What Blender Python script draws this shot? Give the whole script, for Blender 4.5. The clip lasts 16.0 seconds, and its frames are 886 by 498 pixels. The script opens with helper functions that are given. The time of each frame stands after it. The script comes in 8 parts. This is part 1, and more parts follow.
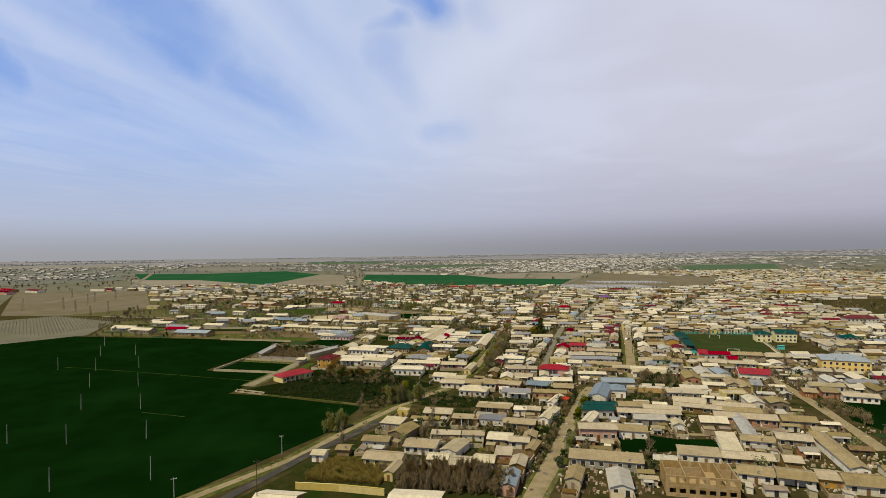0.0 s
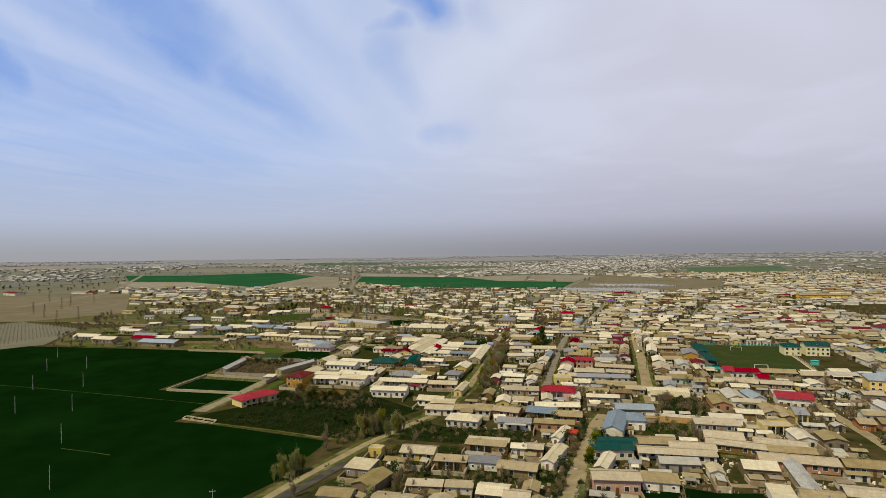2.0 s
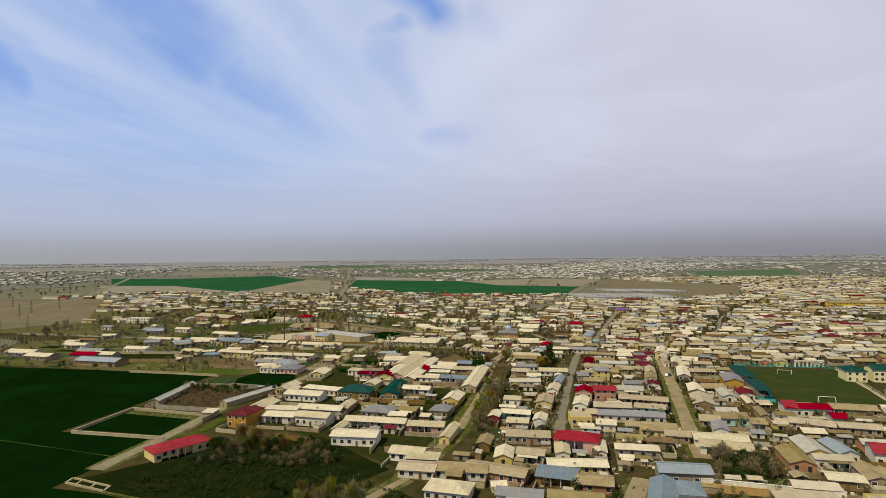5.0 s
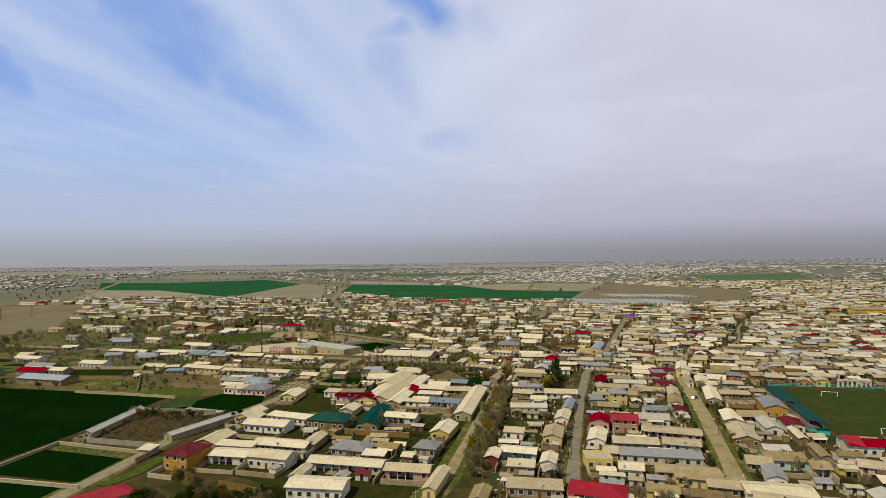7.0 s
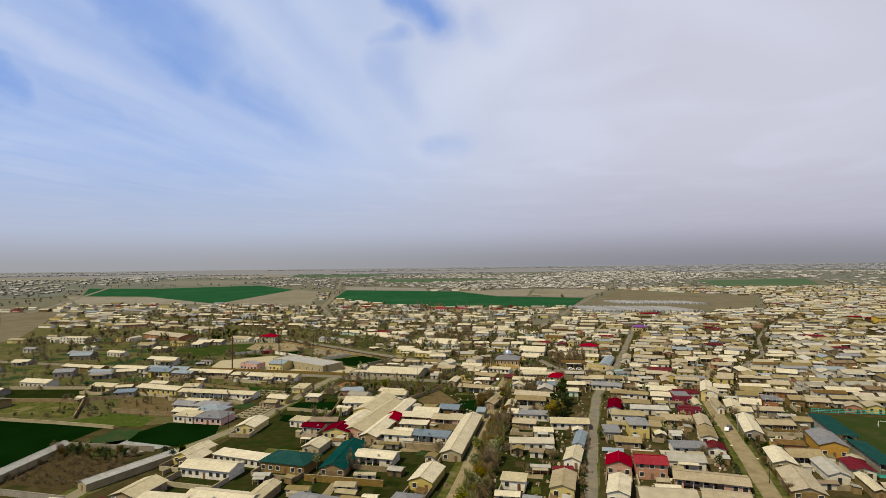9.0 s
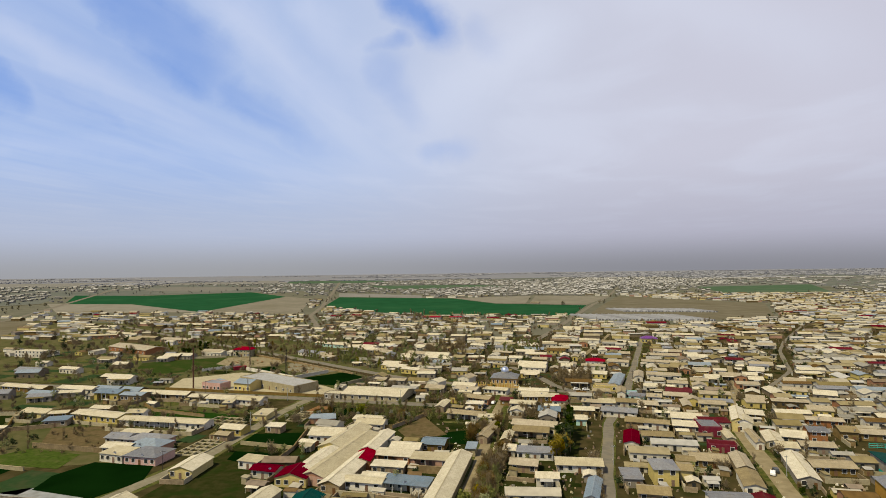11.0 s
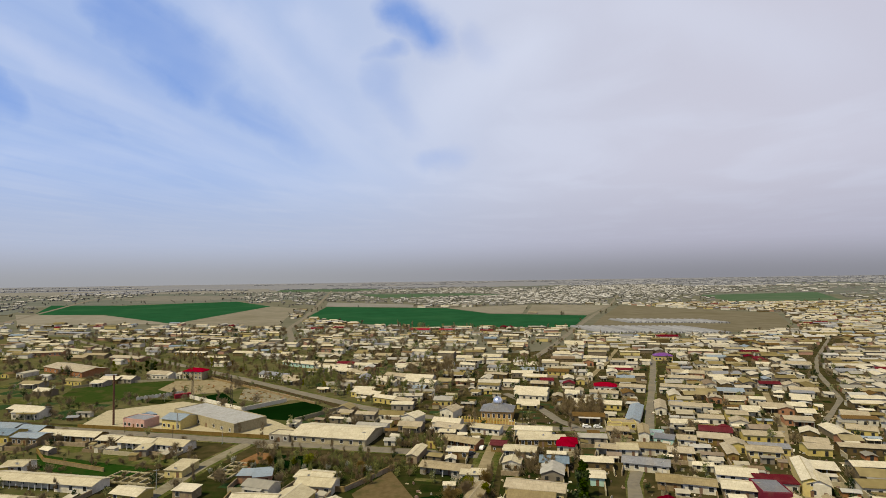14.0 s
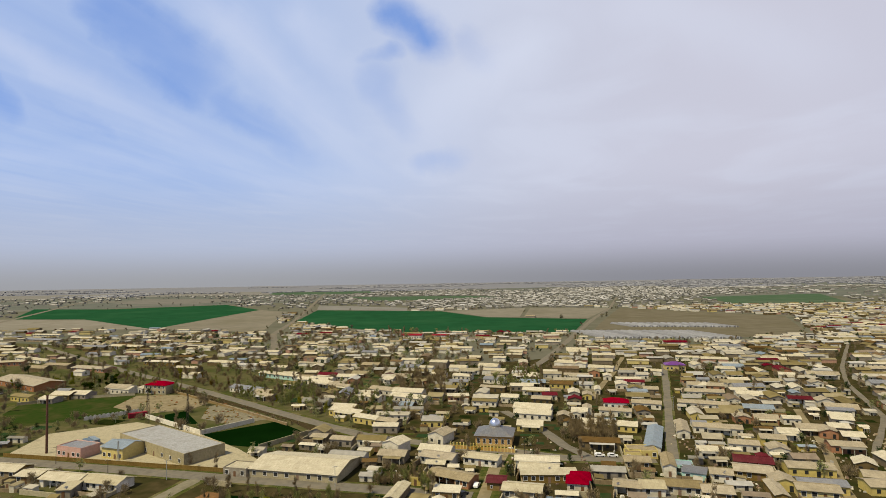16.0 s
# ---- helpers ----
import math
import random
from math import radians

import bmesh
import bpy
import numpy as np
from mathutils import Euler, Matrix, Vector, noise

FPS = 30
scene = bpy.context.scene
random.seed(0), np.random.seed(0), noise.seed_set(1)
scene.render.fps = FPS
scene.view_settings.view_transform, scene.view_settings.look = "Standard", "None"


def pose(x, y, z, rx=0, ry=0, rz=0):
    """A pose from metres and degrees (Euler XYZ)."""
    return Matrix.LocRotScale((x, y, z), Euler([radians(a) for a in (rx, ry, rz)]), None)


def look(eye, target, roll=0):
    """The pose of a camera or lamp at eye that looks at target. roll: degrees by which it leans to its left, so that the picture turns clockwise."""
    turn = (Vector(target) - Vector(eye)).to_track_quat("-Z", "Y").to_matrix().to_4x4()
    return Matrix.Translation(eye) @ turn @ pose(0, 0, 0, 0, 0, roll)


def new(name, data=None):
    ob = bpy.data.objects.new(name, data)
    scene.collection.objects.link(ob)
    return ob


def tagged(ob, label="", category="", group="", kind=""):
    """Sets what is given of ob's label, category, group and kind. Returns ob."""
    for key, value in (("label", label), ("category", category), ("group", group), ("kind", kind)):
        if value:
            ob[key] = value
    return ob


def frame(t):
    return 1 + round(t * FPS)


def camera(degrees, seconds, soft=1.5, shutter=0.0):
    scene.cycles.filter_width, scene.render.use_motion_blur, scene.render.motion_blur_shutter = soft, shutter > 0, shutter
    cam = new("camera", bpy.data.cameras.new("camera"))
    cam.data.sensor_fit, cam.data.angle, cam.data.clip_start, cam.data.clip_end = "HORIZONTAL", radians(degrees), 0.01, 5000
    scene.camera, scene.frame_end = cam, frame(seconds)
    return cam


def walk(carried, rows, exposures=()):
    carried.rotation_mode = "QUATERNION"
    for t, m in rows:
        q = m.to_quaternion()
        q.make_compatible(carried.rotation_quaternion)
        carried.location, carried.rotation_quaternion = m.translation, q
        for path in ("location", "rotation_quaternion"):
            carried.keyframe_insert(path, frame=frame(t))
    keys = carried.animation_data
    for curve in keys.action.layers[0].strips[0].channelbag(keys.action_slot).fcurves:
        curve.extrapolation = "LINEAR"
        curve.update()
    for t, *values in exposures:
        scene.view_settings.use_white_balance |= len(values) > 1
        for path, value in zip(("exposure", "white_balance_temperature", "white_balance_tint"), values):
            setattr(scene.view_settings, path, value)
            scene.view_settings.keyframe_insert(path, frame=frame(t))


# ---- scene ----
cam = camera(76.0, 16.0, soft=0.7)
PATH = [
    (0.0, (-17.49, -144.25, 75.90), (-17.78, -44.26, 75.56), -0.82),
    (1.0, (-13.70, -121.06, 76.04), (-14.02, -21.07, 75.81), -0.78),
    (2.0, (-10.66, -98.02, 76.10), (-11.02, 1.98, 75.96), -0.74),
    (3.0, (-8.11, -75.06, 76.07), (-8.52, 24.93, 76.04), -0.71),
    (4.0, (-5.84, -52.15, 75.98), (-6.28, 47.85, 76.10), -0.69),
    (5.0, (-3.64, -29.25, 75.84), (-4.12, 70.74, 76.15), -0.67),
    (6.0, (-1.39, -6.37, 75.65), (-1.88, 93.63, 76.24), -0.67),
    (7.0, (1.01, 16.50, 75.43), (0.53, 116.49, 76.36), -0.66),
    (8.0, (3.63, 39.32, 75.19), (3.18, 139.31, 76.53), -0.67),
    (9.0, (6.49, 62.04, 74.95), (6.09, 162.03, 76.75), -0.68),
    (10.0, (9.54, 84.62, 74.71), (9.23, 184.59, 77.02), -0.70),
    (11.0, (12.74, 106.96, 74.48), (12.55, 206.92, 77.33), -0.73),
    (12.0, (15.96, 128.97, 74.29), (15.93, 228.91, 77.65), -0.76),
    (13.0, (19.06, 150.53, 74.13), (19.24, 250.46, 77.97), -0.80),
    (14.0, (21.84, 171.52, 74.03), (22.28, 271.43, 78.26), -0.84),
    (15.0, (24.07, 191.78, 73.98), (24.82, 291.68, 78.48), -0.90),
    (16.0, (25.47, 211.15, 74.02), (26.59, 311.04, 78.59), -0.96),
]
walk(cam, [(t, look(eye, target, roll)) for t, eye, target, roll in PATH])

# ---- light: hazy spring sky with thin streaked cloud, soft sun behind and to the left of the flight ----
SUN_ELEV, SUN_AZ = 56.0, 232.0   # degrees above the horizon; compass bearing from +y clockwise
world = bpy.data.worlds.new("sky")
scene.world = world
world.use_nodes = True
WN, WL = world.node_tree.nodes, world.node_tree.links
WN.clear()


def wmath(op, a, b=None, c=None):
    n = WN.new("ShaderNodeMath")
    n.operation = op
    for i, v in enumerate((a, b, c)):
        if v is None:
            continue
        if isinstance(v, (int, float)):
            n.inputs[i].default_value = v
        else:
            WL.new(v, n.inputs[i])
    return n.outputs[0]


def wmix(fac, a, b):
    n = WN.new("ShaderNodeMix")
    n.data_type = "RGBA"
    for i, v in ((0, fac), (6, a), (7, b)):
        if isinstance(v, (int, float)):
            n.inputs[i].default_value = v
        elif isinstance(v, tuple):
            n.inputs[i].default_value = (*v, 1)
        else:
            WL.new(v, n.inputs[i])
    return n.outputs[2]


def wstep(v, lo, hi):
    n = WN.new("ShaderNodeMapRange")
    n.interpolation_type = "SMOOTHSTEP"
    WL.new(v, n.inputs[0])
    n.inputs[1].default_value, n.inputs[2].default_value = lo, hi
    return n.outputs[0]


wco = WN.new("ShaderNodeTexCoord").outputs["Generated"]
wsep = WN.new("ShaderNodeSeparateXYZ")
WL.new(wco, wsep.inputs[0])
DX, DY, DZ = wsep.outputs
up = wmath("MAXIMUM", DZ, 0.012)
px, py = wmath("DIVIDE", DX, up), wmath("DIVIDE", DY, up)          # the cloud layer as a plane overhead
across = wmath("SUBTRACT", px, wmath("MULTIPLY", py, 0.13))


def wnoise(sx, sy, scale, detail=5.0, distort=0.0, off=0.0):
    comb = WN.new("ShaderNodeCombineXYZ")
    WL.new(wmath("MULTIPLY", across, sx), comb.inputs[0])
    WL.new(wmath("MULTIPLY", py, sy), comb.inputs[1])
    comb.inputs[2].default_value = off
    n = WN.new("ShaderNodeTexNoise")
    WL.new(comb.outputs[0], n.inputs["Vector"])
    n.inputs["Scale"].default_value, n.inputs["Detail"].default_value = scale, detail
    n.inputs["Distortion"].default_value = distort
    return n.outputs["Fac"]


sky = WN.new("ShaderNodeTexSky")
sky.sky_type, sky.sun_disc = "NISHITA", False
sky.sun_elevation, sky.sun_rotation = radians(SUN_ELEV), radians(SUN_AZ)
sky.altitude, sky.air_density, sky.dust_density, sky.ozone_density = 400, 1.0, 0.4, 3.0
skyc = WN.new("ShaderNodeVectorMath")
skyc.operation = "SCALE"
WL.new(sky.outputs[0], skyc.inputs[0])
skyc.inputs["Scale"].default_value = 0.11
# place in the sky as seen towards +y: sideways and upward slopes, ruffled by two sizes of noise
ahead = wmath("MAXIMUM", DY, 0.08)
flat = WN.new("ShaderNodeCombineXYZ")
WL.new(wmath("DIVIDE", DX, ahead), flat.inputs[0])
WL.new(wmath("DIVIDE", DZ, ahead), flat.inputs[1])


def ruffled(vec, scale, detail, amount):
    n = WN.new("ShaderNodeTexNoise")
    WL.new(vec, n.inputs["Vector"])
    n.inputs["Scale"].default_value, n.inputs["Detail"].default_value = scale, detail
    n.inputs["Roughness"].default_value = 0.6
    v = WN.new("ShaderNodeVectorMath")
    v.operation = "MULTIPLY_ADD"
    WL.new(n.outputs["Color"], v.inputs[0])
    v.inputs[1].default_value = (amount, amount, 0)
    shift = WN.new("ShaderNodeVectorMath")
    shift.operation = "SUBTRACT"
    WL.new(vec, shift.inputs[0])
    shift.inputs[1].default_value = (amount / 2, amount / 2, 0)
    WL.new(shift.outputs[0], v.inputs[2])
    return v.outputs[0]


usep = WN.new("ShaderNodeSeparateXYZ")
WL.new(ruffled(ruffled(flat.outputs[0], 3.0, 3.0, 0.07), 12.0, 7.0, 0.05), usep.inputs[0])
SU, SV = usep.outputs[0], usep.outputs[1]
billow = wnoise(0.9, 0.55, 1.0, 6.0, 0.5, 9.0)
fibre = wnoise(3.2, 0.55, 1.0, 8.0, 0.6, 3.0)


def streak(a, b, width, start, end):
    """A soft streak from a to b that starts and ends at the strengths given."""
    l = math.dist(a, b)
    dx, dy = (b[0] - a[0]) / l, (b[1] - a[1]) / l
    u, v = wmath("SUBTRACT", SU, a[0]), wmath("SUBTRACT", SV, a[1])
    s = wmath("DIVIDE", wmath("ADD", wmath("MULTIPLY", u, dx), wmath("MULTIPLY", v, dy)), l)
    t = wmath("DIVIDE", wmath("SUBTRACT", wmath("MULTIPLY", v, dx), wmath("MULTIPLY", u, dy)), width)
    bell = wmath("POWER", 2.718, wmath("MULTIPLY", wmath("MULTIPLY", t, t), -1.0))
    ends = wmath("MULTIPLY", wstep(s, -0.3, 0.2), wmath("SUBTRACT", 1.0, wstep(s, 0.75, 1.3)))
    along = wmath("ADD", start, wmath("MULTIPLY", wstep(s, 0.0, 1.0), end - start))
    return wmath("MULTIPLY", wmath("MULTIPLY", bell, ends), along)


def strongest(rows, first):
    for a, b, width, start, end in rows:
        first = wmath("MAXIMUM", first, streak(a, b, width, start, end))
    return first


# blue rifts and holes in the layer, then the brightest streaks of cloud
RIFTS = [
    ((-0.626, 0.52), (-0.379, 0.323), 0.078, 1.0, 0.85),
    ((-0.419, 0.353), (-0.122, 0.13), 0.044, 0.75, 0.2),
    ((-0.867, 0.373), (-0.718, 0.277), 0.052, 0.8, 0.7),
    ((-0.748, 0.342), (-0.53, 0.245), 0.03, 0.5, 0.6),
    ((-0.659, 0.261), (-0.49, 0.237), 0.028, 0.5, 0.3),
    ((-0.5, 0.195), (-0.281, 0.165), 0.017, 0.35, 0.3),
    ((-0.088, 0.494), (0.01, 0.398), 0.036, 1.0, 0.8),
    ((-0.149, 0.38), (-0.054, 0.404), 0.02, 0.3, 0.5),
    ((-0.129, 0.375), (-0.046, 0.244), 0.042, 0.38, 0.2),
    ((-0.047, 0.196), (0.048, 0.213), 0.022, 0.32, 0.25),
    ((-0.397, 0.458), (-0.259, 0.336), 0.026, 0.25, 0.2),
    ((0.051, 0.432), (0.1, 0.362), 0.03, 0.2, 0.1),
]
BRIGHT = [
    ((-0.836, 0.453), (-0.35, 0.213), 0.034, 0.75, 0.4),
    ((-0.417, 0.488), (-0.141, 0.22), 0.038, 0.8, 0.4),
    ((-0.258, 0.476), (-0.14, 0.335), 0.034, 0.6, 0.3),
    ((0.21, 0.431), (-0.041, 0.264), 0.06, 0.6, 0.5),
    ((-0.819, 0.228), (-0.48, 0.209), 0.022, 0.4, 0.3),
    ((0.321, 0.489), (0.718, 0.385), 0.07, 0.4, 0.3),
]
leftward = wmath("SUBTRACT", 1.0, wstep(DX, -0.50, 0.15))
rift = strongest(RIFTS, wmath("MULTIPLY", leftward, 0.46))
rift = wmath("MULTIPLY", rift, wmath("ADD", 1.0, wmath("MULTIPLY", wstep(fibre, 0.3, 0.7), 0.35)))
bright = strongest(BRIGHT, wmath("MULTIPLY", wstep(billow, 0.42, 0.70), 0.35))
rift = wmath("MULTIPLY", rift, wmath("SUBTRACT", 1.0, wmath("MULTIPLY", bright, 0.42)))
side = wstep(DX, -0.45, 0.5)
cloudc = wmix(side, (0.545, 0.645, 0.84), (0.585, 0.59, 0.70))
cloudc = wmix(wmath("MULTIPLY", bright, 0.9), cloudc, (0.69, 0.74, 0.885))
clear = wmix(0.7, skyc.outputs[0], (0.24, 0.40, 0.86))
skymix = wmix(wmath("MINIMUM", rift, 1.0), cloudc, clear)
haze = wmath("SUBTRACT", 1.0, wstep(DZ, 0.02, 0.19))
skymix = wmix(wmath("MULTIPLY", haze, 0.86), skymix, wmix(side, (0.455, 0.495, 0.615), (0.42, 0.42, 0.515)))
skymix = wmix(wmath("MULTIPLY", wstep(DZ, 0.44, 0.75), 0.85), skymix, wmix(0.5, skyc.outputs[0], (0.10, 0.13, 0.24)))   # open sky overhead, out of view, darkened to cut the ambient light
low = wmath("SUBTRACT", 1.0, wstep(DZ, -0.012, 0.060))
skymix = wmix(wmath("MULTIPLY", low, 0.9), skymix, wmix(side, (0.335, 0.338, 0.350), (0.235, 0.238, 0.265)))
bg = WN.new("ShaderNodeBackground")
bg.inputs["Strength"].default_value = 1.0
WL.new(skymix, bg.inputs["Color"])
WL.new(bg.outputs[0], WN.new("ShaderNodeOutputWorld").inputs[0])

sun = new("sun", bpy.data.lights.new("sun", "SUN"))
sun.data.energy, sun.data.angle, sun.data.color = 5.0, radians(1.5), (1.0, 0.872, 0.575)
az, el = radians(SUN_AZ), radians(SUN_ELEV)
sun.matrix_world = look((math.sin(az) * math.cos(el) * 300, math.cos(az) * math.cos(el) * 300, math.sin(el) * 300), (0, 0, 0))
scene.view_settings.exposure = 0.0


# ---- materials ----
def material(name, colour, other=None, size=1.0, rough=0.85, spread=0.0, wave=0.0, bump=0.15, stain=None, stain_size=6.0, stain_amount=0.5, metal=0.0, island=False, sharp=(0.35, 0.65)):
    """Two colours mixed by fine noise, stains at a larger size, and a brightness that differs from object to object."""
    m = bpy.data.materials.new(name)
    m.use_nodes = True
    N, L = m.node_tree.nodes, m.node_tree.links
    b = N["Principled BSDF"]
    b.inputs["Roughness"].default_value, b.inputs["Metallic"].default_value = rough, metal
    b.inputs["Specular IOR Level"].default_value = 0.25 if rough < 0.9 else 0.0
    geo = N.new("ShaderNodeNewGeometry")
    tco = N.new("ShaderNodeTexCoord")

    def noise_at(scale, detail=5.0, vec=None):
        n = N.new("ShaderNodeTexNoise")
        L.new(vec or geo.outputs["Position"], n.inputs["Vector"])
        n.inputs["Scale"].default_value, n.inputs["Detail"].default_value = scale, detail
        return n.outputs["Fac"]

    def ranged(v, lo, hi, a=0.0, c=1.0):
        n = N.new("ShaderNodeMapRange")
        L.new(v, n.inputs[0])
        for i, x in enumerate((lo, hi, a, c)):
            n.inputs[i + 1].default_value = x
        return n.outputs[0]

    def mixed(fac, a, c, kind="MIX"):
        n = N.new("ShaderNodeMix")
        n.data_type, n.blend_type = "RGBA", kind
        for i, v in ((0, fac), (6, a), (7, c)):
            if isinstance(v, float):
                n.inputs[i].default_value = v
            elif isinstance(v, tuple):
                n.inputs[i].default_value = (*v, 1)
            else:
                L.new(v, n.inputs[i])
        return n.outputs[2]

    fine = noise_at(1.0 / size, 6.0)
    col = mixed(ranged(fine, *sharp), colour, other or tuple(c * 0.78 for c in colour))
    if stain:
        col = mixed(ranged(noise_at(1.0 / stain_size, 4.0), 0.5, 0.68, 0.0, stain_amount), col, stain)
    if spread:
        if island:
            rnd = geo.outputs["Random Per Island"]
        else:
            rnd = N.new("ShaderNodeObjectInfo").outputs["Random"]
        hsv = N.new("ShaderNodeHueSaturation")
        L.new(col, hsv.inputs["Color"])
        L.new(ranged(rnd, 0, 1, 1 - spread, 1 + spread), hsv.inputs["Value"])
        L.new(ranged(rnd, 0.2, 0.8, 1.0 + spread * 0.8, 1.0 - spread * 0.8), hsv.inputs["Saturation"])
        col = hsv.outputs["Color"]
    L.new(col, b.inputs["Base Color"])
    height = fine
    if wave:
        sheets = N.new("ShaderNodeTexBrick")
        L.new(tco.outputs["Object"], sheets.inputs["Vector"])
        for key, val in (("Scale", 1.0), ("Brick Width", 1.15), ("Row Height", 1.7), ("Mortar Size", 0.035), ("Mortar Smooth", 0.6), ("Bias", -0.1)):
            sheets.inputs[key].default_value = val
        sheets.inputs["Color1"].default_value, sheets.inputs["Color2"].default_value, sheets.inputs["Mortar"].default_value = (1, 1, 1, 1), (0.87, 0.86, 0.84, 1), (0.66, 0.63, 0.59, 1)
        L.new(mixed(1.0, col, sheets.outputs["Color"], "MULTIPLY"), b.inputs["Base Color"])
        w = N.new("ShaderNodeTexWave")
        w.bands_direction = "X"
        L.new(tco.outputs["Object"], w.inputs["Vector"])
        w.inputs["Scale"].default_value, w.inputs["Distortion"].default_value = wave, 0.0
        height = w.outputs["Fac"]
    bp = N.new("ShaderNodeBump")
    bp.inputs["Strength"].default_value, bp.inputs["Distance"].default_value = bump, 0.06
    L.new(height, bp.inputs["Height"])
    L.new(bp.outputs[0], b.inputs["Normal"])
    return m


def roofing(name, colour, other, stain, amount=0.5, rough=0.8, spread=0.12, metal=0.0):
    return material(name, colour, other, 0.9, rough, spread, 1.6, 0.35, stain, 5.0, amount, metal)


TAN = roofing("weathered_tan_roof_sheet", (0.310, 0.255, 0.155), (0.262, 0.215, 0.128), (0.18, 0.145, 0.084), 0.45, spread=0.3)
PALE = roofing("pale_grey_roof_sheet", (0.475, 0.425, 0.300), (0.420, 0.375, 0.262), (0.30, 0.26, 0.17), 0.40, spread=0.2)
RED = roofing("red_metal_roof", (0.235, 0.004, 0.019), (0.195, 0.004, 0.015), (0.17, 0.008, 0.012), 0.4, 0.92, 0.12)
ORANGE = roofing("orange_red_metal_roof", (0.38, 0.05, 0.025), (0.31, 0.04, 0.02), (0.2, 0.04, 0.025), 0.4, 0.6, 0.1)
MAROON = roofing("crimson_metal_roof", (0.118, 0.006, 0.016), (0.092, 0.005, 0.012), (0.10, 0.016, 0.017), 0.4, 0.92, 0.12)
PLUM = roofing("dark_plum_metal_roof", (0.105, 0.018, 0.024), (0.080, 0.015, 0.020), (0.12, 0.045, 0.04), 0.4, 0.92, 0.1)
BLUE = roofing("blue_grey_metal_roof", (0.180, 0.228, 0.275), (0.150, 0.195, 0.240), (0.2, 0.21, 0.21), 0.45, 0.6, 0.25)
TEAL = roofing("dark_teal_metal_roof", (0.006, 0.050, 0.047), (0.005, 0.041, 0.039), (0.02, 0.055, 0.050), 0.4, 0.92, 0.15)
PURPLE = roofing("purple_metal_roof", (0.14, 0.03, 0.22), (0.11, 0.025, 0.18), (0.12, 0.05, 0.14), 0.4, 0.5, 0.1)
CONC_ROOF = roofing("pale_felted_flat_roof", (0.335, 0.335, 0.325), (0.275, 0.275, 0.265), (0.22, 0.20, 0.175), 0.5, 0.85, 0.05)
SLATE = roofing("slate_grey_metal_roof", (0.185, 0.19, 0.205), (0.15, 0.155, 0.17), (0.22, 0.2, 0.17), 0.5, 0.6, 0.2)


def walling(name, colour, other, stain, amount=0.4, spread=0.12):
    return material(name, colour, other, 0.8, 0.9, spread, 0.0, 0.2, stain, 3.0, amount)


WHITE = walling("whitewashed_wall", (0.60, 0.56, 0.46), (0.50, 0.465, 0.375), (0.28, 0.245, 0.17), 0.5, 0.22)
MUD = walling("mud_plaster_wall", (0.245, 0.178, 0.088), (0.185, 0.133, 0.064), (0.105, 0.075, 0.038), 0.5, 0.3)
YELLOW = walling("yellow_painted_wall", (0.50, 0.40, 0.14), (0.42, 0.34, 0.12), (0.30, 0.25, 0.13), 0.3)
BRICK = walling("salmon_brick_wall", (0.36, 0.19, 0.115), (0.295, 0.152, 0.090), (0.24, 0.17, 0.10), 0.5, 0.25)
CEMENT = walling("grey_cement_wall", (0.25, 0.225, 0.18), (0.195, 0.175, 0.138), (0.14, 0.12, 0.085), 0.5)
MINT = walling("mint_painted_wall", (0.32, 0.50, 0.43), (0.27, 0.43, 0.37), (0.40, 0.40, 0.32), 0.4)
PINK = walling("pink_painted_wall", (0.50, 0.31, 0.26), (0.42, 0.26, 0.215), (0.34, 0.25, 0.2), 0.4)
GOLD = walling("golden_yellow_wall", (0.62, 0.42, 0.09), (0.54, 0.36, 0.08), (0.42, 0.30, 0.12), 0.25)
CREAM = walling("cream_painted_wall", (0.62, 0.57, 0.33), (0.54, 0.50, 0.28), (0.40, 0.36, 0.22), 0.3)
OCHRE = walling("ochre_wall", (0.40, 0.235, 0.065), (0.33, 0.195, 0.055), (0.34, 0.22, 0.1), 0.4)
WINE = walling("wine_red_wall", (0.16, 0.03, 0.045), (0.13, 0.026, 0.04), (0.2, 0.1, 0.08), 0.3)
WATTLE = walling("brown_plank_wall", (0.21, 0.155, 0.082), (0.15, 0.11, 0.058), (0.10, 0.08, 0.042), 0.5)
STONE = walling("pale_garden_wall", (0.34, 0.295, 0.185), (0.27, 0.235, 0.145), (0.185, 0.155, 0.09), 0.4)
CONCRETE = walling("raw_concrete", (0.30, 0.215, 0.105), (0.24, 0.172, 0.083), (0.17, 0.125, 0.065), 0.5)
FRAME = material("white_window_frame", (0.70, 0.69, 0.66), None, 0.4, 0.6)
PANE = material("dark_window_glass", (0.03, 0.031, 0.03), None, 0.5, 0.3, bump=0.02)
WOOD = material("brown_painted_wood", (0.16, 0.09, 0.05), None, 0.3, 0.7, 0.3)
POLE_WOOD = material("dark_timber_pole", (0.035, 0.028, 0.022), None, 0.3, 0.85)
POLE_GREY = material("pale_concrete_pole", (0.33, 0.335, 0.32), None, 0.5, 0.85)
RUST = material("rusty_steel", (0.11, 0.050, 0.030), (0.07, 0.034, 0.022), 0.5, 0.8)
METAL = material("bright_sheet_metal", (0.68, 0.72, 0.80), None, 1.0, 0.28, metal=0.9, bump=0.05)
GROUND = material("town_earth", (0.060, 0.047, 0.021), (0.033, 0.030, 0.011), 5.0, 0.95, bump=0.1, stain=(0.022, 0.027, 0.007), stain_size=16.0, stain_amount=0.95)
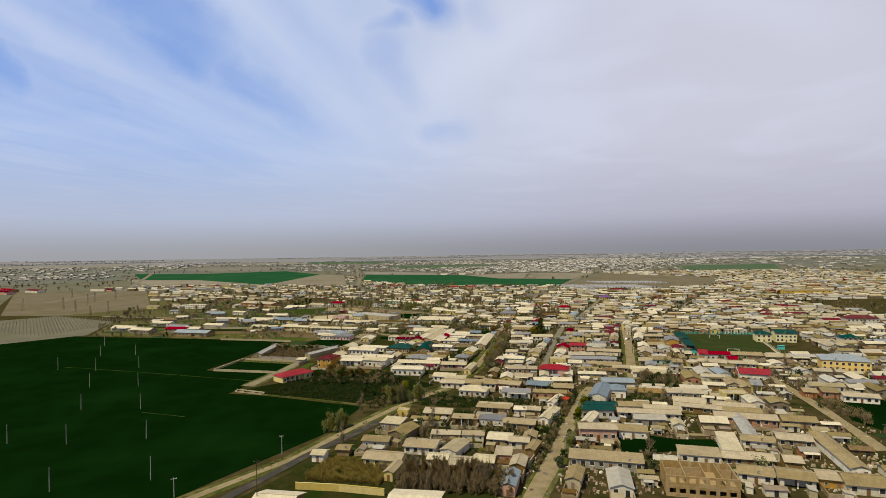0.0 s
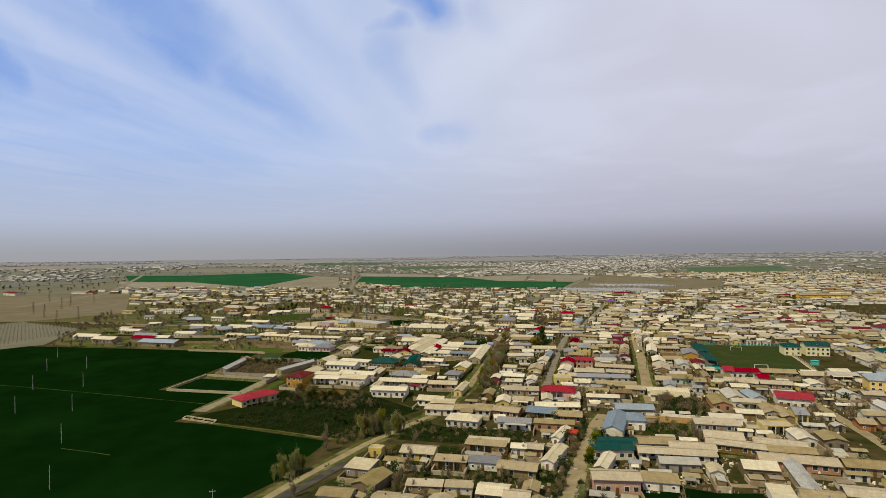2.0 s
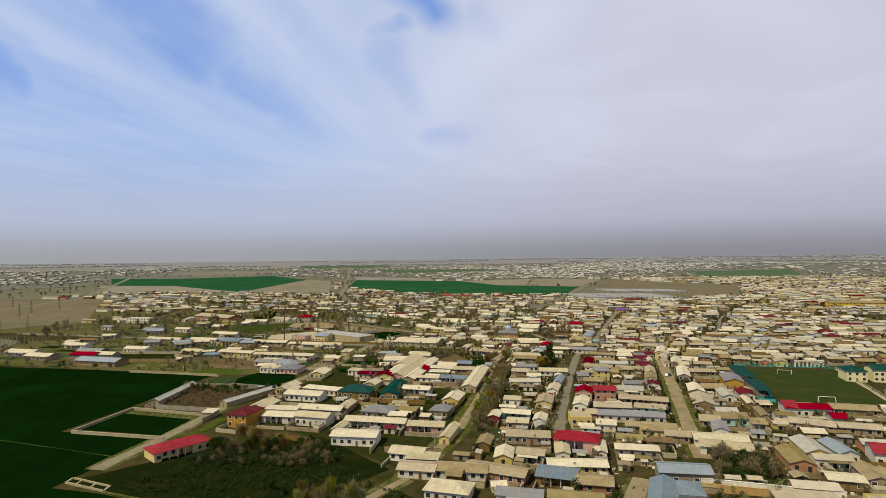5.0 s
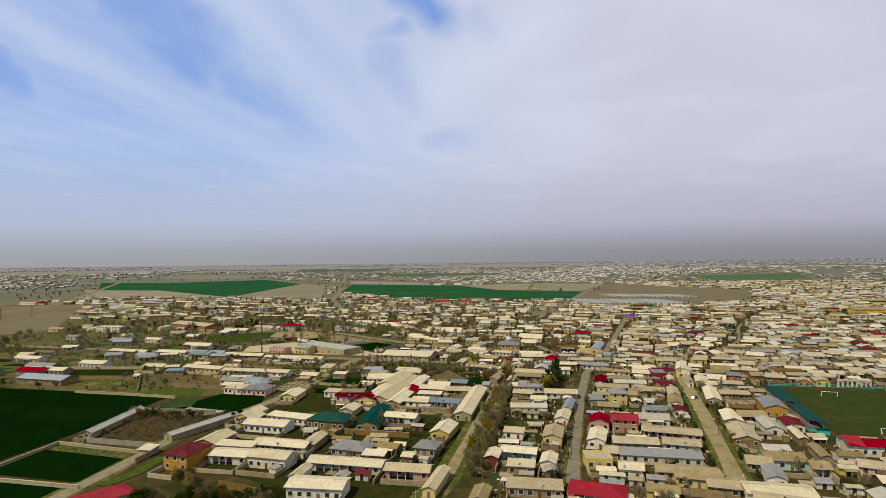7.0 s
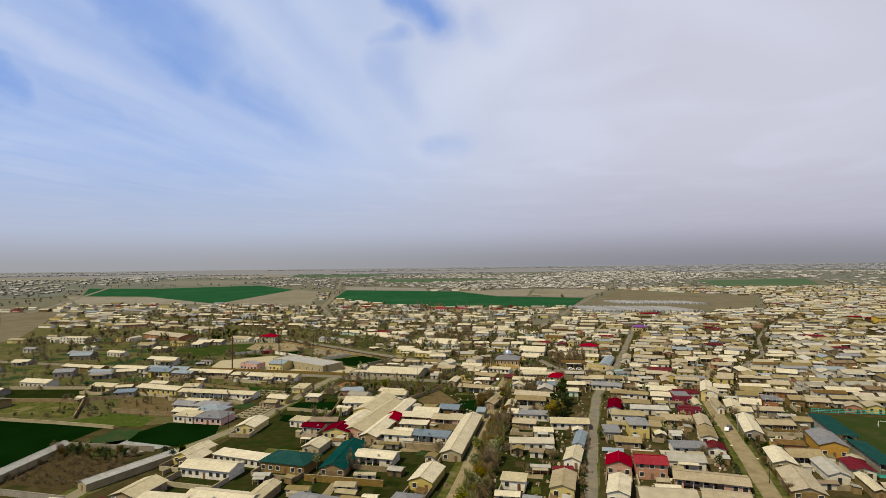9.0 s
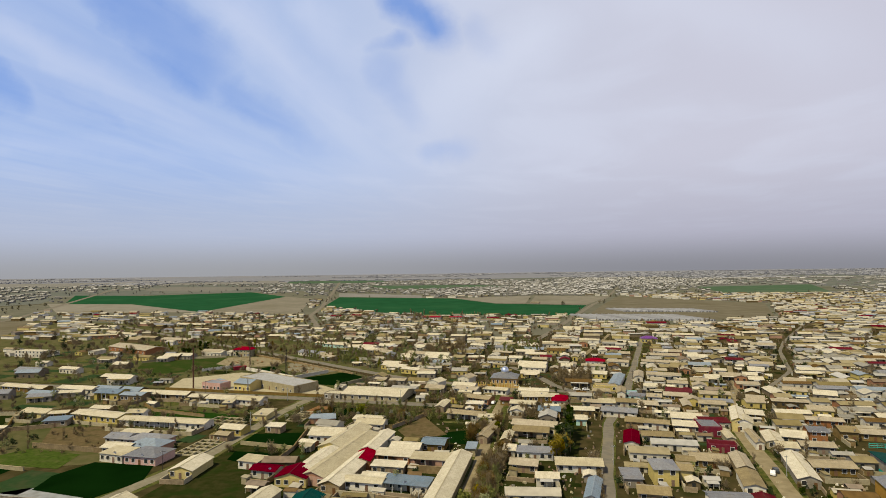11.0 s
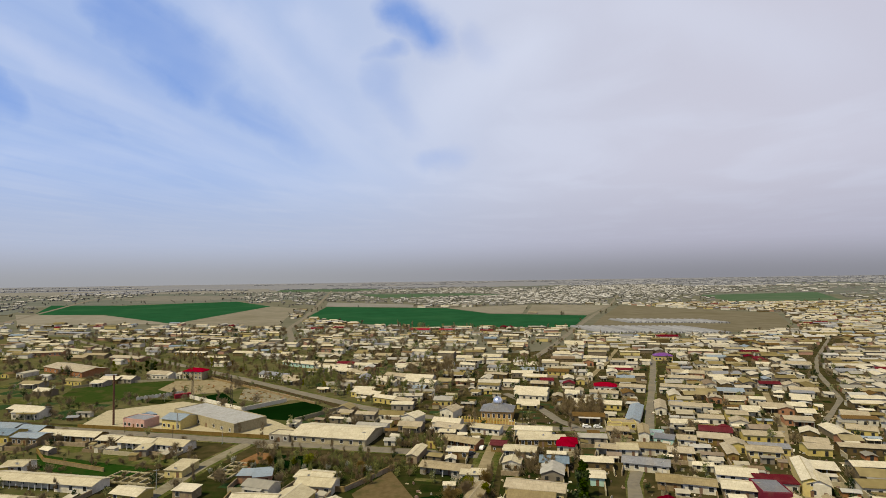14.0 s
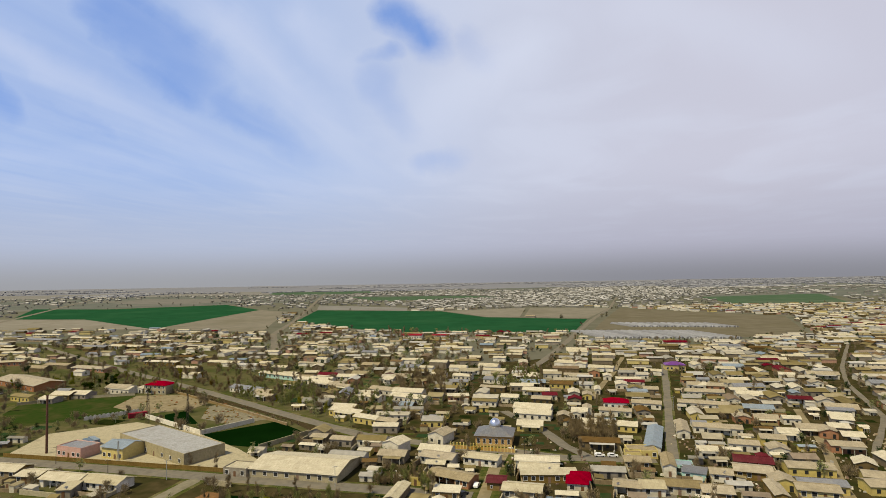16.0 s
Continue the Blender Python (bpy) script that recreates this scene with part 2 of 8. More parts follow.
DIRT = material("dusty_dirt_road", (0.240, 0.198, 0.120), (0.185, 0.152, 0.090), 3.0, 0.95, stain=(0.11, 0.088, 0.044), stain_size=9.0)
ASPHALT = material("worn_grey_asphalt", (0.165, 0.148, 0.118), (0.130, 0.117, 0.093), 2.5, 0.92, stain=(0.19, 0.165, 0.115), stain_size=8.0, stain_amount=0.7)
VERGE = material("dry_grass_verge", (0.085, 0.083, 0.024), (0.034, 0.050, 0.010), 2.2, 0.95, stain=(0.16, 0.132, 0.064), stain_size=8.0, stain_amount=0.7)
WHEAT = material("young_wheat", (0.0022, 0.0115, 0.0015), (0.0017, 0.0090, 0.0012), 12.0, 0.95, stain=(0.0042, 0.0190, 0.0028), stain_size=45.0, stain_amount=0.5)
GREEN_PLOT = material("green_garden_plot", (0.010, 0.034, 0.005), (0.017, 0.040, 0.007), 2.0, 0.95, 0.3, stain=(0.04, 0.04, 0.012), stain_size=7.0, stain_amount=0.5)
WEEDS = material("weedy_orchard_floor", (0.008, 0.016, 0.003), (0.015, 0.020, 0.004), 2.5, 0.95, stain=(0.030, 0.030, 0.009), stain_size=9.0, stain_amount=0.5)
BLACKTOP = material("dark_field_asphalt", (0.050, 0.048, 0.043), (0.040, 0.038, 0.034), 2.5, 0.9, stain=(0.10, 0.09, 0.065), stain_size=6.0, stain_amount=0.5)
GARDEN = material("weedy_garden_earth", (0.032, 0.031, 0.010), (0.017, 0.022, 0.005), 3.0, 0.95, bump=0.1, stain=(0.013, 0.026, 0.004), stain_size=7.0, stain_amount=0.9)
MEADOW = material("spring_meadow_grass", (0.008, 0.0145, 0.003), (0.0062, 0.011, 0.0024), 2.0, 0.95, stain=(0.020, 0.019, 0.006), stain_size=8.0, stain_amount=0.7)
LAWN = material("bright_verge_grass", (0.050, 0.075, 0.012), (0.032, 0.052, 0.009), 1.5, 0.95, stain=(0.09, 0.088, 0.03), stain_size=4.0, stain_amount=0.5)
SLABS = material("blue_grey_yard_concrete", (0.26, 0.27, 0.27), (0.20, 0.21, 0.21), 3.0, 0.9, stain=(0.14, 0.135, 0.11), stain_size=5.0, stain_amount=0.6)
CLAY = material("brown_tilled_clay", (0.115, 0.085, 0.042), (0.085, 0.063, 0.030), 2.0, 0.95, stain=(0.05, 0.05, 0.018), stain_size=5.0, stain_amount=0.6)
OCHRE_SOIL = material("orange_brown_soil", (0.20, 0.105, 0.045), (0.15, 0.08, 0.034), 1.5, 0.95, stain=(0.10, 0.07, 0.035), stain_size=4.0, stain_amount=0.5)
MEADOW_GREEN = material("damp_green_meadow", (0.020, 0.042, 0.007), (0.032, 0.044, 0.010), 4.0, 0.95, stain=(0.060, 0.054, 0.020), stain_size=12.0, stain_amount=0.7)
GRAVEL = material("pale_road_gravel", (0.200, 0.180, 0.125), (0.160, 0.142, 0.096), 2.0, 0.95, stain=(0.12, 0.105, 0.065), stain_size=6.0, stain_amount=0.5)
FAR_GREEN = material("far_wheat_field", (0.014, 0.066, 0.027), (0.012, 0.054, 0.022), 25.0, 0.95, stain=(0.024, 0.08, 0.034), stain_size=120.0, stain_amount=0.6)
# far wheat green lightened and greyed: haze put into the colour
HAZY_GREEN = material("haze_tinted_far_green_field", (0.062, 0.100, 0.058), (0.050, 0.084, 0.048), 25.0, 0.95, stain=(0.085, 0.105, 0.07), stain_size=120.0, stain_amount=0.7)
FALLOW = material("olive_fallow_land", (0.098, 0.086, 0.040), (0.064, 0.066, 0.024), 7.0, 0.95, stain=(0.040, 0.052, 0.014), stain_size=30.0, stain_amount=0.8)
# olive and tan soils with distance haze mixed into the base colours
FAR_FALLOW = material("haze_tinted_olive_fallow", (0.128, 0.122, 0.090), (0.104, 0.102, 0.074), 30.0, 0.95, stain=(0.082, 0.090, 0.060), stain_size=110.0, stain_amount=0.7)
HAZY_TAN = material("haze_tinted_far_bare_field", (0.178, 0.170, 0.150), (0.150, 0.144, 0.128), 40.0, 0.95, 0.2, stain=(0.125, 0.125, 0.105), stain_size=200.0)
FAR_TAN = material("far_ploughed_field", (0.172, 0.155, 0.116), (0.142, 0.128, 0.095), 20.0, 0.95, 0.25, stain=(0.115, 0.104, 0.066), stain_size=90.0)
PITCH = material("football_turf", (0.022, 0.038, 0.010), (0.030, 0.040, 0.012), 3.0, 0.95, stain=(0.050, 0.046, 0.018), stain_size=12.0, stain_amount=0.5)
FILM = material("greenhouse_plastic", (0.215, 0.215, 0.215), (0.17, 0.17, 0.172), 4.0, 0.7, 0.2)
TURQ = walling("turquoise_painted_steel", (0.04, 0.36, 0.32), (0.035, 0.30, 0.27), (0.1, 0.3, 0.27), 0.3)
BARK = material("grey_brown_bark", (0.17, 0.13, 0.088), (0.12, 0.094, 0.064), 0.3, 0.9)
LEAF_OLIVE = material("fresh_olive_leaves", (0.165, 0.172, 0.034), (0.112, 0.122, 0.024), 0.8, 0.9, 0.4)
LEAF_SPRING = material("light_spring_shoots", (0.230, 0.225, 0.050), (0.165, 0.165, 0.036), 0.8, 0.9, 0.3)
LEAF_DARK = material("dark_green_leaves", (0.032, 0.050, 0.010), (0.020, 0.034, 0.007), 0.8, 0.9, 0.35)
LEAF_GOLD = material("yellow_green_willow_leaves", (0.20, 0.148, 0.020), (0.145, 0.112, 0.016), 0.8, 0.9, 0.25)
TWIGS = material("bare_brown_twigs", (0.185, 0.132, 0.055), (0.130, 0.093, 0.040), 0.8, 0.9, 0.35)
BLOSSOM = material("white_blossom", (0.34, 0.32, 0.26), (0.18, 0.19, 0.11), 0.8, 0.9, 0.15)
CAR_WHITE = material("white_car_paint", (0.75, 0.75, 0.74), None, 2.0, 0.3, bump=0.0)
CAR_DARK = material("dark_car_paint", (0.05, 0.055, 0.06), None, 2.0, 0.3, bump=0.0)
RUBBER = material("tyre_rubber", (0.02, 0.02, 0.02), None, 0.5, 0.9)
FAR_ROOF = material("far_roof_sheet", (0.285, 0.245, 0.155), (0.225, 0.192, 0.120), 3.0, 0.9, 0.5, island=True)
FAR_WALL = material("far_house_wall", (0.175, 0.140, 0.092), (0.130, 0.104, 0.066), 2.0, 0.9, 0.5, island=True)
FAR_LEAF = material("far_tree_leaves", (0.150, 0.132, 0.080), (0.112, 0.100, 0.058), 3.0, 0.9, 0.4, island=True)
# plain greyed in its base colour to stand for haze over the distance
FAR_PLAIN = material("haze_tinted_far_plain", (0.120, 0.126, 0.108), (0.096, 0.103, 0.088), 60.0, 0.95, stain=(0.150, 0.143, 0.118), stain_size=260.0, stain_amount=0.7)
# far house colours pulled towards grey, which paints distance haze onto them
DIST_ROOF = material("haze_tinted_far_roof", (0.31, 0.298, 0.27), (0.25, 0.242, 0.218), 3.0, 0.9, 0.45, island=True)
DIST_WALL = material("haze_tinted_far_wall", (0.20, 0.192, 0.168), (0.165, 0.158, 0.138), 3.0, 0.9, 0.3, island=True)
SOIL = material("dark_garden_soil", (0.060, 0.044, 0.022), (0.040, 0.030, 0.015), 1.5, 0.95, stain=(0.025, 0.032, 0.008), stain_size=5.0)
BROWN_ROOF = material("rusty_brown_roof_sheet", (0.165, 0.115, 0.065), (0.12, 0.085, 0.05), 2.0, 0.9, 0.4, island=True)
GREY_ROOF = material("cool_grey_roof_sheet", (0.30, 0.285, 0.25), (0.24, 0.23, 0.20), 2.0, 0.9, 0.35, island=True)
# horizon set: haze painted in, base colours shifted towards the pale low sky
PLAIN_EDGE = material("haze_tinted_horizon_plain", (0.178, 0.182, 0.202), (0.160, 0.164, 0.182), 90.0, 0.95, stain=(0.20, 0.19, 0.175), stain_size=400.0, stain_amount=0.7)
EDGE_ROOF = material("haze_tinted_horizon_roof", (0.212, 0.214, 0.228), (0.192, 0.194, 0.208), 3.0, 0.95, 0.2, island=True)
EDGE_WALL = material("haze_tinted_horizon_wall", (0.182, 0.186, 0.205), (0.168, 0.172, 0.190), 3.0, 0.95, 0.2, island=True)
# leaf colour for the farthest trees, greyed to carry painted haze
HAZY_LEAF = material("haze_tinted_far_tree_leaves", (0.150, 0.142, 0.112), (0.122, 0.117, 0.092), 3.0, 0.9, 0.3, island=True)


# ---- building helpers ----
def mesh(name, verts, faces, mats, slots=None, smooth=False):
    me = bpy.data.meshes.new(name)
    me.from_pydata([tuple(v) for v in verts], [], [tuple(f) for f in faces])
    for m in mats if isinstance(mats, (list, tuple)) else [mats]:
        me.materials.append(m)
    if slots:
        me.polygons.foreach_set("material_index", slots)
    if smooth:
        me.polygons.foreach_set("use_smooth", [True] * len(me.polygons))
    me.update()
    return me


class Build:
    """Collects boxes, prisms and sheets into one mesh."""
    def __init__(self):
        self.v, self.f, self.s = [], [], []

    def add(self, verts, faces, slot=0):
        n = len(self.v)
        self.v += verts
        self.f += [tuple(i + n for i in f) for f in faces]
        self.s += [slot] * len(faces)
        return self

    def box(self, x0, y0, z0, x1, y1, z1, slot=0):
        v = [(x0, y0, z0), (x1, y0, z0), (x1, y1, z0), (x0, y1, z0), (x0, y0, z1), (x1, y0, z1), (x1, y1, z1), (x0, y1, z1)]
        return self.add(v, [(0, 3, 2, 1), (4, 5, 6, 7), (0, 1, 5, 4), (1, 2, 6, 5), (2, 3, 7, 6), (3, 0, 4, 7)], slot)

    def prism(self, plan, z0, z1, slot=0):
        n = len(plan)
        v = [(x, y, z0) for x, y in plan] + [(x, y, z1) for x, y in plan]
        return self.add(v, [tuple(range(n - 1, -1, -1)), tuple(range(n, 2 * n))] + [(i, (i + 1) % n, n + (i + 1) % n, n + i) for i in range(n)], slot)

    def tube(self, a, b, r0, r1, sides=6, slot=0):
        a, b = Vector(a), Vector(b)
        q = (b - a).to_track_quat("Z", "Y")
        ring = [q @ Vector((math.cos(6.2832 * i / sides), math.sin(6.2832 * i / sides), 0)) for i in range(sides)]
        v = [tuple(a + r * r0) for r in ring] + [tuple(b + r * r1) for r in ring]
        return self.add(v, [(i, (i + 1) % sides, sides + (i + 1) % sides, sides + i) for i in range(sides)] + [tuple(range(sides - 1, -1, -1)), tuple(range(sides, 2 * sides))], slot)

    def sheet(self, quads, thick=0.08, slot=0):
        """Roof planes, each with thickness downwards."""
        for q in quads:
            n = len(q)
            v = [tuple(p) for p in q] + [(p[0], p[1], p[2] - thick) for p in q]
            self.add(v, [tuple(range(n)), tuple(range(2 * n - 1, n - 1, -1))] + [(i, n + i, n + (i + 1) % n, (i + 1) % n) for i in range(n)], slot)
        return self

    def mesh(self, name, mats):
        return mesh(name, self.v, self.f, mats, self.s)


def part(name, data, parent, label="", at=None):
    ob = new(name, data)
    ob.parent = parent
    if at:
        ob.location = at
    return tagged(ob, label)


def thing(name, m, label, category, group="", kind=""):
    ob = new(name)
    ob.empty_display_size = 0.5
    ob.matrix_world = m
    return tagged(ob, label, category, group, kind)


# ---- plan: a one-metre map of what is taken ----
MX0, MY0, MW, MH = -1300, 0, 2400, 3000
TAKEN = np.zeros((MH, MW), bool)
PAVED = np.zeros((MH, MW), bool)


def inside(poly, xs, ys):
    hit = np.zeros(xs.shape, bool)
    n = len(poly)
    for i in range(n):
        (x0, y0), (x1, y1) = poly[i], poly[(i + 1) % n]
        if y0 == y1:
            continue
        hit ^= ((ys < y0) != (ys < y1)) & (xs < (x1 - x0) * (ys - y0) / (y1 - y0) + x0)
    return hit


def take(poly, grid=TAKEN):
    x0, x1 = (int(f(p[0] for p in poly)) for f in (min, max))
    y0, y1 = (int(f(p[1] for p in poly)) for f in (min, max))
    x0, x1, y0, y1 = max(x0 - 1, MX0), min(x1 + 2, MX0 + MW), max(y0 - 1, MY0), min(y1 + 2, MY0 + MH)
    if x1 <= x0 or y1 <= y0:
        return
    ys, xs = np.mgrid[y0:y1, x0:x1]
    grid[y0 - MY0:y1 - MY0, x0 - MX0:x1 - MX0] |= inside(poly, xs + 0.5, ys + 0.5)


def free(poly):
    for (x0, y0), (x1, y1) in zip(poly, poly[1:] + poly[:1]):
        for k in (0.0, 0.25, 0.5, 0.75):
            i, j = int(y0 + (y1 - y0) * k) - MY0, int(x0 + (x1 - x0) * k) - MX0
            if not (0 <= i < MH and 0 <= j < MW) or TAKEN[i, j]:
                return False
    cx, cy = sum(p[0] for p in poly) / len(poly), sum(p[1] for p in poly) / len(poly)
    return not TAKEN[int(cy) - MY0, int(cx) - MX0]


def rect(x, y, w, d, yaw, grow=0.0):
    c, s = math.cos(radians(yaw)), math.sin(radians(yaw))
    a, b = w / 2 + grow, d / 2 + grow
    return [(x + c * u - s * v, y + s * u + c * v) for u, v in ((-a, -b), (a, -b), (a, b), (-a, b))]


# ---- ground, fields and roads ----
ground = new("ground", mesh("ground", [(-7000, -2000, 0), (7000, -2000, 0), (7000, 6500, 0), (-7000, 6500, 0)], [(0, 1, 2, 3)], GROUND))
tagged(ground, "dusty brown town earth with sparse weeds", "ground", kind="structure")


def field(name, pts, mat, z, label, blocks=True, kind="stuff"):
    area = sum(a[0] * b[1] - b[0] * a[1] for a, b in zip(pts, pts[1:] + pts[:1]))
    pts = pts if area > 0 else pts[::-1]
    ob = new(name, mesh(name, [(x, y, z) for x, y in pts], [tuple(range(len(pts)))], mat))
    if blocks:
        take(pts)
    return tagged(ob, label, "field", kind=kind)


def road(name, pts, width, mat, label, z=0.15, verge=0.0):
    """A strip along a line of places, slightly crowned, with a ragged edge."""
    fine = []
    for a, b in zip(pts, pts[1:]):
        n = max(1, int(math.dist(a, b) / 12))
        fine += [(a[0] + (b[0] - a[0]) * i / n, a[1] + (b[1] - a[1]) * i / n) for i in range(n)]
    fine.append(pts[-1])
    rng = random.Random(len(pts) * 7 + int(width * 10))
    v, f = [], []
    for i, p in enumerate(fine):
        a, b = fine[max(i - 1, 0)], fine[min(i + 1, len(fine) - 1)]
        l = math.dist(a, b) or 1
        nx, ny = -(b[1] - a[1]) / l, (b[0] - a[0]) / l
        wl, wr = (width / 2 + rng.uniform(-0.35, 0.35) for _ in range(2))
        v += [(p[0] + nx * wl, p[1] + ny * wl, z - 0.04), (p[0], p[1], z + 0.05), (p[0] - nx * wr, p[1] - ny * wr, z - 0.04)]
        lane = [(p[0] + nx * wl * 1.1 + 3 * ny, p[1] + ny * wl * 1.1 - 3 * nx), (p[0] - nx * wr * 1.1 + 3 * ny, p[1] - ny * wr * 1.1 - 3 * nx),
                (p[0] - nx * wr * 1.1 - 9 * ny, p[1] - ny * wr * 1.1 + 9 * nx), (p[0] + nx * wl * 1.1 - 9 * ny, p[1] + ny * wl * 1.1 + 9 * nx)]
        take(lane)
        if mat is not VERGE:
            take(lane, PAVED)
    for i in range(len(fine) - 1):
        k = 3 * i
        f += [(k + 1, k, k + 3, k + 4), (k + 2, k + 1, k + 4, k + 5)]
    f = [q[::-1] for q in f]
    if verge:
        road(name.replace("road", "verge").replace("street", "verge") if ("road" in name or "street" in name) else "verge", pts, width + verge, VERGE, "dry grass verge beside the road", z - 0.06)
    return tagged(new(name, mesh(name, v, f, mat)), label, "road", kind="structure")


field("wheat_field", [(-400, 318), (-353, 366), (-195, 335), (-150, 321), (-153, 297), (-160, 258), (-170, 214), (-122, 202), (-133, 155), (-113, 150), (-58, 127), (-68, 87), (-101, 30), (-130, -60), (-190, -300), (-460, -300)], WHEAT, 0.05, "dark green field of young wheat")
field("garden_plot", [(-166, 217), (-156, 247), (-118, 235), (-122, 207)], WHEAT, 0.10, "small dark green walled wheat plot")
field("orchard_floor", [(-114, 152), (-57, 129), (-24, 168), (-55, 203), (-96, 192), (-131, 160)], MEADOW, 0.10, "weedy dark orchard ground beside the field")
field("garden_plot", [(-146, 300), (-142, 320), (-126, 316), (-130, 297)], GREEN_PLOT, 0.10, "green vegetable plot behind the walled yard")
field("garden_plot", [(-128, 301), (-130, 314), (-123.5, 328), (-98, 323), (-94, 308), (-103, 293)], WHEAT, 0.14, "dark green vegetable plot beside the lane")
field("garden_plot", [(-174, 330), (-161, 345.5), (-135, 337.5), (-133, 321)], LAWN, 0.12, "light green garden plot behind a wall")
field("tilled_plot", [(-160, 349), (-173, 376), (-139, 379), (-127, 341)], CLAY, 0.11, "brown tilled plot with dry brush")
field("stubble_plot", [(-216, 345), (-236, 371), (-190, 369), (-174, 337)], VERGE, 0.12, "dry olive stubble plot between walls")
field("stubble_plot", [(-238, 373), (-254, 401), (-209, 399), (-196, 371)], WEEDS, 0.12, "dark weedy plot between walls")
field("garden_plot", [(-150, 415), (-90, 394), (-99, 384), (-135, 395)], GREEN_PLOT, 0.11, "green garden strip behind long houses")
field("garden_plot", [(-74.5, 349), (-73, 363), (-51, 364), (-51, 342)], WHEAT, 0.10, "dark green plot beside the straight road")
field("garden_plot", [(-72.5, 329), (-73, 339), (-57.5, 336.5), (-54.5, 320)], WHEAT, 0.12, "dark green plot beside a low wall")
field("tilled_plot", [(-60, 401), (-55.5, 413), (-48, 410), (-53, 393)], OCHRE_SOIL, 0.11, "orange brown tilled plot by the cross road")
field("garden_plot", [(-51.5, 410), (-29, 406), (-30, 391), (-40, 388)], WHEAT, 0.10, "dark green plot beside the cross road")
field("tilled_plot", [(-9.4, 366), (2, 388), (13, 358), (-3.6, 352)], CLAY, 0.11, "bare brown tilled plot")
field("garden_plot", [(13.5, 362), (29, 366), (25, 342), (8, 350)], WHEAT, 0.10, "green garden plot among trees")
field("garden_plot", [(4, 418), (16, 417.5), (11, 402), (3.5, 406)], WHEAT, 0.10, "small dark green plot behind a wall")
field("garden_plot", [(-90, 484), (-58, 508), (-37, 484), (-53, 463), (-69, 468)], WHEAT, 0.10, "deep green plot behind the warehouse")
field("garden_plot", [(-226, 556), (-206, 571), (-168, 580), (-150, 539), (-168, 522), (-194, 503), (-219, 535)], MEADOW_GREEN, 0.10, "green meadow behind the workshop yard")
field("dirt_lot", [(-165, 548), (-168, 580), (-130, 580), (-112, 553), (-116, 539), (-138, 529)], DIRT, 0.12, "pale bare building lot below the red roofed house")
field("rubble_lot", [(-108, 546), (-101, 551), (-60, 513.5), (-83, 505), (-101, 517)], GRAVEL, 0.13, "pale rubble strewn lot beside the road")
field("canal_bed", [(-156, 593), (-151, 601), (-81, 547), (-44, 514), (-32, 494), (-38, 490), (-51, 508), (-84, 538)], SOIL, 0.14, "dark brown canal bed beside the road")
field("garden_plot", [(-125, 527), (-117, 535), (-97, 505), (-116, 510)], WHEAT, 0.10, "deep green plot inside a white wall")
field("garden_plot", [(166, 124), (198, 127), (192, 90), (157, 81), (154, 96)], WHEAT, 0.10, "dark green plot at the edge of the houses")
field("garden_plot", [(77.0, 145.3), (95.3, 143.6), (91.2, 127.8), (65.8, 127.9)], GARDEN, 0.11, "dark weedy garden below a white wall")
field("garden_plot", [(95.0, 183.0), (113.3, 180.6), (104.0, 156.3), (86.4, 156.9)], WEEDS, 0.12, "shady garden under dark trees")
field("garden_plot", [(49.1, 76.6), (60.2, 75.0), (57.2, 62.4), (46.4, 62.7)], WHEAT, 0.13, "dark green vegetable bed behind a white house")
field("garden_plot", [(63.9, 75.6), (85.0, 74.9), (83.4, 64.8), (58.8, 62.3)], WHEAT, 0.14, "deep green plot between brick houses")
field("garden_plot", [(50, 75), (63, 80), (79, 72), (70, 65), (48, 66)], WHEAT, 0.10, "dark green vegetable garden between houses")
field("vegetable_garden", [(-31, 128), (-22, 152), (-12, 143), (24, 135), (21, 121), (-6, 122)], WEEDS, 0.09, "dark green vegetable garden with fruit trees")
field("vegetable_garden", [(0, 100), (26, 94), (24, 84), (-2, 88)], WEEDS, 0.09, "dark weedy garden behind the sheds")
field("garden_ground", [(-84, 24), (-52, 84), (-30, 122), (-8, 120), (30, 118), (14, 70), (-4, 24)], GARDEN, 0.02, "weedy dark garden earth between houses", False)
field("garden_ground", [(-20, 168), (-60, 205), (-100, 226), (-86, 300), (-66, 400), (30, 390), (16, 300), (0, 222)], GARDEN, 0.02, "weedy dark garden earth between compounds", False)
field("garden_ground", [(16, 225), (34, 222), (78, 380), (45, 392)], GARDEN, 0.02, "weedy dark garden earth beside the lane", False)
field("grass_verge", [(-118, 205), (-111, 213), (-109, 231), (-104, 231), (-106, 214), (-111, 204)], LAWN, 0.22, "bright grass strip beside the gravel road")
field("yard_apron", [(-141, 297), (-119, 284), (-106, 294), (-111, 299), (-130, 303)], SLABS, 0.10, "blue grey concrete apron behind the yard")
field("yard_earth", [(-149, 257), (-117, 250), (-113, 282), (-150, 292)], SOIL, 0.08, "dark earth inside the walled yard", False)
field("cabbage_bed", [(-157, 240), (-121, 229.5), (-119, 235), (-156, 245.5)], VERGE, 0.16, "pale green cabbage rows beside a wall", False)
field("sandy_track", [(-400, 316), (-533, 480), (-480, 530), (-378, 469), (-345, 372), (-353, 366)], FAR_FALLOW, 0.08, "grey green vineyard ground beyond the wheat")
field("bare_field", [(-560, 545), (-830, 923), (-591, 944), (-415, 616), (-482, 531)], FAR_TAN, 0.08, "bare brown ploughed field")
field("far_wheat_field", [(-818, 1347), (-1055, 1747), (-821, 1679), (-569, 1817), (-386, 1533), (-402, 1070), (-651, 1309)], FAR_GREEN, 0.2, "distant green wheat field")
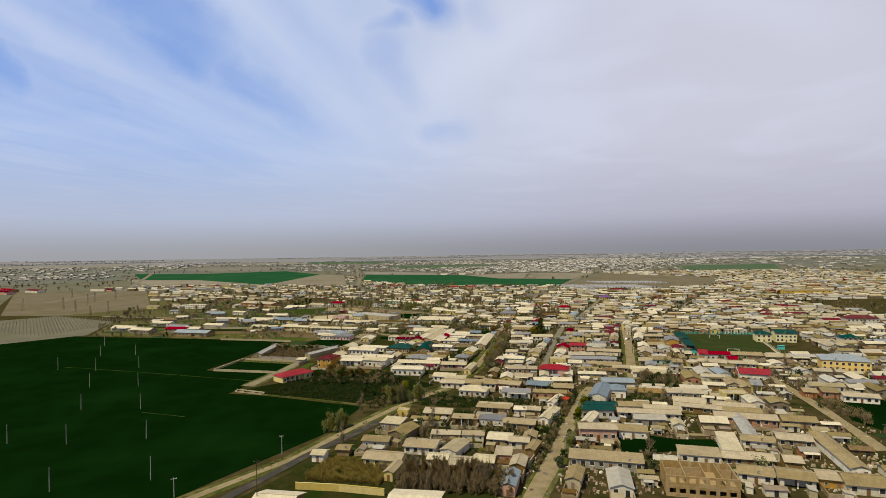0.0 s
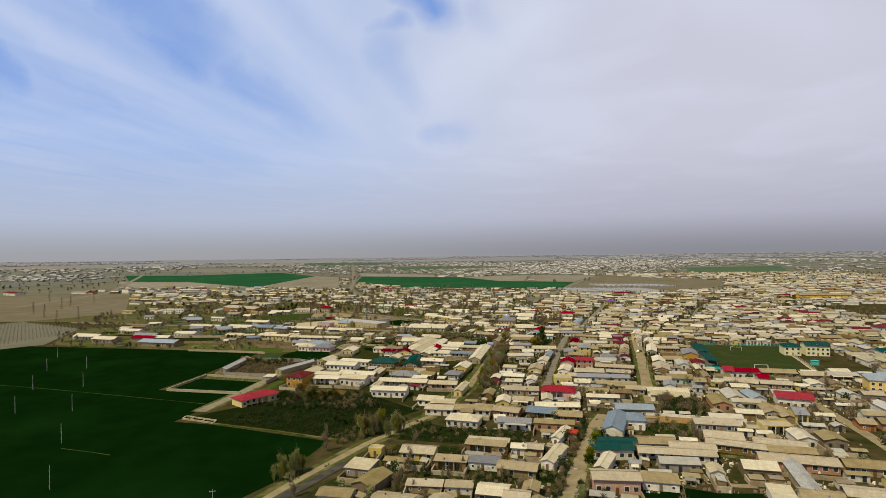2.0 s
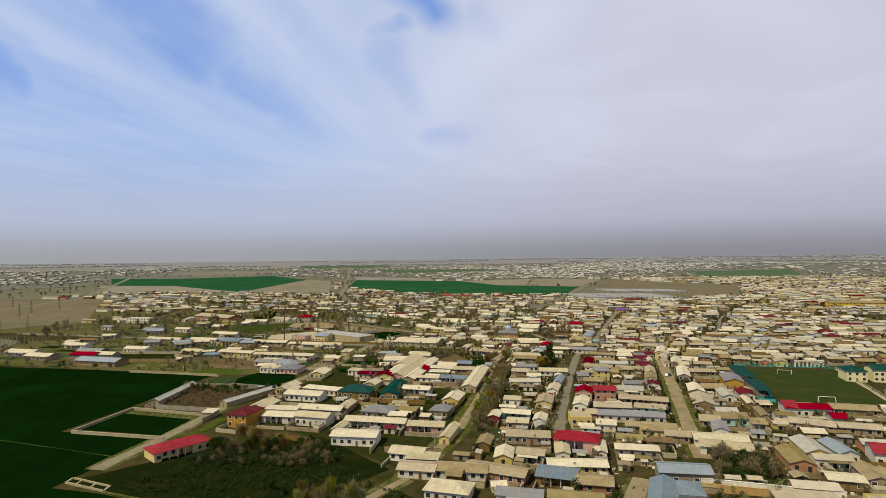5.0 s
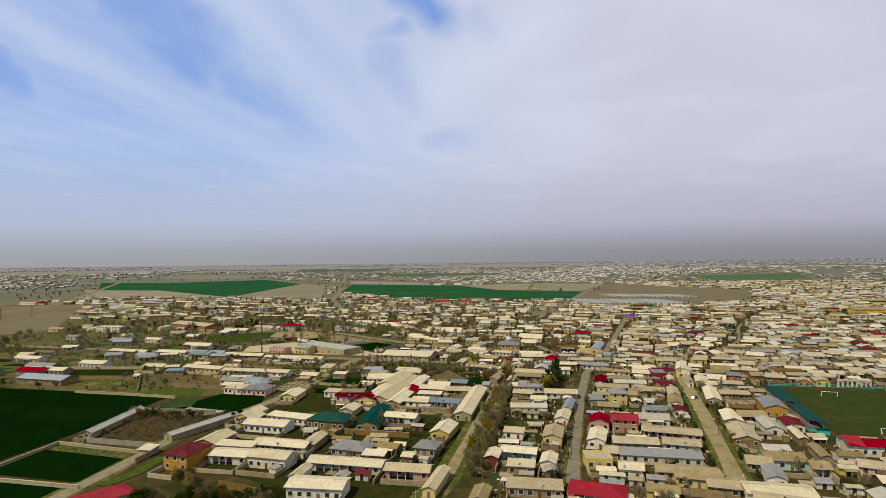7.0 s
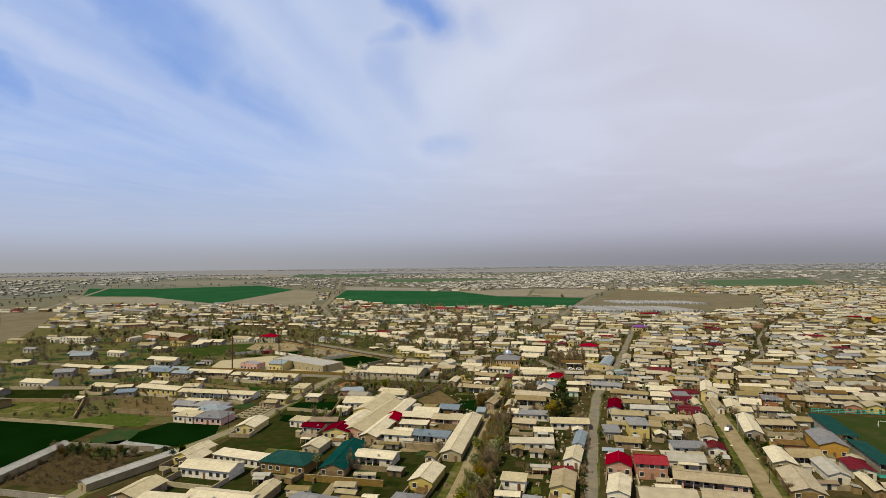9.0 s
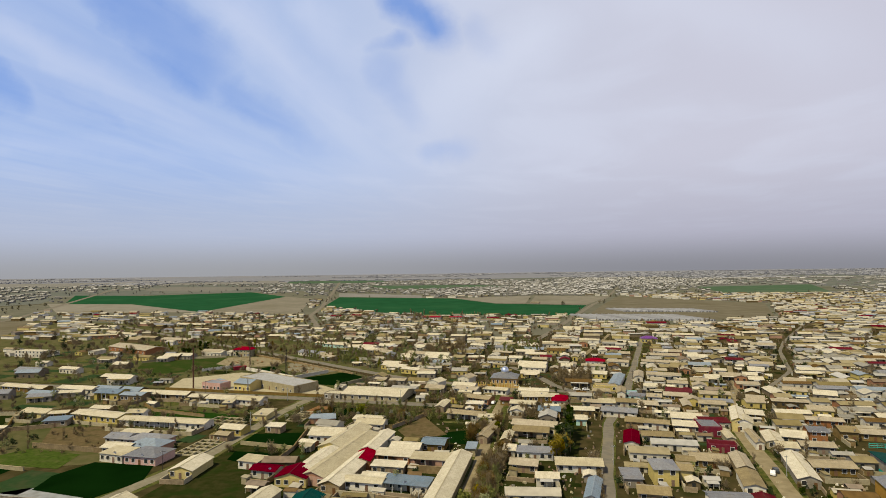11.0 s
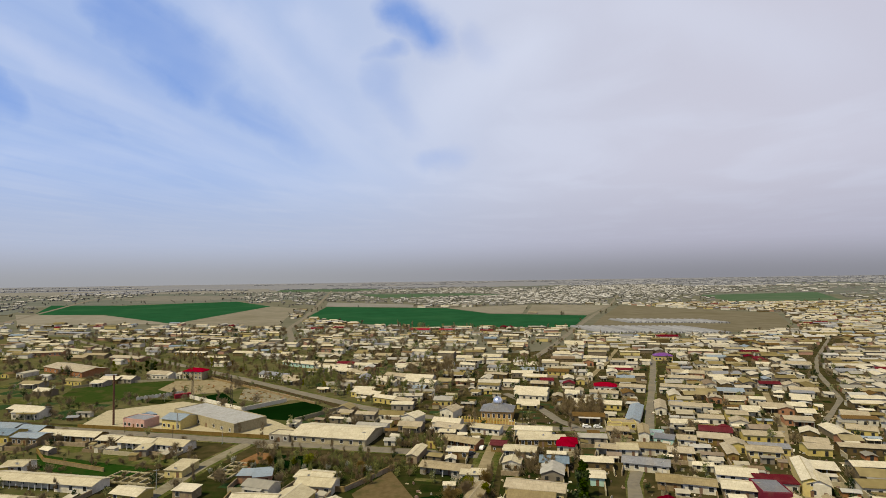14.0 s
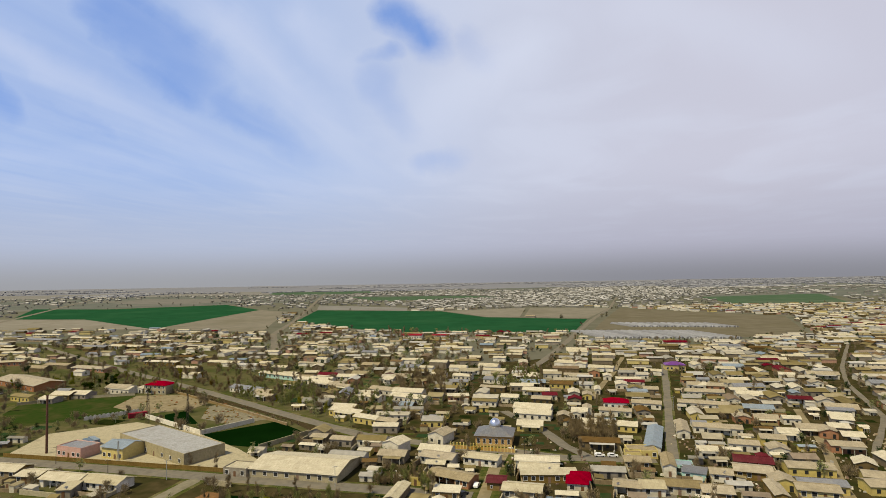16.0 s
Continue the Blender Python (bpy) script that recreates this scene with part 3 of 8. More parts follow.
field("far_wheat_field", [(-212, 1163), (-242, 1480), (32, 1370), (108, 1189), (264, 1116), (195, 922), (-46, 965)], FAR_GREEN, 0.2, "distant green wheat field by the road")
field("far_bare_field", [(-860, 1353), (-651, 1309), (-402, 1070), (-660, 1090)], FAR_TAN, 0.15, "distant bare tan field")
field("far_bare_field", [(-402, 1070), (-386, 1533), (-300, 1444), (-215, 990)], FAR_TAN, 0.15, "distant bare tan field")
field("far_bare_field", [(-282, 1695), (-45, 1521), (-39, 1410), (-247, 1500)], HAZY_TAN, 0.15, "distant stubble strip paled by a haze tint")
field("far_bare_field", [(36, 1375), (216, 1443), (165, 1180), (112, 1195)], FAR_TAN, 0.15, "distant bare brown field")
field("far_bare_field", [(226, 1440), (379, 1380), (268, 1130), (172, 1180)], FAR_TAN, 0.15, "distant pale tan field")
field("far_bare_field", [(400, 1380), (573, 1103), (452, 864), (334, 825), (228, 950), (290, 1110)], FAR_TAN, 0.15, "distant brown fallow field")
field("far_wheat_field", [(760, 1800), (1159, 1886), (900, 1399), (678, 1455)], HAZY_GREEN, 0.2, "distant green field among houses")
field("far_wheat_field", [(-150, 1900), (260, 1980), (120, 2200), (-300, 2250)], HAZY_GREEN, 0.2, "distant haze-tinted green field")
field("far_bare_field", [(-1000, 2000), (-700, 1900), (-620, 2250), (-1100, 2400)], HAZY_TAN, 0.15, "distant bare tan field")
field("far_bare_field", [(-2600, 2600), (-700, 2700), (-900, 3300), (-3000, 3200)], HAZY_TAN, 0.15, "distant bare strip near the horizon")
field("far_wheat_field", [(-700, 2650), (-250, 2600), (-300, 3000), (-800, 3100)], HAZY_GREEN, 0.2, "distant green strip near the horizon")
field("fallow_land", [(-60, 446), (-160, 462), (-420, 524), (-480, 532), (-420, 616), (-590, 945), (-420, 1040), (-220, 960), (-130, 760), (-20, 640), (0, 520)], FALLOW, 0.012, "olive brown fallow land among scattered houses", False)
field("fallow_land", [(-340, 372), (-378, 469), (-300, 486), (-150, 450), (-105, 436), (-100, 400), (-100, 330), (-150, 322)], FALLOW, 0.012, "olive brown land between walled plots", False)
field("far_meadow", [(-1400, 420), (-540, 490), (-830, 925), (-590, 950), (-660, 1090), (-860, 1350), (-1150, 980), (-2600, 1250)], FAR_FALLOW, 0.07, "haze-tinted olive fallow land beyond the wheat", False)
field("far_meadow", [(-590, 945), (-130, 780), (60, 680), (320, 800), (1500, 940), (1800, 1700), (0, 2050), (-1400, 1500), (-860, 1350), (-660, 1090)], FAR_FALLOW, 0.05, "haze-tinted olive land between far houses", False)
field("far_meadow", [(-2600, 1250), (-1150, 980), (-880, 1353), (-1080, 1747), (-1300, 1900), (-3200, 1900)], FAR_PLAIN, 0.08, "distant haze-tinted olive meadows", False)
field("far_plain", [(-6500, 1750), (-1400, 1500), (0, 2050), (1200, 1700), (6500, 1600), (6500, 6400), (-6500, 6400)], FAR_PLAIN, 0.06, "haze-tinted flat farmland towards the horizon", False, "structure")
field("hazy_plain", [(-6500, 3100), (-2500, 2700), (-300, 2900), (900, 3300), (6500, 3500), (6500, 6400), (-6500, 6400)], PLAIN_EDGE, 0.12, "pale haze-tinted farmland along the horizon", False, "structure")
take([(190, 830), (350, 800), (345, 940), (215, 950)])
pitch = field("football_pitch", [(182, 328), (233, 318), (205, 241), (161, 250)], PITCH, 0.12, "worn green football pitch", kind="structure")
take([(150, 245), (240, 230), (262, 325), (180, 345)])

road("ditch", [(-269.7, 229.7), (-228.3, 217.2), (-128.9, 183.2)], 0.4, MEADOW_GREEN, "thin dry ditch across the wheat", 0.10)
road("ditch", [(-160.9, 122.2), (-137.4, 114.3)], 0.35, MEADOW_GREEN, "short dry ditch across the wheat", 0.10)
road("field_road", [(-240, -300), (-150, -60), (-97, 28), (-83, 47), (-73, 61), (-62, 86), (-42, 124), (-18, 160)], 3.0, DIRT, "dusty farm road along the wheat", 0.16, 5.0)
road("asphalt_road", [(-225, -300), (-136, -60), (-86, 28), (-77, 46), (-70, 62), (-57, 84), (-47, 104)], 4.0, BLACKTOP, "grey worn asphalt road along the field", 0.22)
road("lane", [(-18, 160), (-9, 184), (0, 208), (9, 246), (21.5, 304), (32, 360), (39, 400), (46, 430), (53, 452)], 4.2, DIRT, "dusty lane between houses and a tree strip", 0.17, 6.0)
road("alley", [(-40, 212), (-33, 241), (-27, 290), (-22, 350)], 2.8, DIRT, "narrow dusty alley between houses", 0.15)
road("street", [(-8, -20), (8, 27), (19, 53), (32, 90), (52, 142), (60, 158)], 6.0, DIRT, "pale dirt street between houses", 0.18, 3.0)
road("street", [(40, 190), (43, 209), (52, 245), (69, 308), (88, 372), (118, 439), (137, 489), (168, 568), (205, 665)], 4.2, ASPHALT, "narrow worn street between house rows", 0.19, 1.5)
road("street", [(88, 175), (96, 203), (108, 243), (124, 296), (143, 364)], 6.0, DIRT, "wide dusty street between house rows", 0.17, 4.0)
road("street", [(143, 364), (160, 402), (186, 450), (214, 512)], 3.6, DIRT, "narrow street between crowded houses", 0.17)
road("street", [(140, 60), (152, 110), (160, 150), (166, 190)], 5.0, DIRT, "dusty street at the edge of a plot", 0.15)
road("road", [(-128, 170), (-120, 208), (-114, 250), (-99, 290), (-83, 331), (-72, 398), (-64, 428)], 5.5, GRAVEL, "pale gravel road beside the walled yard", 0.18, 4.0)
road("cross_road", [(-420, 520), (-268, 480), (-156, 452), (-102, 438), (-47, 424), (14, 409), (36, 404)], 7.0, ASPHALT, "grey asphalt cross road through town", 0.24, 3.0)
road("main_road", [(-420, 860), (-230, 680), (-145, 605), (-97, 560), (-50, 515), (-11, 480), (31, 458), (54, 451), (75, 441), (110, 436)], 7.0, ASPHALT, "grey main road curving through town", 0.21, 4.0)
road("side_road", [(60, 520), (74, 484), (79, 457), (86, 440)], 5.0, ASPHALT, "worn side road behind the mosque", 0.20)
road("far_road", [(-130, 760), (-190, 960), (-215, 1164), (-265, 1470), (-317, 1793), (-473, 2737)], 8.0, ASPHALT, "straight grey road between far fields", 0.3)
road("far_road", [(100, 660), (133, 740), (195, 908), (273, 1114), (385, 1392), (560, 1900)], 6.5, ASPHALT, "straight grey road beside the far field", 0.3)
road("far_road", [(-620, 700), (-640, 960), (-930, 1600), (-1300, 2400)], 10.0, ASPHALT, "straight grey road far beyond the wheat", 0.3)
road("street", [(200, 440), (245, 492), (287, 575), (328, 637), (423, 761)], 2.8, ASPHALT, "dusty street through the dense houses", 0.17)
road("street", [(115, 545), (126, 572), (154, 631), (185, 705)], 3.6, DIRT, "dusty street to the red roofed house", 0.16)

# ---- houses ----
def frame_mesh(w, h, bar, deep, mat, name):
    """A rectangular frame as one ring, standing on z = 0, proud of the wall."""
    o, n = [(-w / 2, 0), (w / 2, 0), (w / 2, h), (-w / 2, h)], [(-w / 2 + bar, bar), (w / 2 - bar, bar), (w / 2 - bar, h - bar), (-w / 2 + bar, h - bar)]
    v = [(x, -deep, z) for x, z in o] + [(x, -deep, z) for x, z in n] + [(x, 0.05, z) for x, z in o] + [(x, 0.05, z) for x, z in n]
    f = []
    for i in range(4):
        k = (i + 1) % 4
        f += [(i, k, 4 + k, 4 + i), (4 + i, 4 + k, 12 + k, 12 + i), (8 + k, 8 + i, 12 + i, 12 + k), (k, i, 8 + i, 8 + k)]
    return mesh(name, v, f, mat)


def stack(levels, mat, name):
    """A square post whose half-width changes from level to level."""
    v = [(sx * r, sy * r, z) for z, r in levels for sx, sy in ((-1, -1), (1, -1), (1, 1), (-1, 1))]
    f = [(3, 2, 1, 0)] + [(4 * i + k, 4 * i + (k + 1) % 4, 4 * i + 4 + (k + 1) % 4, 4 * i + 4 + k) for i in range(len(levels) - 1) for k in range(4)]
    n = 4 * len(levels)
    return mesh(name, v, f + [(n - 4, n - 3, n - 2, n - 1)], mat)


WINDOW = frame_mesh(1.6, 1.65, 0.10, 0.07, FRAME, "window")
WINDOW_SMALL = frame_mesh(0.9, 1.0, 0.10, 0.06, FRAME, "window_small")
PANE_BIG = Build().box(-0.72, -0.01, 0.09, 0.72, 0.03, 1.57).mesh("pane", [PANE])
PANE_SMALL = Build().box(-0.36, -0.01, 0.09, 0.36, 0.03, 0.91).mesh("pane_small", [PANE])
DOOR = Build().box(-0.5, -0.06, 0, 0.5, 0.03, 2.1).mesh("door", [WOOD])
ROOF_WORDS = {TAN.name: "weathered tan sheet", PALE.name: "pale grey sheet", RED.name: "bright red metal", ORANGE.name: "orange red metal", MAROON.name: "crimson metal", PLUM.name: "dark plum metal", BLUE.name: "blue grey metal", TEAL.name: "dark teal metal", SLATE.name: "slate grey metal", CONC_ROOF.name: "pale grey felt", PURPLE.name: "purple metal"}
WALL_WORDS = {WHITE.name: "whitewashed", MUD.name: "mud plastered", YELLOW.name: "yellow painted", BRICK.name: "salmon brick", CEMENT.name: "grey cement", MINT.name: "mint painted", OCHRE.name: "ochre plastered", GOLD.name: "golden yellow", CREAM.name: "cream painted", WINE.name: "wine red", STONE.name: "pale plastered", PINK.name: "pink painted"}
POSTS = {}
HOUSES = []


def gable(b, w, d, z, rise, over, along, zl=0.10, thick=0.08):
    """One roof body with two planes and a ridge; along: the ridge runs along x."""
    a, e = (w / 2 + over, d / 2 + over) if along else (d / 2 + over, w / 2 + over)
    k = rise * over / (e - over)
    prof = [(-e, z - k + zl), (0, z + rise + zl), (e, z - k + zl), (e, z - k + zl - thick), (0, z + rise + zl - thick), (-e, z - k + zl - thick)]
    v = [(s * a, p, q) if along else (p, -s * a, q) for s in (-1, 1) for p, q in prof]
    b.add(v, [(0, 6, 7, 1), (1, 7, 8, 2), (2, 8, 9, 3), (3, 9, 10, 4), (4, 10, 11, 5), (5, 11, 6, 0), (0, 1, 4, 5), (1, 2, 3, 4), (7, 6, 11, 10), (8, 7, 10, 9)])


def house(x, y, w, d, yaw, h, kind, roof_mat, wall_mat):
    rng = random.Random(int(x * 10) * 7919 + int(y * 10))
    k, porch = kind[0], "v" in kind
    label = f"{WALL_WORDS[wall_mat.name]} {'tall ' if h >= 5 else ''}house with {ROOF_WORDS[roof_mat.name]} roof" + (" and open veranda" if porch else "")
    ob = thing("house", pose(x, y, 0, 0, 0, yaw), label, "house", "houses of the town")
    take(rect(x, y, w, d, yaw, 0.4))
    HOUSES.append((x, y, w, d, yaw, h, kind))
    hw, hd, wall, rf = w / 2, d / 2, Build(), Build()
    notch = min(2.2, d * 0.3) if porch else 0
    if porch:
        l, r = (-hw + w * 0.12, hw - w * (0.12 if w < 14 else 0.34))
        plan = [(-hw, -hd), (l, -hd), (l, -hd + notch), (r, -hd + notch), (r, -hd), (hw, -hd), (hw, hd), (-hw, hd)]
    else:
        l = r = 0
        plan = [(-hw, -hd), (hw, -hd), (hw, hd), (-hw, hd)]
    if k == "s":
        n = len(plan)
        lift = lambda q: h + 0.42 * (q + hd) / d
        wall.add([(p, q, -0.1) for p, q in plan] + [(p, q, lift(q)) for p, q in plan], [tuple(range(n - 1, -1, -1)), tuple(range(n, 2 * n))] + [(i, (i + 1) % n, n + (i + 1) % n, n + i) for i in range(n)])
    else:
        wall.prism(plan, -0.1, h)
    if k == "g":
        rise = min(d * rng.uniform(0.10, 0.16), 2.0)
        for sx in (-hw, hw - 0.25):
            g = Build().add([(sx, -hd, h), (sx, hd, h), (sx, 0, h + rise), (sx + 0.25, -hd, h), (sx + 0.25, hd, h), (sx + 0.25, 0, h + rise)], [(0, 2, 1), (3, 4, 5), (0, 3, 5, 2), (1, 2, 5, 4), (0, 1, 4, 3)])
            part("gable", g.mesh("gable", [wall_mat]), ob)
        gable(rf, w, d, h, rise, 0.6, True)
        part("ridge_cap", Build().box(-hw - 0.6, -0.16, h + rise + 0.06, hw + 0.6, 0.16, h + rise + 0.16).mesh("ridge_cap", [roof_mat]), ob)
    elif k == "e":
        rise = min(w * rng.uniform(0.15, 0.21), 2.4)
        for sy in (-hd, hd - 0.25):
            g = Build().add([(-hw, sy, h), (hw, sy, h), (0, sy, h + rise), (-hw, sy + 0.25, h), (hw, sy + 0.25, h), (0, sy + 0.25, h + rise)], [(0, 1, 2), (3, 5, 4), (1, 4, 5, 2), (0, 2, 5, 3), (0, 3, 4, 1)])
            part("gable", g.mesh("gable", [wall_mat]), ob)
        gable(rf, w, d, h, rise, 0.4, False)
        part("ridge_cap", Build().box(-0.16, -hd - 0.4, h + rise + 0.06, 0.16, hd + 0.4, h + rise + 0.16).mesh("ridge_cap", [roof_mat]), ob)
    elif k == "h":
        rise, o = min(min(w, d) * 0.2, 3.0), 0.5
        a, e = hw + o, hd + o
        m = abs(w - d) / 2
        z0, z1 = h + 0.05, h + 0.1 + rise
        if w >= d:
            p, q = (-m - 0.01, 0, z1), (m + 0.01, 0, z1)
            quads = [[(-a, -e, z0), (a, -e, z0), q, p], [(a, e, z0), (-a, e, z0), p, q], [(a, -e, z0), (a, e, z0), q], [(-a, e, z0), (-a, -e, z0), p]]
        else:
            p, q = (0, -m, z1), (0, m, z1)
            quads = [[(-a, -e, z0), (a, -e, z0), p], [(a, e, z0), (-a, e, z0), q], [(a, -e, z0), (a, e, z0), q, p], [(-a, e, z0), (-a, -e, z0), p, q]]
        top = []
        for q in quads:
            top += [p for p in q if p not in top]
        n = len(top)
        ring = [top.index(p) for p in ((-a, -e, z0), (a, -e, z0), (a, e, z0), (-a, e, z0))]
        faces = [tuple(top.index(p) for p in q) for q in quads]
        rf.add(top + [(p[0], p[1], p[2] - 0.1) for p in top], faces + [tuple(i + n for i in f[::-1]) for f in faces] + [(ring[i], ring[i] + n, ring[(i + 1) % 4] + n, ring[(i + 1) % 4]) for i in range(4)])
    elif k == "s":
        o = 0.4
        rf.sheet([[(-hw - o, -hd - o, h + 0.06), (hw + o, -hd - o, h + 0.06), (hw + o, hd + o, h + 0.55), (-hw - o, hd + o, h + 0.55)]], 0.1)
    else:
        rf.box(-hw + 0.25, -hd + 0.25, h + 0.004, hw - 0.25, hd - 0.25, h + 0.12)
        for q in ((-hw, -hd, hw, -hd + 0.25), (-hw, hd - 0.25, hw, hd), (-hw, -hd + 0.25, -hw + 0.25, hd - 0.25), (hw - 0.25, -hd + 0.25, hw, hd - 0.25)):
            part("parapet", Build().box(q[0], q[1], h + 0.002, q[2], q[3], h + 0.4).mesh("parapet", [wall_mat]), ob)
    part("wall", wall.mesh("wall", [wall_mat]), ob)
    part("roof", rf.mesh("roof", [roof_mat]), ob)
    levels = [0.9] if h < 5 else [0.9, 3.7]
    spots = max(1, min(8, int(w / 2.7)))
    big = w > 6
    for z in levels:
        for i in range(spots):
            px_ = -hw + w * (i + 0.5) / spots
            inner = porch and l + 0.8 < px_ < r - 0.8
            edge = porch and not inner and l - 0.9 < px_ < r + 0.9
            if edge:
                continue
            yy = -hd + (notch if inner else 0) - 0.02
            if z == levels[0] and i == spots // 2:
                part("door", DOOR, ob, at=(px_, yy, 0.05))
            elif big or i == 0:
                large = big and h >= 2.9
                win = part("window", WINDOW if large else WINDOW_SMALL, ob, at=(px_, yy, z))
                part("pane", PANE_BIG if large else PANE_SMALL, win, at=(0, 0, 0))
    if porch:
        n = max(2, int((r - l) / 2.6))
        key = round(h, 1)
        if key not in POSTS:
            POSTS[key] = stack([(-0.05, 0.17), (0.2, 0.17), (0.24, 0.10), (key - 0.3, 0.10), (key - 0.25, 0.17), (key - 0.02, 0.17)], FRAME, "post")
        for i in range(1, n):
            part("post", POSTS[key], ob, at=(l + (r - l) * i / n, -hd + 0.12, 0))
    return ob


house(-36.9, 111.4, 5.0, 4.0, -12, 2.8, "f", TAN, YELLOW)
house(3.8, 114.1, 14.9, 5.0, -15, 3.0, "sv", TAN, MUD)
house(-9.5, 98.7, 10.9, 5.0, -11, 3.0, "sv", TAN, MUD)
house(12.8, 92.1, 12.7, 7.0, -16, 3.0, "g", TAN, MUD)
house(15.7, 111.3, 4.8, 5.0, -12, 3.0, "g", PALE, WHITE)
house(21.4, 110.7, 6.0, 6.0, -15, 3.0, "g", TAN, MUD)
house(38.9, 126.6, 3.3, 4.0, -13, 3.0, "g", ORANGE, BRICK)
house(9.8, 70.1, 7.1, 6.0, -14, 3.0, "g", TAN, WHITE)
house(14.8, 75.4, 4.6, 7.0, -15, 3.0, "e", TAN, MUD)
house(6.7, 48.3, 4.8, 9.0, -15, 3.0, "e", TAN, MUD)
house(2.2, 33.1, 4.2, 12.0, -15, 3.5, "e", BLUE, BRICK)
house(-13.1, 48.6, 6.3, 8.0, -12, 3.2, "g", TAN, BRICK)
house(-20.5, 53.4, 6.6, 6.0, -12, 3.0, "g", PALE, MUD)
house(-4.7, 51.0, 6.6, 7.0, -13, 3.0, "g", PALE, MUD)
house(-67.5, 20.3, 12.0, 12.0, -10, 3.0, "g", PALE, MUD)
house(-27.0, 19.6, 14.6, 12.0, -8, 3.0, "g", PALE, MUD)
house(111.6, 111.3, 16.4, 8.0, -23, 3.0, "g", TAN, BRICK)
house(127.2, 90.3, 12.4, 8.0, -15, 3.0, "g", TAN, MUD)
house(98.0, 67.4, 10.6, 7.0, -20, 3.0, "g", TAN, WHITE)
house(112.0, 68.5, 11.3, 8.0, -18, 3.0, "g", TAN, MUD)
house(98.4, 47.1, 5.0, 7.0, -17, 3.0, "g", TAN, MUD)
house(91.7, 34.3, 9.7, 9.0, -21, 3.0, "gv", TAN, WHITE)
house(119.1, 54.8, 5.6, 36.0, -14, 3.0, "e", TAN, WHITE)
house(109.0, 29.4, 10.7, 10.0, -16, 3.0, "g", TAN, WHITE)
house(101.9, 33.8, 6.8, 8.0, -18, 2.8, "g", TAN, OCHRE)
house(160.4, 135.2, 5.5, 8.0, -16, 3.0, "g", TAN, BRICK)
house(169.8, 134.7, 6.8, 9.0, -17, 3.0, "g", TAN, BRICK)
house(178.1, 124.9, 14.0, 8.0, -21, 3.0, "g", TAN, WHITE)
house(217.8, 192.0, 24.1, 14.0, -24, 6.4, "h", BLUE, GOLD)
house(-1.4, 157.7, 4.6, 6.0, -13, 3.0, "g", TAN, MUD)
house(-13.8, 163.5, 12.3, 8.0, -11, 3.0, "g", TAN, WHITE)
house(0.9, 162.2, 17.3, 8.0, -10, 3.0, "g", TAN, WHITE)
house(32.2, 156.8, 12.4, 10.0, -19, 3.0, "gv", BLUE, MUD)
house(-12.5, 172.4, 11.3, 6.0, -10, 3.0, "s", PALE, MUD)
house(10.7, 189.3, 5.0, 10.0, -14, 3.0, "e", TAN, MUD)
house(28.1, 195.2, 16.9, 7.0, -9, 3.0, "s", TAN, MUD)
house(45.5, 187.0, 16.2, 10.0, -19, 4.6, "hv", RED, PINK)
house(52.9, 115.5, 13.6, 8.0, -8, 3.0, "g", TEAL, MUD)
house(86.8, 195.1, 8.7, 8.0, -17, 3.0, "g", TAN, MUD)
house(162.6, 201.5, 14.5, 7.0, -18, 3.0, "g", TAN, MUD)
house(157.8, 227.7, 17.7, 9.0, -10, 4.0, "g", RED, WHITE)
house(164.1, 215.8, 5.8, 9.0, -15, 3.0, "g", RED, WHITE)
house(179.2, 228.5, 18.1, 9.0, -15, 3.0, "g", TAN, MUD)
house(152.5, 169.8, 14.5, 12.0, -22, 4.5, "g", RED, WHITE)
house(138.8, 144.0, 4.5, 12.0, -17, 5.0, "gv", SLATE, YELLOW)
house(122.7, 132.8, 11.5, 8.0, -9, 3.0, "fv", TAN, YELLOW)
house(132.2, 153.9, 6.2, 14.0, -17, 3.0, "e", TAN, MUD)
house(135.4, 149.0, 5.2, 16.0, -14, 3.0, "e", TAN, MUD)
house(121.2, 150.8, 9.9, 7.0, -16, 3.0, "g", PALE, MUD)
house(226.4, 293.8, 10.2, 12.0, -16, 6.0, "h", TEAL, CREAM)
house(241.8, 291.3, 14.1, 12.0, -15, 7.0, "g", TEAL, CREAM)
house(-242.2, 361.7, 33.9, 12.0, -15, 3.5, "g", BLUE, MUD)
house(-269.4, 388.4, 19.8, 10.0, -12, 3.0, "g", RED, MUD)
house(-148.4, 436.5, 30.8, 8.0, -12, 3.0, "gv", PALE, MUD)
house(-126.7, 353.0, 10.3, 8.0, -14, 3.0, "g", SLATE, WHITE)
house(-112.7, 349.5, 17.5, 9.0, -14, 3.0, "h", SLATE, BRICK)
house(-87.5, 273.6, 7.2, 10.0, -14, 3.0, "e", PALE, MUD)
house(-92.4, 244.6, 9.2, 14.0, -14, 3.0, "e", PALE, MUD)
house(-80.7, 236.4, 15.3, 5.0, -11, 3.0, "s", PALE, WHITE)
house(-93.5, 223.0, 10.0, 13.0, -17, 5.6, "h", PLUM, OCHRE)
house(-114.2, 234.7, 5.4, 5.0, -11, 2.4, "s", PALE, CEMENT)
house(-14.8, 299.9, 13.2, 6.0, -14, 3.0, "g", PALE, WHITE)
house(-13.1, 223.2, 4.0, 5.0, -13, 3.0, "g", PALE, MUD)
house(-25.8, 224.5, 8.0, 5.0, -11, 3.0, "s", PALE, MUD)
house(17.4, 222.2, 4.7, 9.0, -15, 3.5, "e", PALE, WINE)
house(27.4, 227.2, 12.4, 7.0, -15, 3.0, "gv", PALE, MINT)
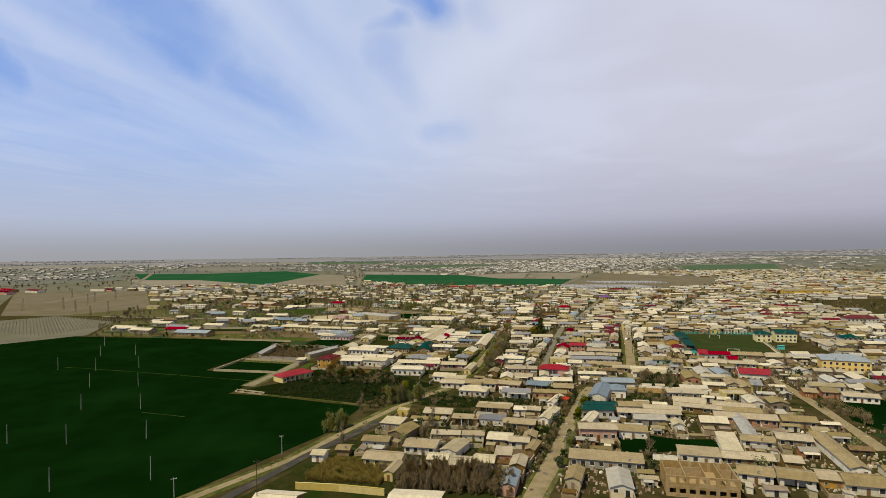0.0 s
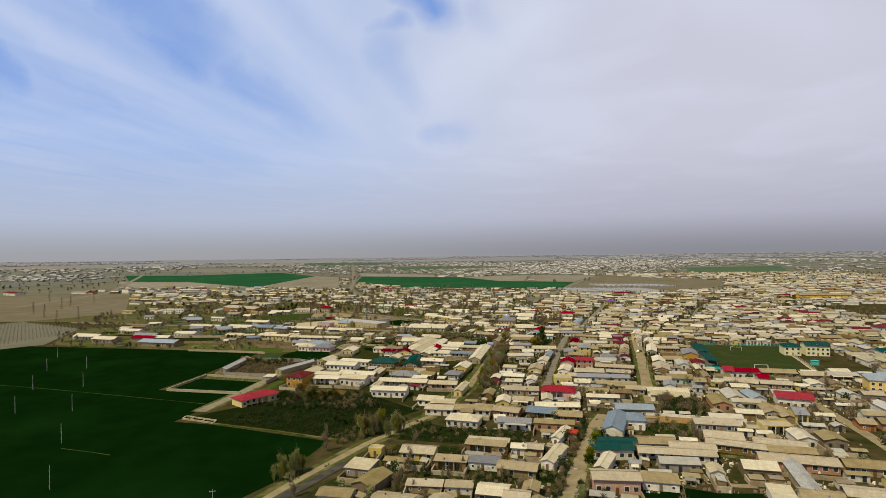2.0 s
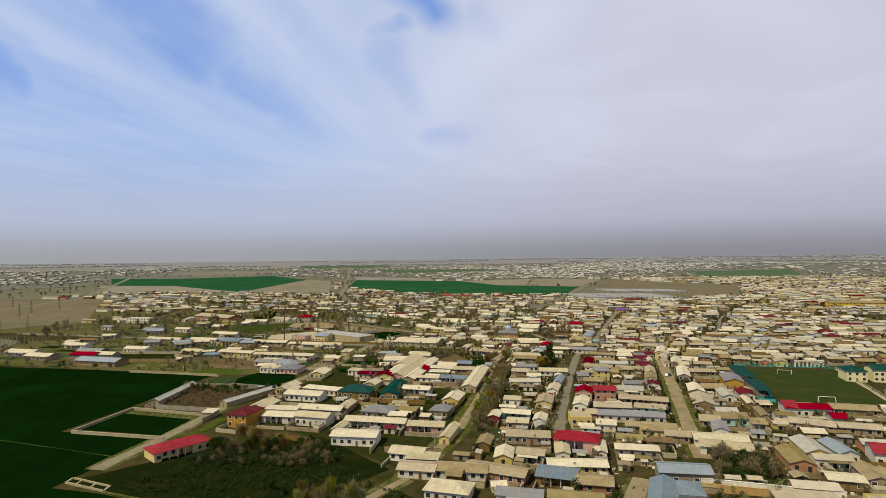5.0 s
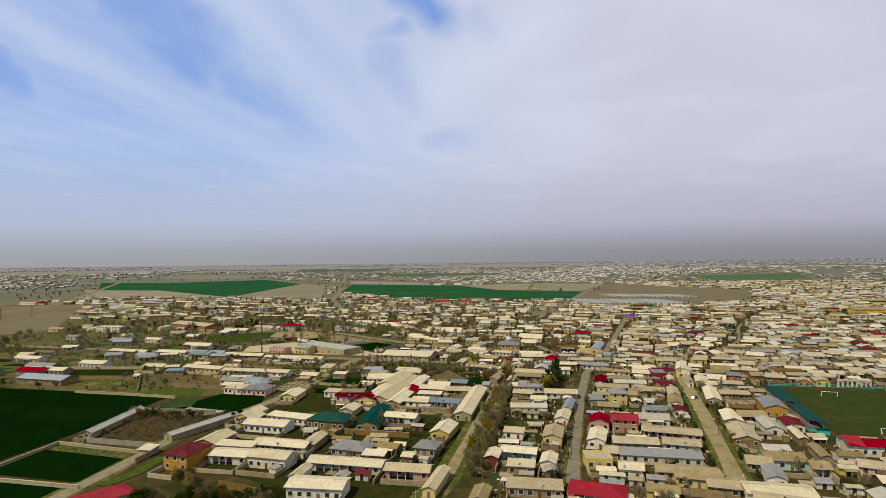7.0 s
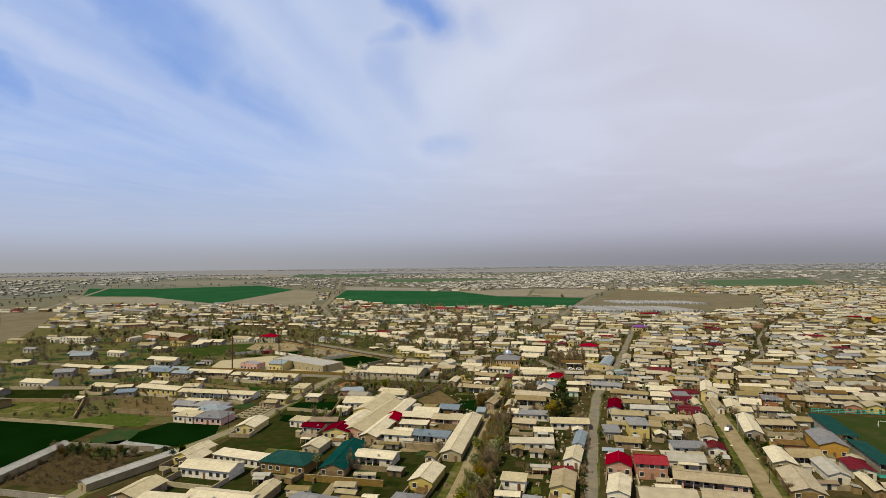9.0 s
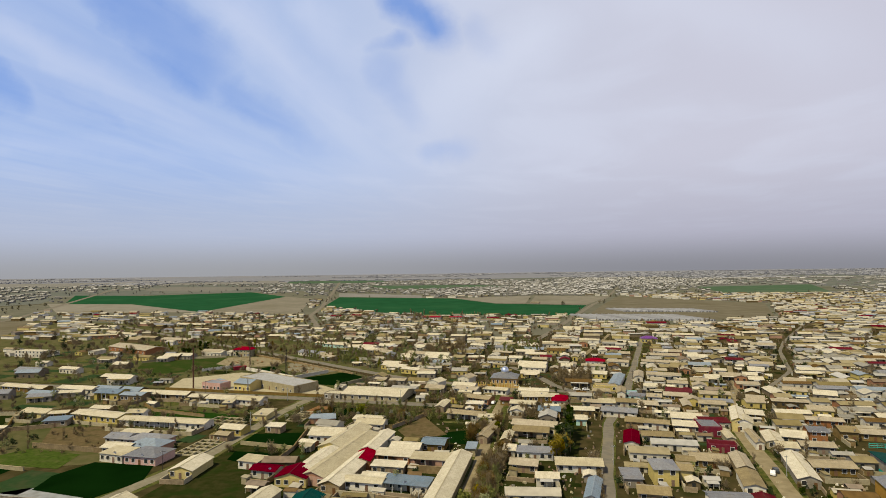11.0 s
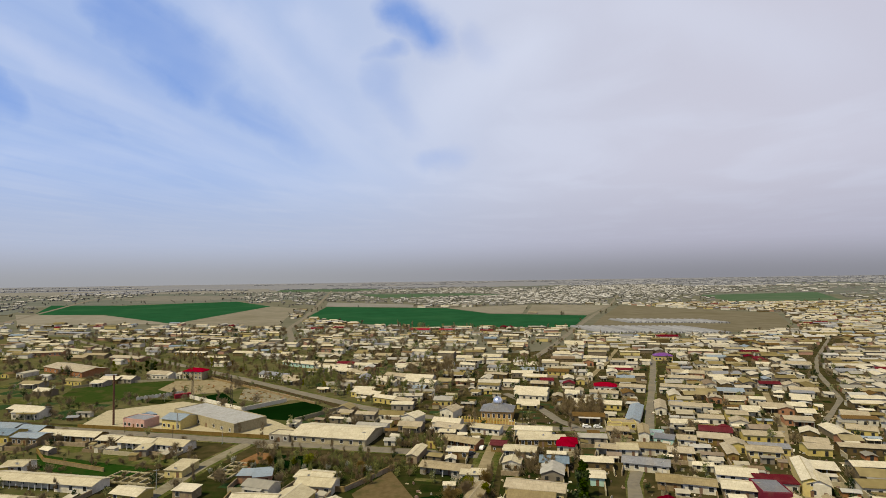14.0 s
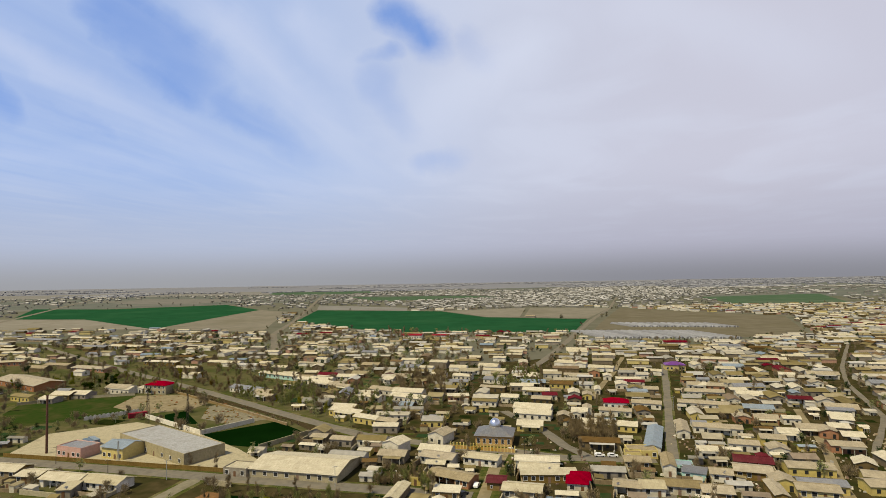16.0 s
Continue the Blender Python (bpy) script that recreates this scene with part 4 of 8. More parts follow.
house(26.2, 212.9, 9.0, 6.0, -11, 3.0, "s", PALE, MUD)
house(66.5, 262.5, 8.2, 10.0, -17, 3.6, "e", RED, BRICK)
house(76.0, 258.5, 10.0, 9.0, -12, 5.4, "g", RED, BRICK)
house(99.7, 316.4, 5.7, 6.0, -15, 3.0, "g", TAN, YELLOW)
house(91.9, 248.4, 21.8, 9.0, -19, 3.0, "gv", TAN, BRICK)
house(89.9, 233.8, 12.7, 8.0, -18, 3.0, "g", TAN, MINT)
house(80.2, 206.1, 19.2, 7.0, -14, 3.0, "g", TAN, YELLOW)
house(61.0, 226.5, 4.5, 8.0, -15, 3.0, "g", TAN, MUD)
house(108.3, 214.3, 7.5, 9.0, -18, 3.0, "g", TAN, MUD)
house(125.9, 209.4, 5.4, 8.0, -12, 3.0, "gv", TAN, WHITE)
house(135.4, 222.9, 3.3, 14.0, -16, 3.0, "e", TAN, MUD)
house(151.5, 230.4, 4.8, 12.0, -16, 4.0, "g", RED, WHITE)
house(-165.4, 404.1, 10.7, 6.0, -11, 3.0, "g", PALE, MUD)
house(-109.0, 341.9, 14.5, 10.0, -15, 3.0, "h", BLUE, BRICK)
house(-120.0, 339.6, 11.9, 7.0, -13, 3.0, "g", PALE, MUD)
house(-123.6, 358.2, 13.1, 5.0, -10, 3.0, "s", PALE, MUD)
house(-83.2, 354.7, 5.8, 5.0, -15, 3.0, "g", TAN, MUD)
house(-64.6, 365.9, 7.4, 5.0, -13, 3.0, "s", PALE, MUD)
house(-26.6, 325.9, 9.4, 50.0, -16, 3.3, "e", PALE, BRICK)
house(-23.2, 377.1, 13.4, 8.0, -17, 3.0, "g", PALE, WHITE)
house(-8.1, 313.7, 12.0, 5.0, -12, 3.0, "s", PALE, MUD)
house(-11.9, 303.1, 7.8, 6.0, -15, 3.0, "g", PALE, WHITE)
house(52.2, 361.0, 18.9, 8.0, -19, 4.0, "g", TAN, YELLOW)
house(36.0, 331.7, 7.7, 7.0, -14, 3.0, "g", PALE, WHITE)
house(40.9, 314.8, 9.4, 7.0, -15, 3.0, "g", TAN, MUD)
house(47.8, 388.8, 6.5, 7.0, -14, 3.0, "e", PALE, WHITE)
house(27.7, 402.8, 8.5, 5.0, -11, 3.0, "s", PALE, MUD)
house(-50.2, 431.0, 9.9, 8.0, -16, 3.0, "f", PALE, CEMENT)
house(121.2, 332.9, 10.1, 6.0, -17, 3.0, "f", PLUM, WINE)
house(108.5, 317.4, 12.2, 9.0, -16, 3.0, "g", TAN, MUD)
house(118.4, 312.8, 5.3, 16.0, -17, 3.0, "e", TAN, MUD)
house(138.6, 341.3, 3.0, 18.0, -15, 3.0, "e", TAN, WHITE)
house(164.7, 343.0, 6.4, 9.0, -17, 5.0, "g", SLATE, BRICK)
house(179.6, 346.4, 6.2, 9.0, -16, 4.0, "g", TAN, MUD)
house(156.7, 330.6, 11.7, 7.0, -14, 3.0, "g", TAN, CEMENT)
house(144.7, 330.1, 7.1, 7.0, -14, 3.0, "g", PALE, WHITE)
house(183.0, 365.7, 14.2, 7.0, -18, 3.0, "g", TAN, BRICK)
house(148.0, 398.3, 12.0, 8.0, -19, 3.0, "g", TAN, YELLOW)
house(-108.6, 456.5, 11.5, 11.0, -20, 4.8, "g", BLUE, YELLOW)
house(-128.7, 458.5, 14.0, 9.0, -21, 4.2, "f", SLATE, PINK)
house(24.1, 430.8, 6.6, 5.0, -13, 3.0, "g", PALE, MUD)
house(17.4, 417.6, 4.2, 6.0, -15, 2.6, "f", TAN, YELLOW)
house(45.1, 411.4, 6.0, 7.0, -12, 3.0, "g", PLUM, MUD)
house(72.5, 409.0, 6.8, 8.0, -14, 3.0, "h", RED, WHITE)
house(11.2, 402.9, 4.3, 14.0, -15, 3.0, "e", PALE, MUD)
house(122.1, 524.5, 13.3, 9.0, -14, 3.5, "h", RED, WHITE)
house(101.6, 438.0, 6.4, 5.0, -13, 3.0, "f", TAN, YELLOW)
house(114.9, 422.8, 7.1, 7.0, -15, 3.0, "f", BLUE, MINT)
house(137.3, 416.8, 11.9, 9.0, -21, 3.0, "g", TAN, MUD)
house(142.8, 426.5, 12.6, 8.0, -21, 3.0, "gv", PLUM, MUD)
house(115.5, 398.7, 8.9, 8.0, -16, 3.0, "g", TAN, MUD)
house(134.8, 398.2, 4.0, 14.0, -16, 3.0, "e", TAN, MUD)
house(-458.2, 919.6, 55.6, 9.0, -19, 3.0, "g", SLATE, MUD)
house(-496.8, 981.4, 45.2, 8.0, -17, 3.0, "g", PALE, WHITE)
house(-410.1, 930.1, 54.6, 8.0, -19, 3.0, "g", PALE, MUD)
house(-305.6, 824.1, 43.0, 10.0, -19, 4.0, "gv", PALE, MUD)
house(-257.7, 684.1, 35.5, 12.0, -19, 3.0, "g", TAN, BRICK)
house(-214.7, 710.3, 32.9, 6.0, -16, 3.0, "s", PALE, MUD)
house(224.5, 526.4, 11.2, 8.0, -18, 3.0, "gv", PLUM, WHITE)
house(-5, 884, 24, 10, -10, 4.0, "g", RED, WHITE)
house(29, 879, 19, 10, -10, 4.0, "g", RED, WHITE)
house(203, 640, 14, 10, -12, 4.0, "h", PURPLE, YELLOW)
house(285, 660, 14, 8, -10, 3.2, "g", PLUM, MUD)
house(505, 678, 64, 12, -10, 6.0, "g", TAN, GOLD)
house(360, 374, 26, 14, -12, 6.0, "h", PLUM, WHITE)
house(281, 276, 13, 11, -12, 5.0, "h", TEAL, WHITE)
house(-835, 905, 50, 14, -30, 5.0, "g", MAROON, BRICK)
house(-800, 935, 45, 14, -30, 5.0, "g", MAROON, WHITE)
house(-870, 960, 50, 14, -30, 5.0, "g", RED, BRICK)
house(-92, 463.5, 54, 18, -37, 4.6, "f", CONC_ROOF, STONE)
house(-106.5, 186.9, 21, 10, 47, 3.4, "hv", RED, YELLOW)
house(-120.0, 378.0, 45.2, 8, -12, 3, "gv", PALE, WHITE)
house(-158.0, 390.2, 29.3, 9, -19, 3.2, "g", PALE, YELLOW)
house(-194.5, 398.1, 15.3, 8, -13, 3, "gv", PALE, YELLOW)
house(-181.8, 394.9, 8.2, 6, 12, 3, "g", PALE, MUD)
house(-174.0, 381.5, 10.2, 7, 12, 3, "s", BLUE, MUD)
house(-115.8, 331.5, 10.9, 8, -17, 3.2, "s", PALE, WHITE)
house(-102.8, 329.7, 14.0, 11, -13, 3.2, "h", SLATE, PINK)
house(-180.0, 436.5, 15.1, 10, -10, 4.2, "gv", BLUE, YELLOW)
house(-164.1, 432.1, 13.6, 8, -11, 3.6, "g", BLUE, MUD)
house(-246.5, 459.7, 34.3, 7, -17, 3, "g", PALE, MUD)
house(-343.1, 598.2, 29.2, 9, -12, 5.2, "f", PALE, WHITE)
house(-360.5, 722.6, 33.5, 9, 12, 3.6, "g", PALE, BRICK)
house(-266.4, 622.8, 59.1, 20, -32, 4.0, "g", TAN, BRICK)
house(-347.8, 743.5, 59.7, 8, -32, 3.2, "g", PALE, WHITE)
house(-125.6, 427.9, 9.1, 8, -10, 3, "g", PALE, MUD)
house(-110.5, 422.9, 16.5, 8, -15, 3, "gv", PALE, WHITE)
house(-94.3, 419.5, 16.6, 8, -16, 3, "g", PALE, WHITE)
house(-103.6, 413.3, 4.8, 7, 2, 2.8, "s", PALE, CEMENT)
house(-91.5, 635.0, 37.7, 7, -32, 3.2, "g", PALE, MINT)
house(25.4, 439.3, 13.6, 8, -26, 3, "g", TAN, WHITE)
house(30.0, 417.3, 16.5, 8, -31, 3, "gv", TAN, BRICK)
house(42.1, 436.8, 13.6, 7, -23, 3, "g", PALE, WHITE)
house(-157, 588.5, 16, 10, -14, 5.8, "h", RED, STONE)
house(-37.7, 353.9, 14.7, 11, -7, 3.4, "g", PALE, WHITE)
house(-29.3, 347.1, 10.6, 30.2, -15, 3.4, "e", PALE, YELLOW)
house(-34.8, 319.9, 7.8, 25.5, -14, 3.2, "e", PALE, BRICK)
house(-15.3, 341.9, 6.4, 24.4, -13, 3.2, "e", PALE, WHITE)
house(-18.4, 322.3, 6.8, 11.2, -5, 3.2, "e", RED, BRICK)
house(-21.5, 369.7, 12.8, 8, -12, 3.2, "g", PALE, WHITE)
house(-3.0, 335.3, 11.5, 8, -13, 3, "g", PALE, WHITE)
house(-7.3, 325.9, 14.1, 7, -14, 3, "sv", PALE, BRICK)
house(6.9, 321.3, 14.1, 7, -11, 3, "sv", PALE, BRICK)
house(8.1, 339.6, 9.0, 9, -13, 3.2, "g", BLUE, MUD)
house(22.6, 332.5, 3.6, 7, -10, 3.2, "s", BLUE, STONE)
house(22.9, 384.1, 18.4, 7, -21, 3, "gv", TAN, CEMENT)
house(-82.3, 364.6, 10.7, 7, -17, 3, "g", PALE, YELLOW)
house(-77.1, 389.8, 7.0, 11, -9, 2.8, "s", PALE, YELLOW)
house(-142.4, 395.1, 8.5, 7, -3, 3, "g", PALE, WHITE)
house(-49.4, 380.5, 5.1, 6, -2, 2.8, "s", BLUE, BRICK)
house(-43.5, 380.3, 6.2, 8, 12, 2.8, "s", BLUE, BRICK)
house(-26.0, 432.5, 35.5, 21.0, -15, 3.2, "g", PALE, STONE)
house(-148.8, 272.0, 4.6, 38.0, -3, 2.8, "e", CONC_ROOF, STONE)
house(-106.0, 264.5, 4.8, 34.0, -28, 2.8, "e", CONC_ROOF, STONE)
house(-76.7, 263.5, 19.6, 9, -15, 3.4, "g", PALE, WHITE)
house(-90.3, 280.2, 7.9, 15.1, -14, 3, "e", PALE, YELLOW)
house(-70.0, 274.3, 22.4, 6, -21, 3, "s", PALE, WHITE)
house(-50.5, 269.0, 17.8, 12, -17, 3.6, "h", TEAL, MUD)
house(-45.3, 287.0, 7.0, 10.3, -14, 3, "e", PALE, STONE)
house(-32.0, 273.5, 9.0, 28.4, -7, 3, "e", TEAL, MUD)
house(-19.6, 274.0, 14.5, 8, -16, 3, "gv", PALE, WHITE)
house(-62.9, 237.7, 21.7, 8, -14, 3, "g", PALE, MUD)
house(-51.9, 241.9, 5.2, 13.5, -11, 3, "e", PALE, MUD)
house(-62.5, 221.7, 15.1, 8, -15, 4.2, "g", PALE, WHITE)
house(-78.8, 226.6, 14.7, 8, -10, 3.2, "gv", PALE, WHITE)
house(-34.9, 232.8, 14.5, 10, -19, 3, "h", SLATE, CEMENT)
house(-34.6, 217.2, 26.9, 7, -12, 3, "gv", PALE, WHITE)
house(-12.5, 210.5, 15.0, 7, -10, 3, "gv", PALE, PINK)
house(-2.8, 201.2, 4.0, 18.3, -15, 3, "e", PALE, YELLOW)
house(-40.1, 196.5, 17.9, 9, -8, 3.8, "g", PALE, WHITE)
house(-48.9, 208.5, 3.7, 10.1, -12, 3, "e", PALE, WHITE)
house(-18.0, 178.7, 12.3, 8, -16, 3, "g", PALE, WHITE)
house(-6.5, 232.7, 8.3, 9, -17, 3.2, "h", SLATE, STONE)
house(-0.5, 253.9, 7.9, 14.6, -16, 3.2, "e", PALE, YELLOW)
house(13.0, 298.7, 7.7, 52.0, -12, 3.2, "e", PALE, STONE)
house(-1.1, 297.8, 17.2, 7, -15, 3, "sv", BLUE, WHITE)
house(-22.4, 309.8, 7.6, 30.9, -14, 3, "e", PALE, MUD)
house(-51.5, 311.8, 9.4, 6, -15, 3, "g", MAROON, WHITE)
house(-39.8, 305.7, 11.0, 10, -7, 3.2, "e", MAROON, YELLOW)
house(-80.9, 316.9, 8.9, 14.4, -7, 3, "e", PALE, YELLOW)
house(-59.9, 321.1, 8.3, 6, -17, 3, "s", PALE, WHITE)
house(-3.4, 145.9, 13.6, 9, -16, 3.2, "h", PALE, WHITE)
house(12.6, 160.6, 20.7, 8, -24, 3, "g", TAN, BRICK)
house(5.1, 119.1, 15.4, 4, -13, 2.4, "s", PALE, MUD)
house(-20.9, 108.8, 11.9, 8, -13, 3, "g", TAN, YELLOW)
house(-39.4, 54.9, 13.2, 8, -14, 3, "g", TAN, YELLOW)
house(-26.8, 67.2, 11.7, 9, -13, 3, "g", TAN, WHITE)
house(-44.4, 73.6, 9.9, 6, -11, 2.8, "g", TAN, WHITE)
house(-40.1, 95.3, 8.6, 8, -17, 2.8, "s", PALE, CEMENT)
house(3.1, 73.8, 8.7, 8, -14, 3, "g", PALE, MUD)
house(1.8, 97.7, 10.3, 5, -13, 2.8, "s", SLATE, WHITE)
house(-18.0, 79.9, 11.1, 4, -7, 2.4, "s", TAN, MUD)
house(-7.2, 78.6, 8.3, 4, -7, 2.4, "s", TAN, WHITE)
house(-63.4, 59.6, 4.3, 5, -9, 2.8, "g", PALE, WHITE)
house(-55.5, 64.9, 4.5, 5, -7, 2.6, "g", TAN, MUD)
house(-35.6, 44.3, 3, 9.4, -16, 3, "e", TAN, YELLOW)
house(2.5, 56.7, 5.4, 7, -11, 3.2, "s", TAN, BRICK)
house(37.0, 51.0, 24.1, 8, -15, 3, "s", TAN, CEMENT)
house(41.6, 79.6, 13.9, 8, -6, 4.6, "g", TAN, BRICK)
house(56.1, 80.8, 10.7, 7, -15, 2.8, "s", TAN, WHITE)
house(70.5, 103.9, 25.5, 7, -11, 3, "gv", TAN, WHITE)
house(95.6, 111.0, 19.5, 7, -25, 3, "g", TAN, MUD)
house(111.3, 104.2, 14.5, 7, -14, 3, "g", TAN, BRICK)
house(108.0, 95.2, 23.3, 8, -17, 3, "g", TAN, BRICK)
house(101.4, 82.9, 4.7, 28.7, -17, 3, "e", CONC_ROOF, STONE)
house(86.1, 64.8, 6.2, 18.9, -18, 2.8, "s", PALE, WHITE)
house(70.5, 54.4, 13.3, 8, -15, 3, "s", TAN, WHITE)
house(85.1, 50.4, 15.4, 7, -14, 3, "g", TAN, MUD)
house(80.9, 37.7, 9.6, 8, -22, 3, "g", TAN, WHITE)
house(98.8, 180.7, 17.2, 9, -22, 3.2, "gv", PALE, WHITE)
house(42.8, 94.7, 3.9, 14.6, -28, 3.4, "e", PALE, WHITE)
house(23.2, 37.0, 4.6, 10.9, -20, 3, "e", TAN, STONE)
house(76.8, 87.8, 4.3, 7, -13, 2.8, "e", PALE, WHITE)
house(13.9, 63.2, 3.2, 10.1, -23, 3, "e", TAN, MUD)
house(27.2, 103.0, 4.4, 17.7, -27, 3, "e", PALE, WHITE)
house(73.1, 156.8, 15.8, 9, -9, 4, "g", BLUE, CEMENT)
house(58.3, 134.9, 7.7, 24.5, -22, 4.4, "e", BLUE, WHITE)
house(67.9, 141.1, 7.9, 10, -11, 4.0, "h", BLUE, WHITE)
house(48.8, 108.2, 13.9, 9, -4, 3.8, "g", TEAL, WHITE)
house(40.3, 165.2, 19.5, 7, -5, 3, "g", PALE, YELLOW)
house(42.5, 150.5, 10.8, 8, -13, 3, "g", TAN, BRICK)
house(34.1, 125.6, 3.3, 14.7, -28, 3, "e", PALE, WHITE)
house(67.3, 115.5, 13.2, 8, -7, 3, "g", TAN, WHITE)
house(78.4, 109.1, 15.1, 8, -16, 3, "g", TAN, MUD)
house(100.0, 136.1, 16.6, 8, -13, 3, "s", TAN, CEMENT)
house(95.3, 120.5, 13.0, 9, -18, 3, "g", TAN, BRICK)
house(147.5, 207.4, 15.6, 8, -28, 3, "g", TAN, PINK)
house(100.9, 190.0, 18.9, 9, -11, 3, "gv", PALE, WHITE)
house(118.0, 216.5, 12.6, 9, -10, 3.4, "g", TAN, MINT)
house(81.8, 200.9, 13.5, 7, -19, 3.2, "g", TAN, YELLOW)
house(62.8, 209.0, 7.3, 7, -15, 3.4, "g", PALE, WHITE)
house(60.2, 241.6, 6.4, 14.9, -19, 3.6, "e", PALE, WHITE)
house(77.0, 221.3, 28.0, 7, -11, 3, "s", SLATE, WHITE)
house(54.0, 218.5, 9.1, 8, -4, 3.6, "f", TAN, YELLOW)
house(107.4, 203.0, 5.5, 11.2, -20, 3, "e", SLATE, WHITE)
house(36.6, 217.4, 5.1, 9.7, -16, 3.2, "e", PALE, WHITE)
house(38.7, 182.1, 4.9, 17.3, -9, 3, "e", PALE, WHITE)
house(52.6, 180.9, 4.0, 13.0, -12, 3, "e", PALE, WHITE)
house(49.9, 355.7, 14.3, 9, -14, 3.0, "gv", TAN, MUD)
house(46.7, 327.3, 13.7, 6, -9, 3.0, "s", SLATE, WHITE)
house(60.4, 314.4, 16.0, 8, -8, 3.0, "g", PALE, WHITE)
house(59.4, 289.9, 4.1, 16.9, -19, 3.0, "e", BLUE, WHITE)
house(52.6, 271.3, 5.7, 13.4, -18, 3.0, "e", PALE, WHITE)
house(43.7, 246.4, 7.3, 14.3, -15, 3.4, "e", TAN, YELLOW)
house(63.8, 389.5, 10.0, 8, -12, 3.0, "g", BLUE, MUD)
house(53.0, 403.6, 12.5, 8, -16, 3.0, "g", PALE, CEMENT)
house(97.3, 385.9, 16.0, 8, -21, 3.0, "g", SLATE, WHITE)
house(88.8, 342.4, 5.7, 17.3, -18, 3.0, "e", MAROON, WHITE)
house(86.6, 302.9, 7.8, 10, -8, 5.5, "h", SLATE, YELLOW)
house(94.8, 305.2, 3.9, 8, -14, 4, "g", TAN, YELLOW)
house(100.7, 346.6, 11.8, 7, -12, 3.0, "gv", TAN, WHITE)
house(106.4, 365.2, 12.5, 7, -21, 3.0, "g", TAN, WHITE)
house(75.1, 301.2, 6.0, 9, -7, 3.0, "s", SLATE, CEMENT)
house(77.7, 287.9, 9.2, 7, -14, 3.0, "g", TAN, MUD)
house(62.1, 423.8, 13.9, 8, -17, 3.0, "g", PALE, WHITE)
house(28.2, 249.8, 7.8, 6, -14, 3.0, "s", PALE, WHITE)
house(32.3, 376.8, 8.6, 5, -9, 3.0, "s", PALE, WHITE)
house(38.2, 346.2, 3.7, 11.8, -15, 3.0, "e", PALE, MUD)
house(31.1, 355.1, 4.8, 22.2, -20, 3.0, "e", TAN, MUD)
house(62.9, 432.9, 16.1, 7, -11, 3.0, "g", PALE, WHITE)
house(64.2, 417.2, 19.7, 6, -4, 3.0, "s", PALE, MUD)
house(74.3, 412.7, 6.7, 8, -11, 3.0, "h", RED, WHITE)
house(106.4, 442.2, 11.4, 8, -7, 3.0, "f", TAN, YELLOW)
house(110.2, 424.6, 4.3, 14.9, -17, 4, "e", TAN, WHITE)
house(116.0, 415.7, 7.7, 6, -28, 3.0, "s", SLATE, MINT)
house(88.4, 404.8, 8.3, 7, -20, 3.0, "gv", TAN, WHITE)
house(98.7, 368.2, 7.3, 8, -20, 3.0, "g", TAN, MUD)
house(75.5, 373.0, 4.7, 7, -13, 3.0, "g", PALE, MINT)
house(105.4, 404.4, 13.8, 7, -16, 3.0, "g", TAN, WHITE)
house(96.1, 404.0, 7.4, 8, -9, 3.0, "g", PALE, WHITE)
house(100.2, 429.5, 8.9, 7, -11, 3.0, "g", TAN, MUD)
house(98.4, 281.2, 11.8, 8, -8, 3.0, "g", SLATE, WHITE)
house(112.7, 296.0, 6.1, 15.3, -18, 3.0, "e", TAN, WHITE)
house(107.8, 278.6, 6.4, 8, -16, 3.0, "e", PLUM, WHITE)
house(135.8, 307.1, 6.5, 27.2, -20, 3.0, "e", PALE, CEMENT)
house(125.7, 267.5, 7.2, 16.3, -18, 3.0, "e", PALE, STONE)
house(118.9, 244.7, 9.2, 19.8, -18, 3.0, "e", TAN, MUD)
house(135.4, 270.1, 10.8, 9, -7, 3.0, "gv", TAN, MUD)
house(151.6, 281.2, 9.2, 18.0, -18, 4.6, "e", SLATE, OCHRE)
house(139.8, 243.0, 3, 14.6, -15, 3.0, "e", PALE, MUD)
house(147.5, 308.9, 13.5, 8, -9, 3.0, "g", TAN, MUD)
house(132.7, 363.8, 12.0, 7, -11, 3.4, "s", PLUM, WHITE)
house(144.6, 360.3, 6.4, 10, -28, 4.5, "e", PALE, WHITE)
house(188.0, 346.1, 13.4, 8, -15, 3.0, "g", TAN, MUD)
house(124.4, 373.4, 12.6, 9, -19, 3.0, "g", PALE, WHITE)
house(119.2, 360.9, 10.9, 9, -19, 3.0, "g", PALE, CEMENT)
house(126.4, 356.0, 8.5, 12, -9, 4.2, "f", SLATE, WINE)
house(145.3, 367.8, 5.2, 24.0, -24, 5.2, "e", PALE, YELLOW)
house(129.5, 344.6, 3, 12.7, -14, 3.0, "e", PALE, STONE)
house(158.1, 377.2, 7.5, 8, -22, 3.0, "sv", PALE, MUD)
house(155.9, 343.8, 8.6, 10, -26, 3.0, "g", PALE, STONE)
house(145.3, 340.1, 6.2, 14.6, -20, 3.0, "e", PALE, STONE)
house(124.9, 414.7, 6.8, 7, -20, 3.0, "g", TAN, WHITE)
take(rect(-89, 344, 12, 20, -12, 1))
take(rect(-92, 383, 21, 12, -14, 1))
take(rect(-137.4, 523, 9, 3, 36, 1))
take(rect(50, 465, 22, 20, -12))
take(rect(59.7, 30.5, 21.5, 14, -13))
take([(-160, 458), (-100, 444), (-55, 436), (-48, 446), (-62, 462), (-92, 490), (-132, 512), (-165, 492)])
take([(28, 452), (58, 444), (60, 452), (30, 460)])


PLOTS = []


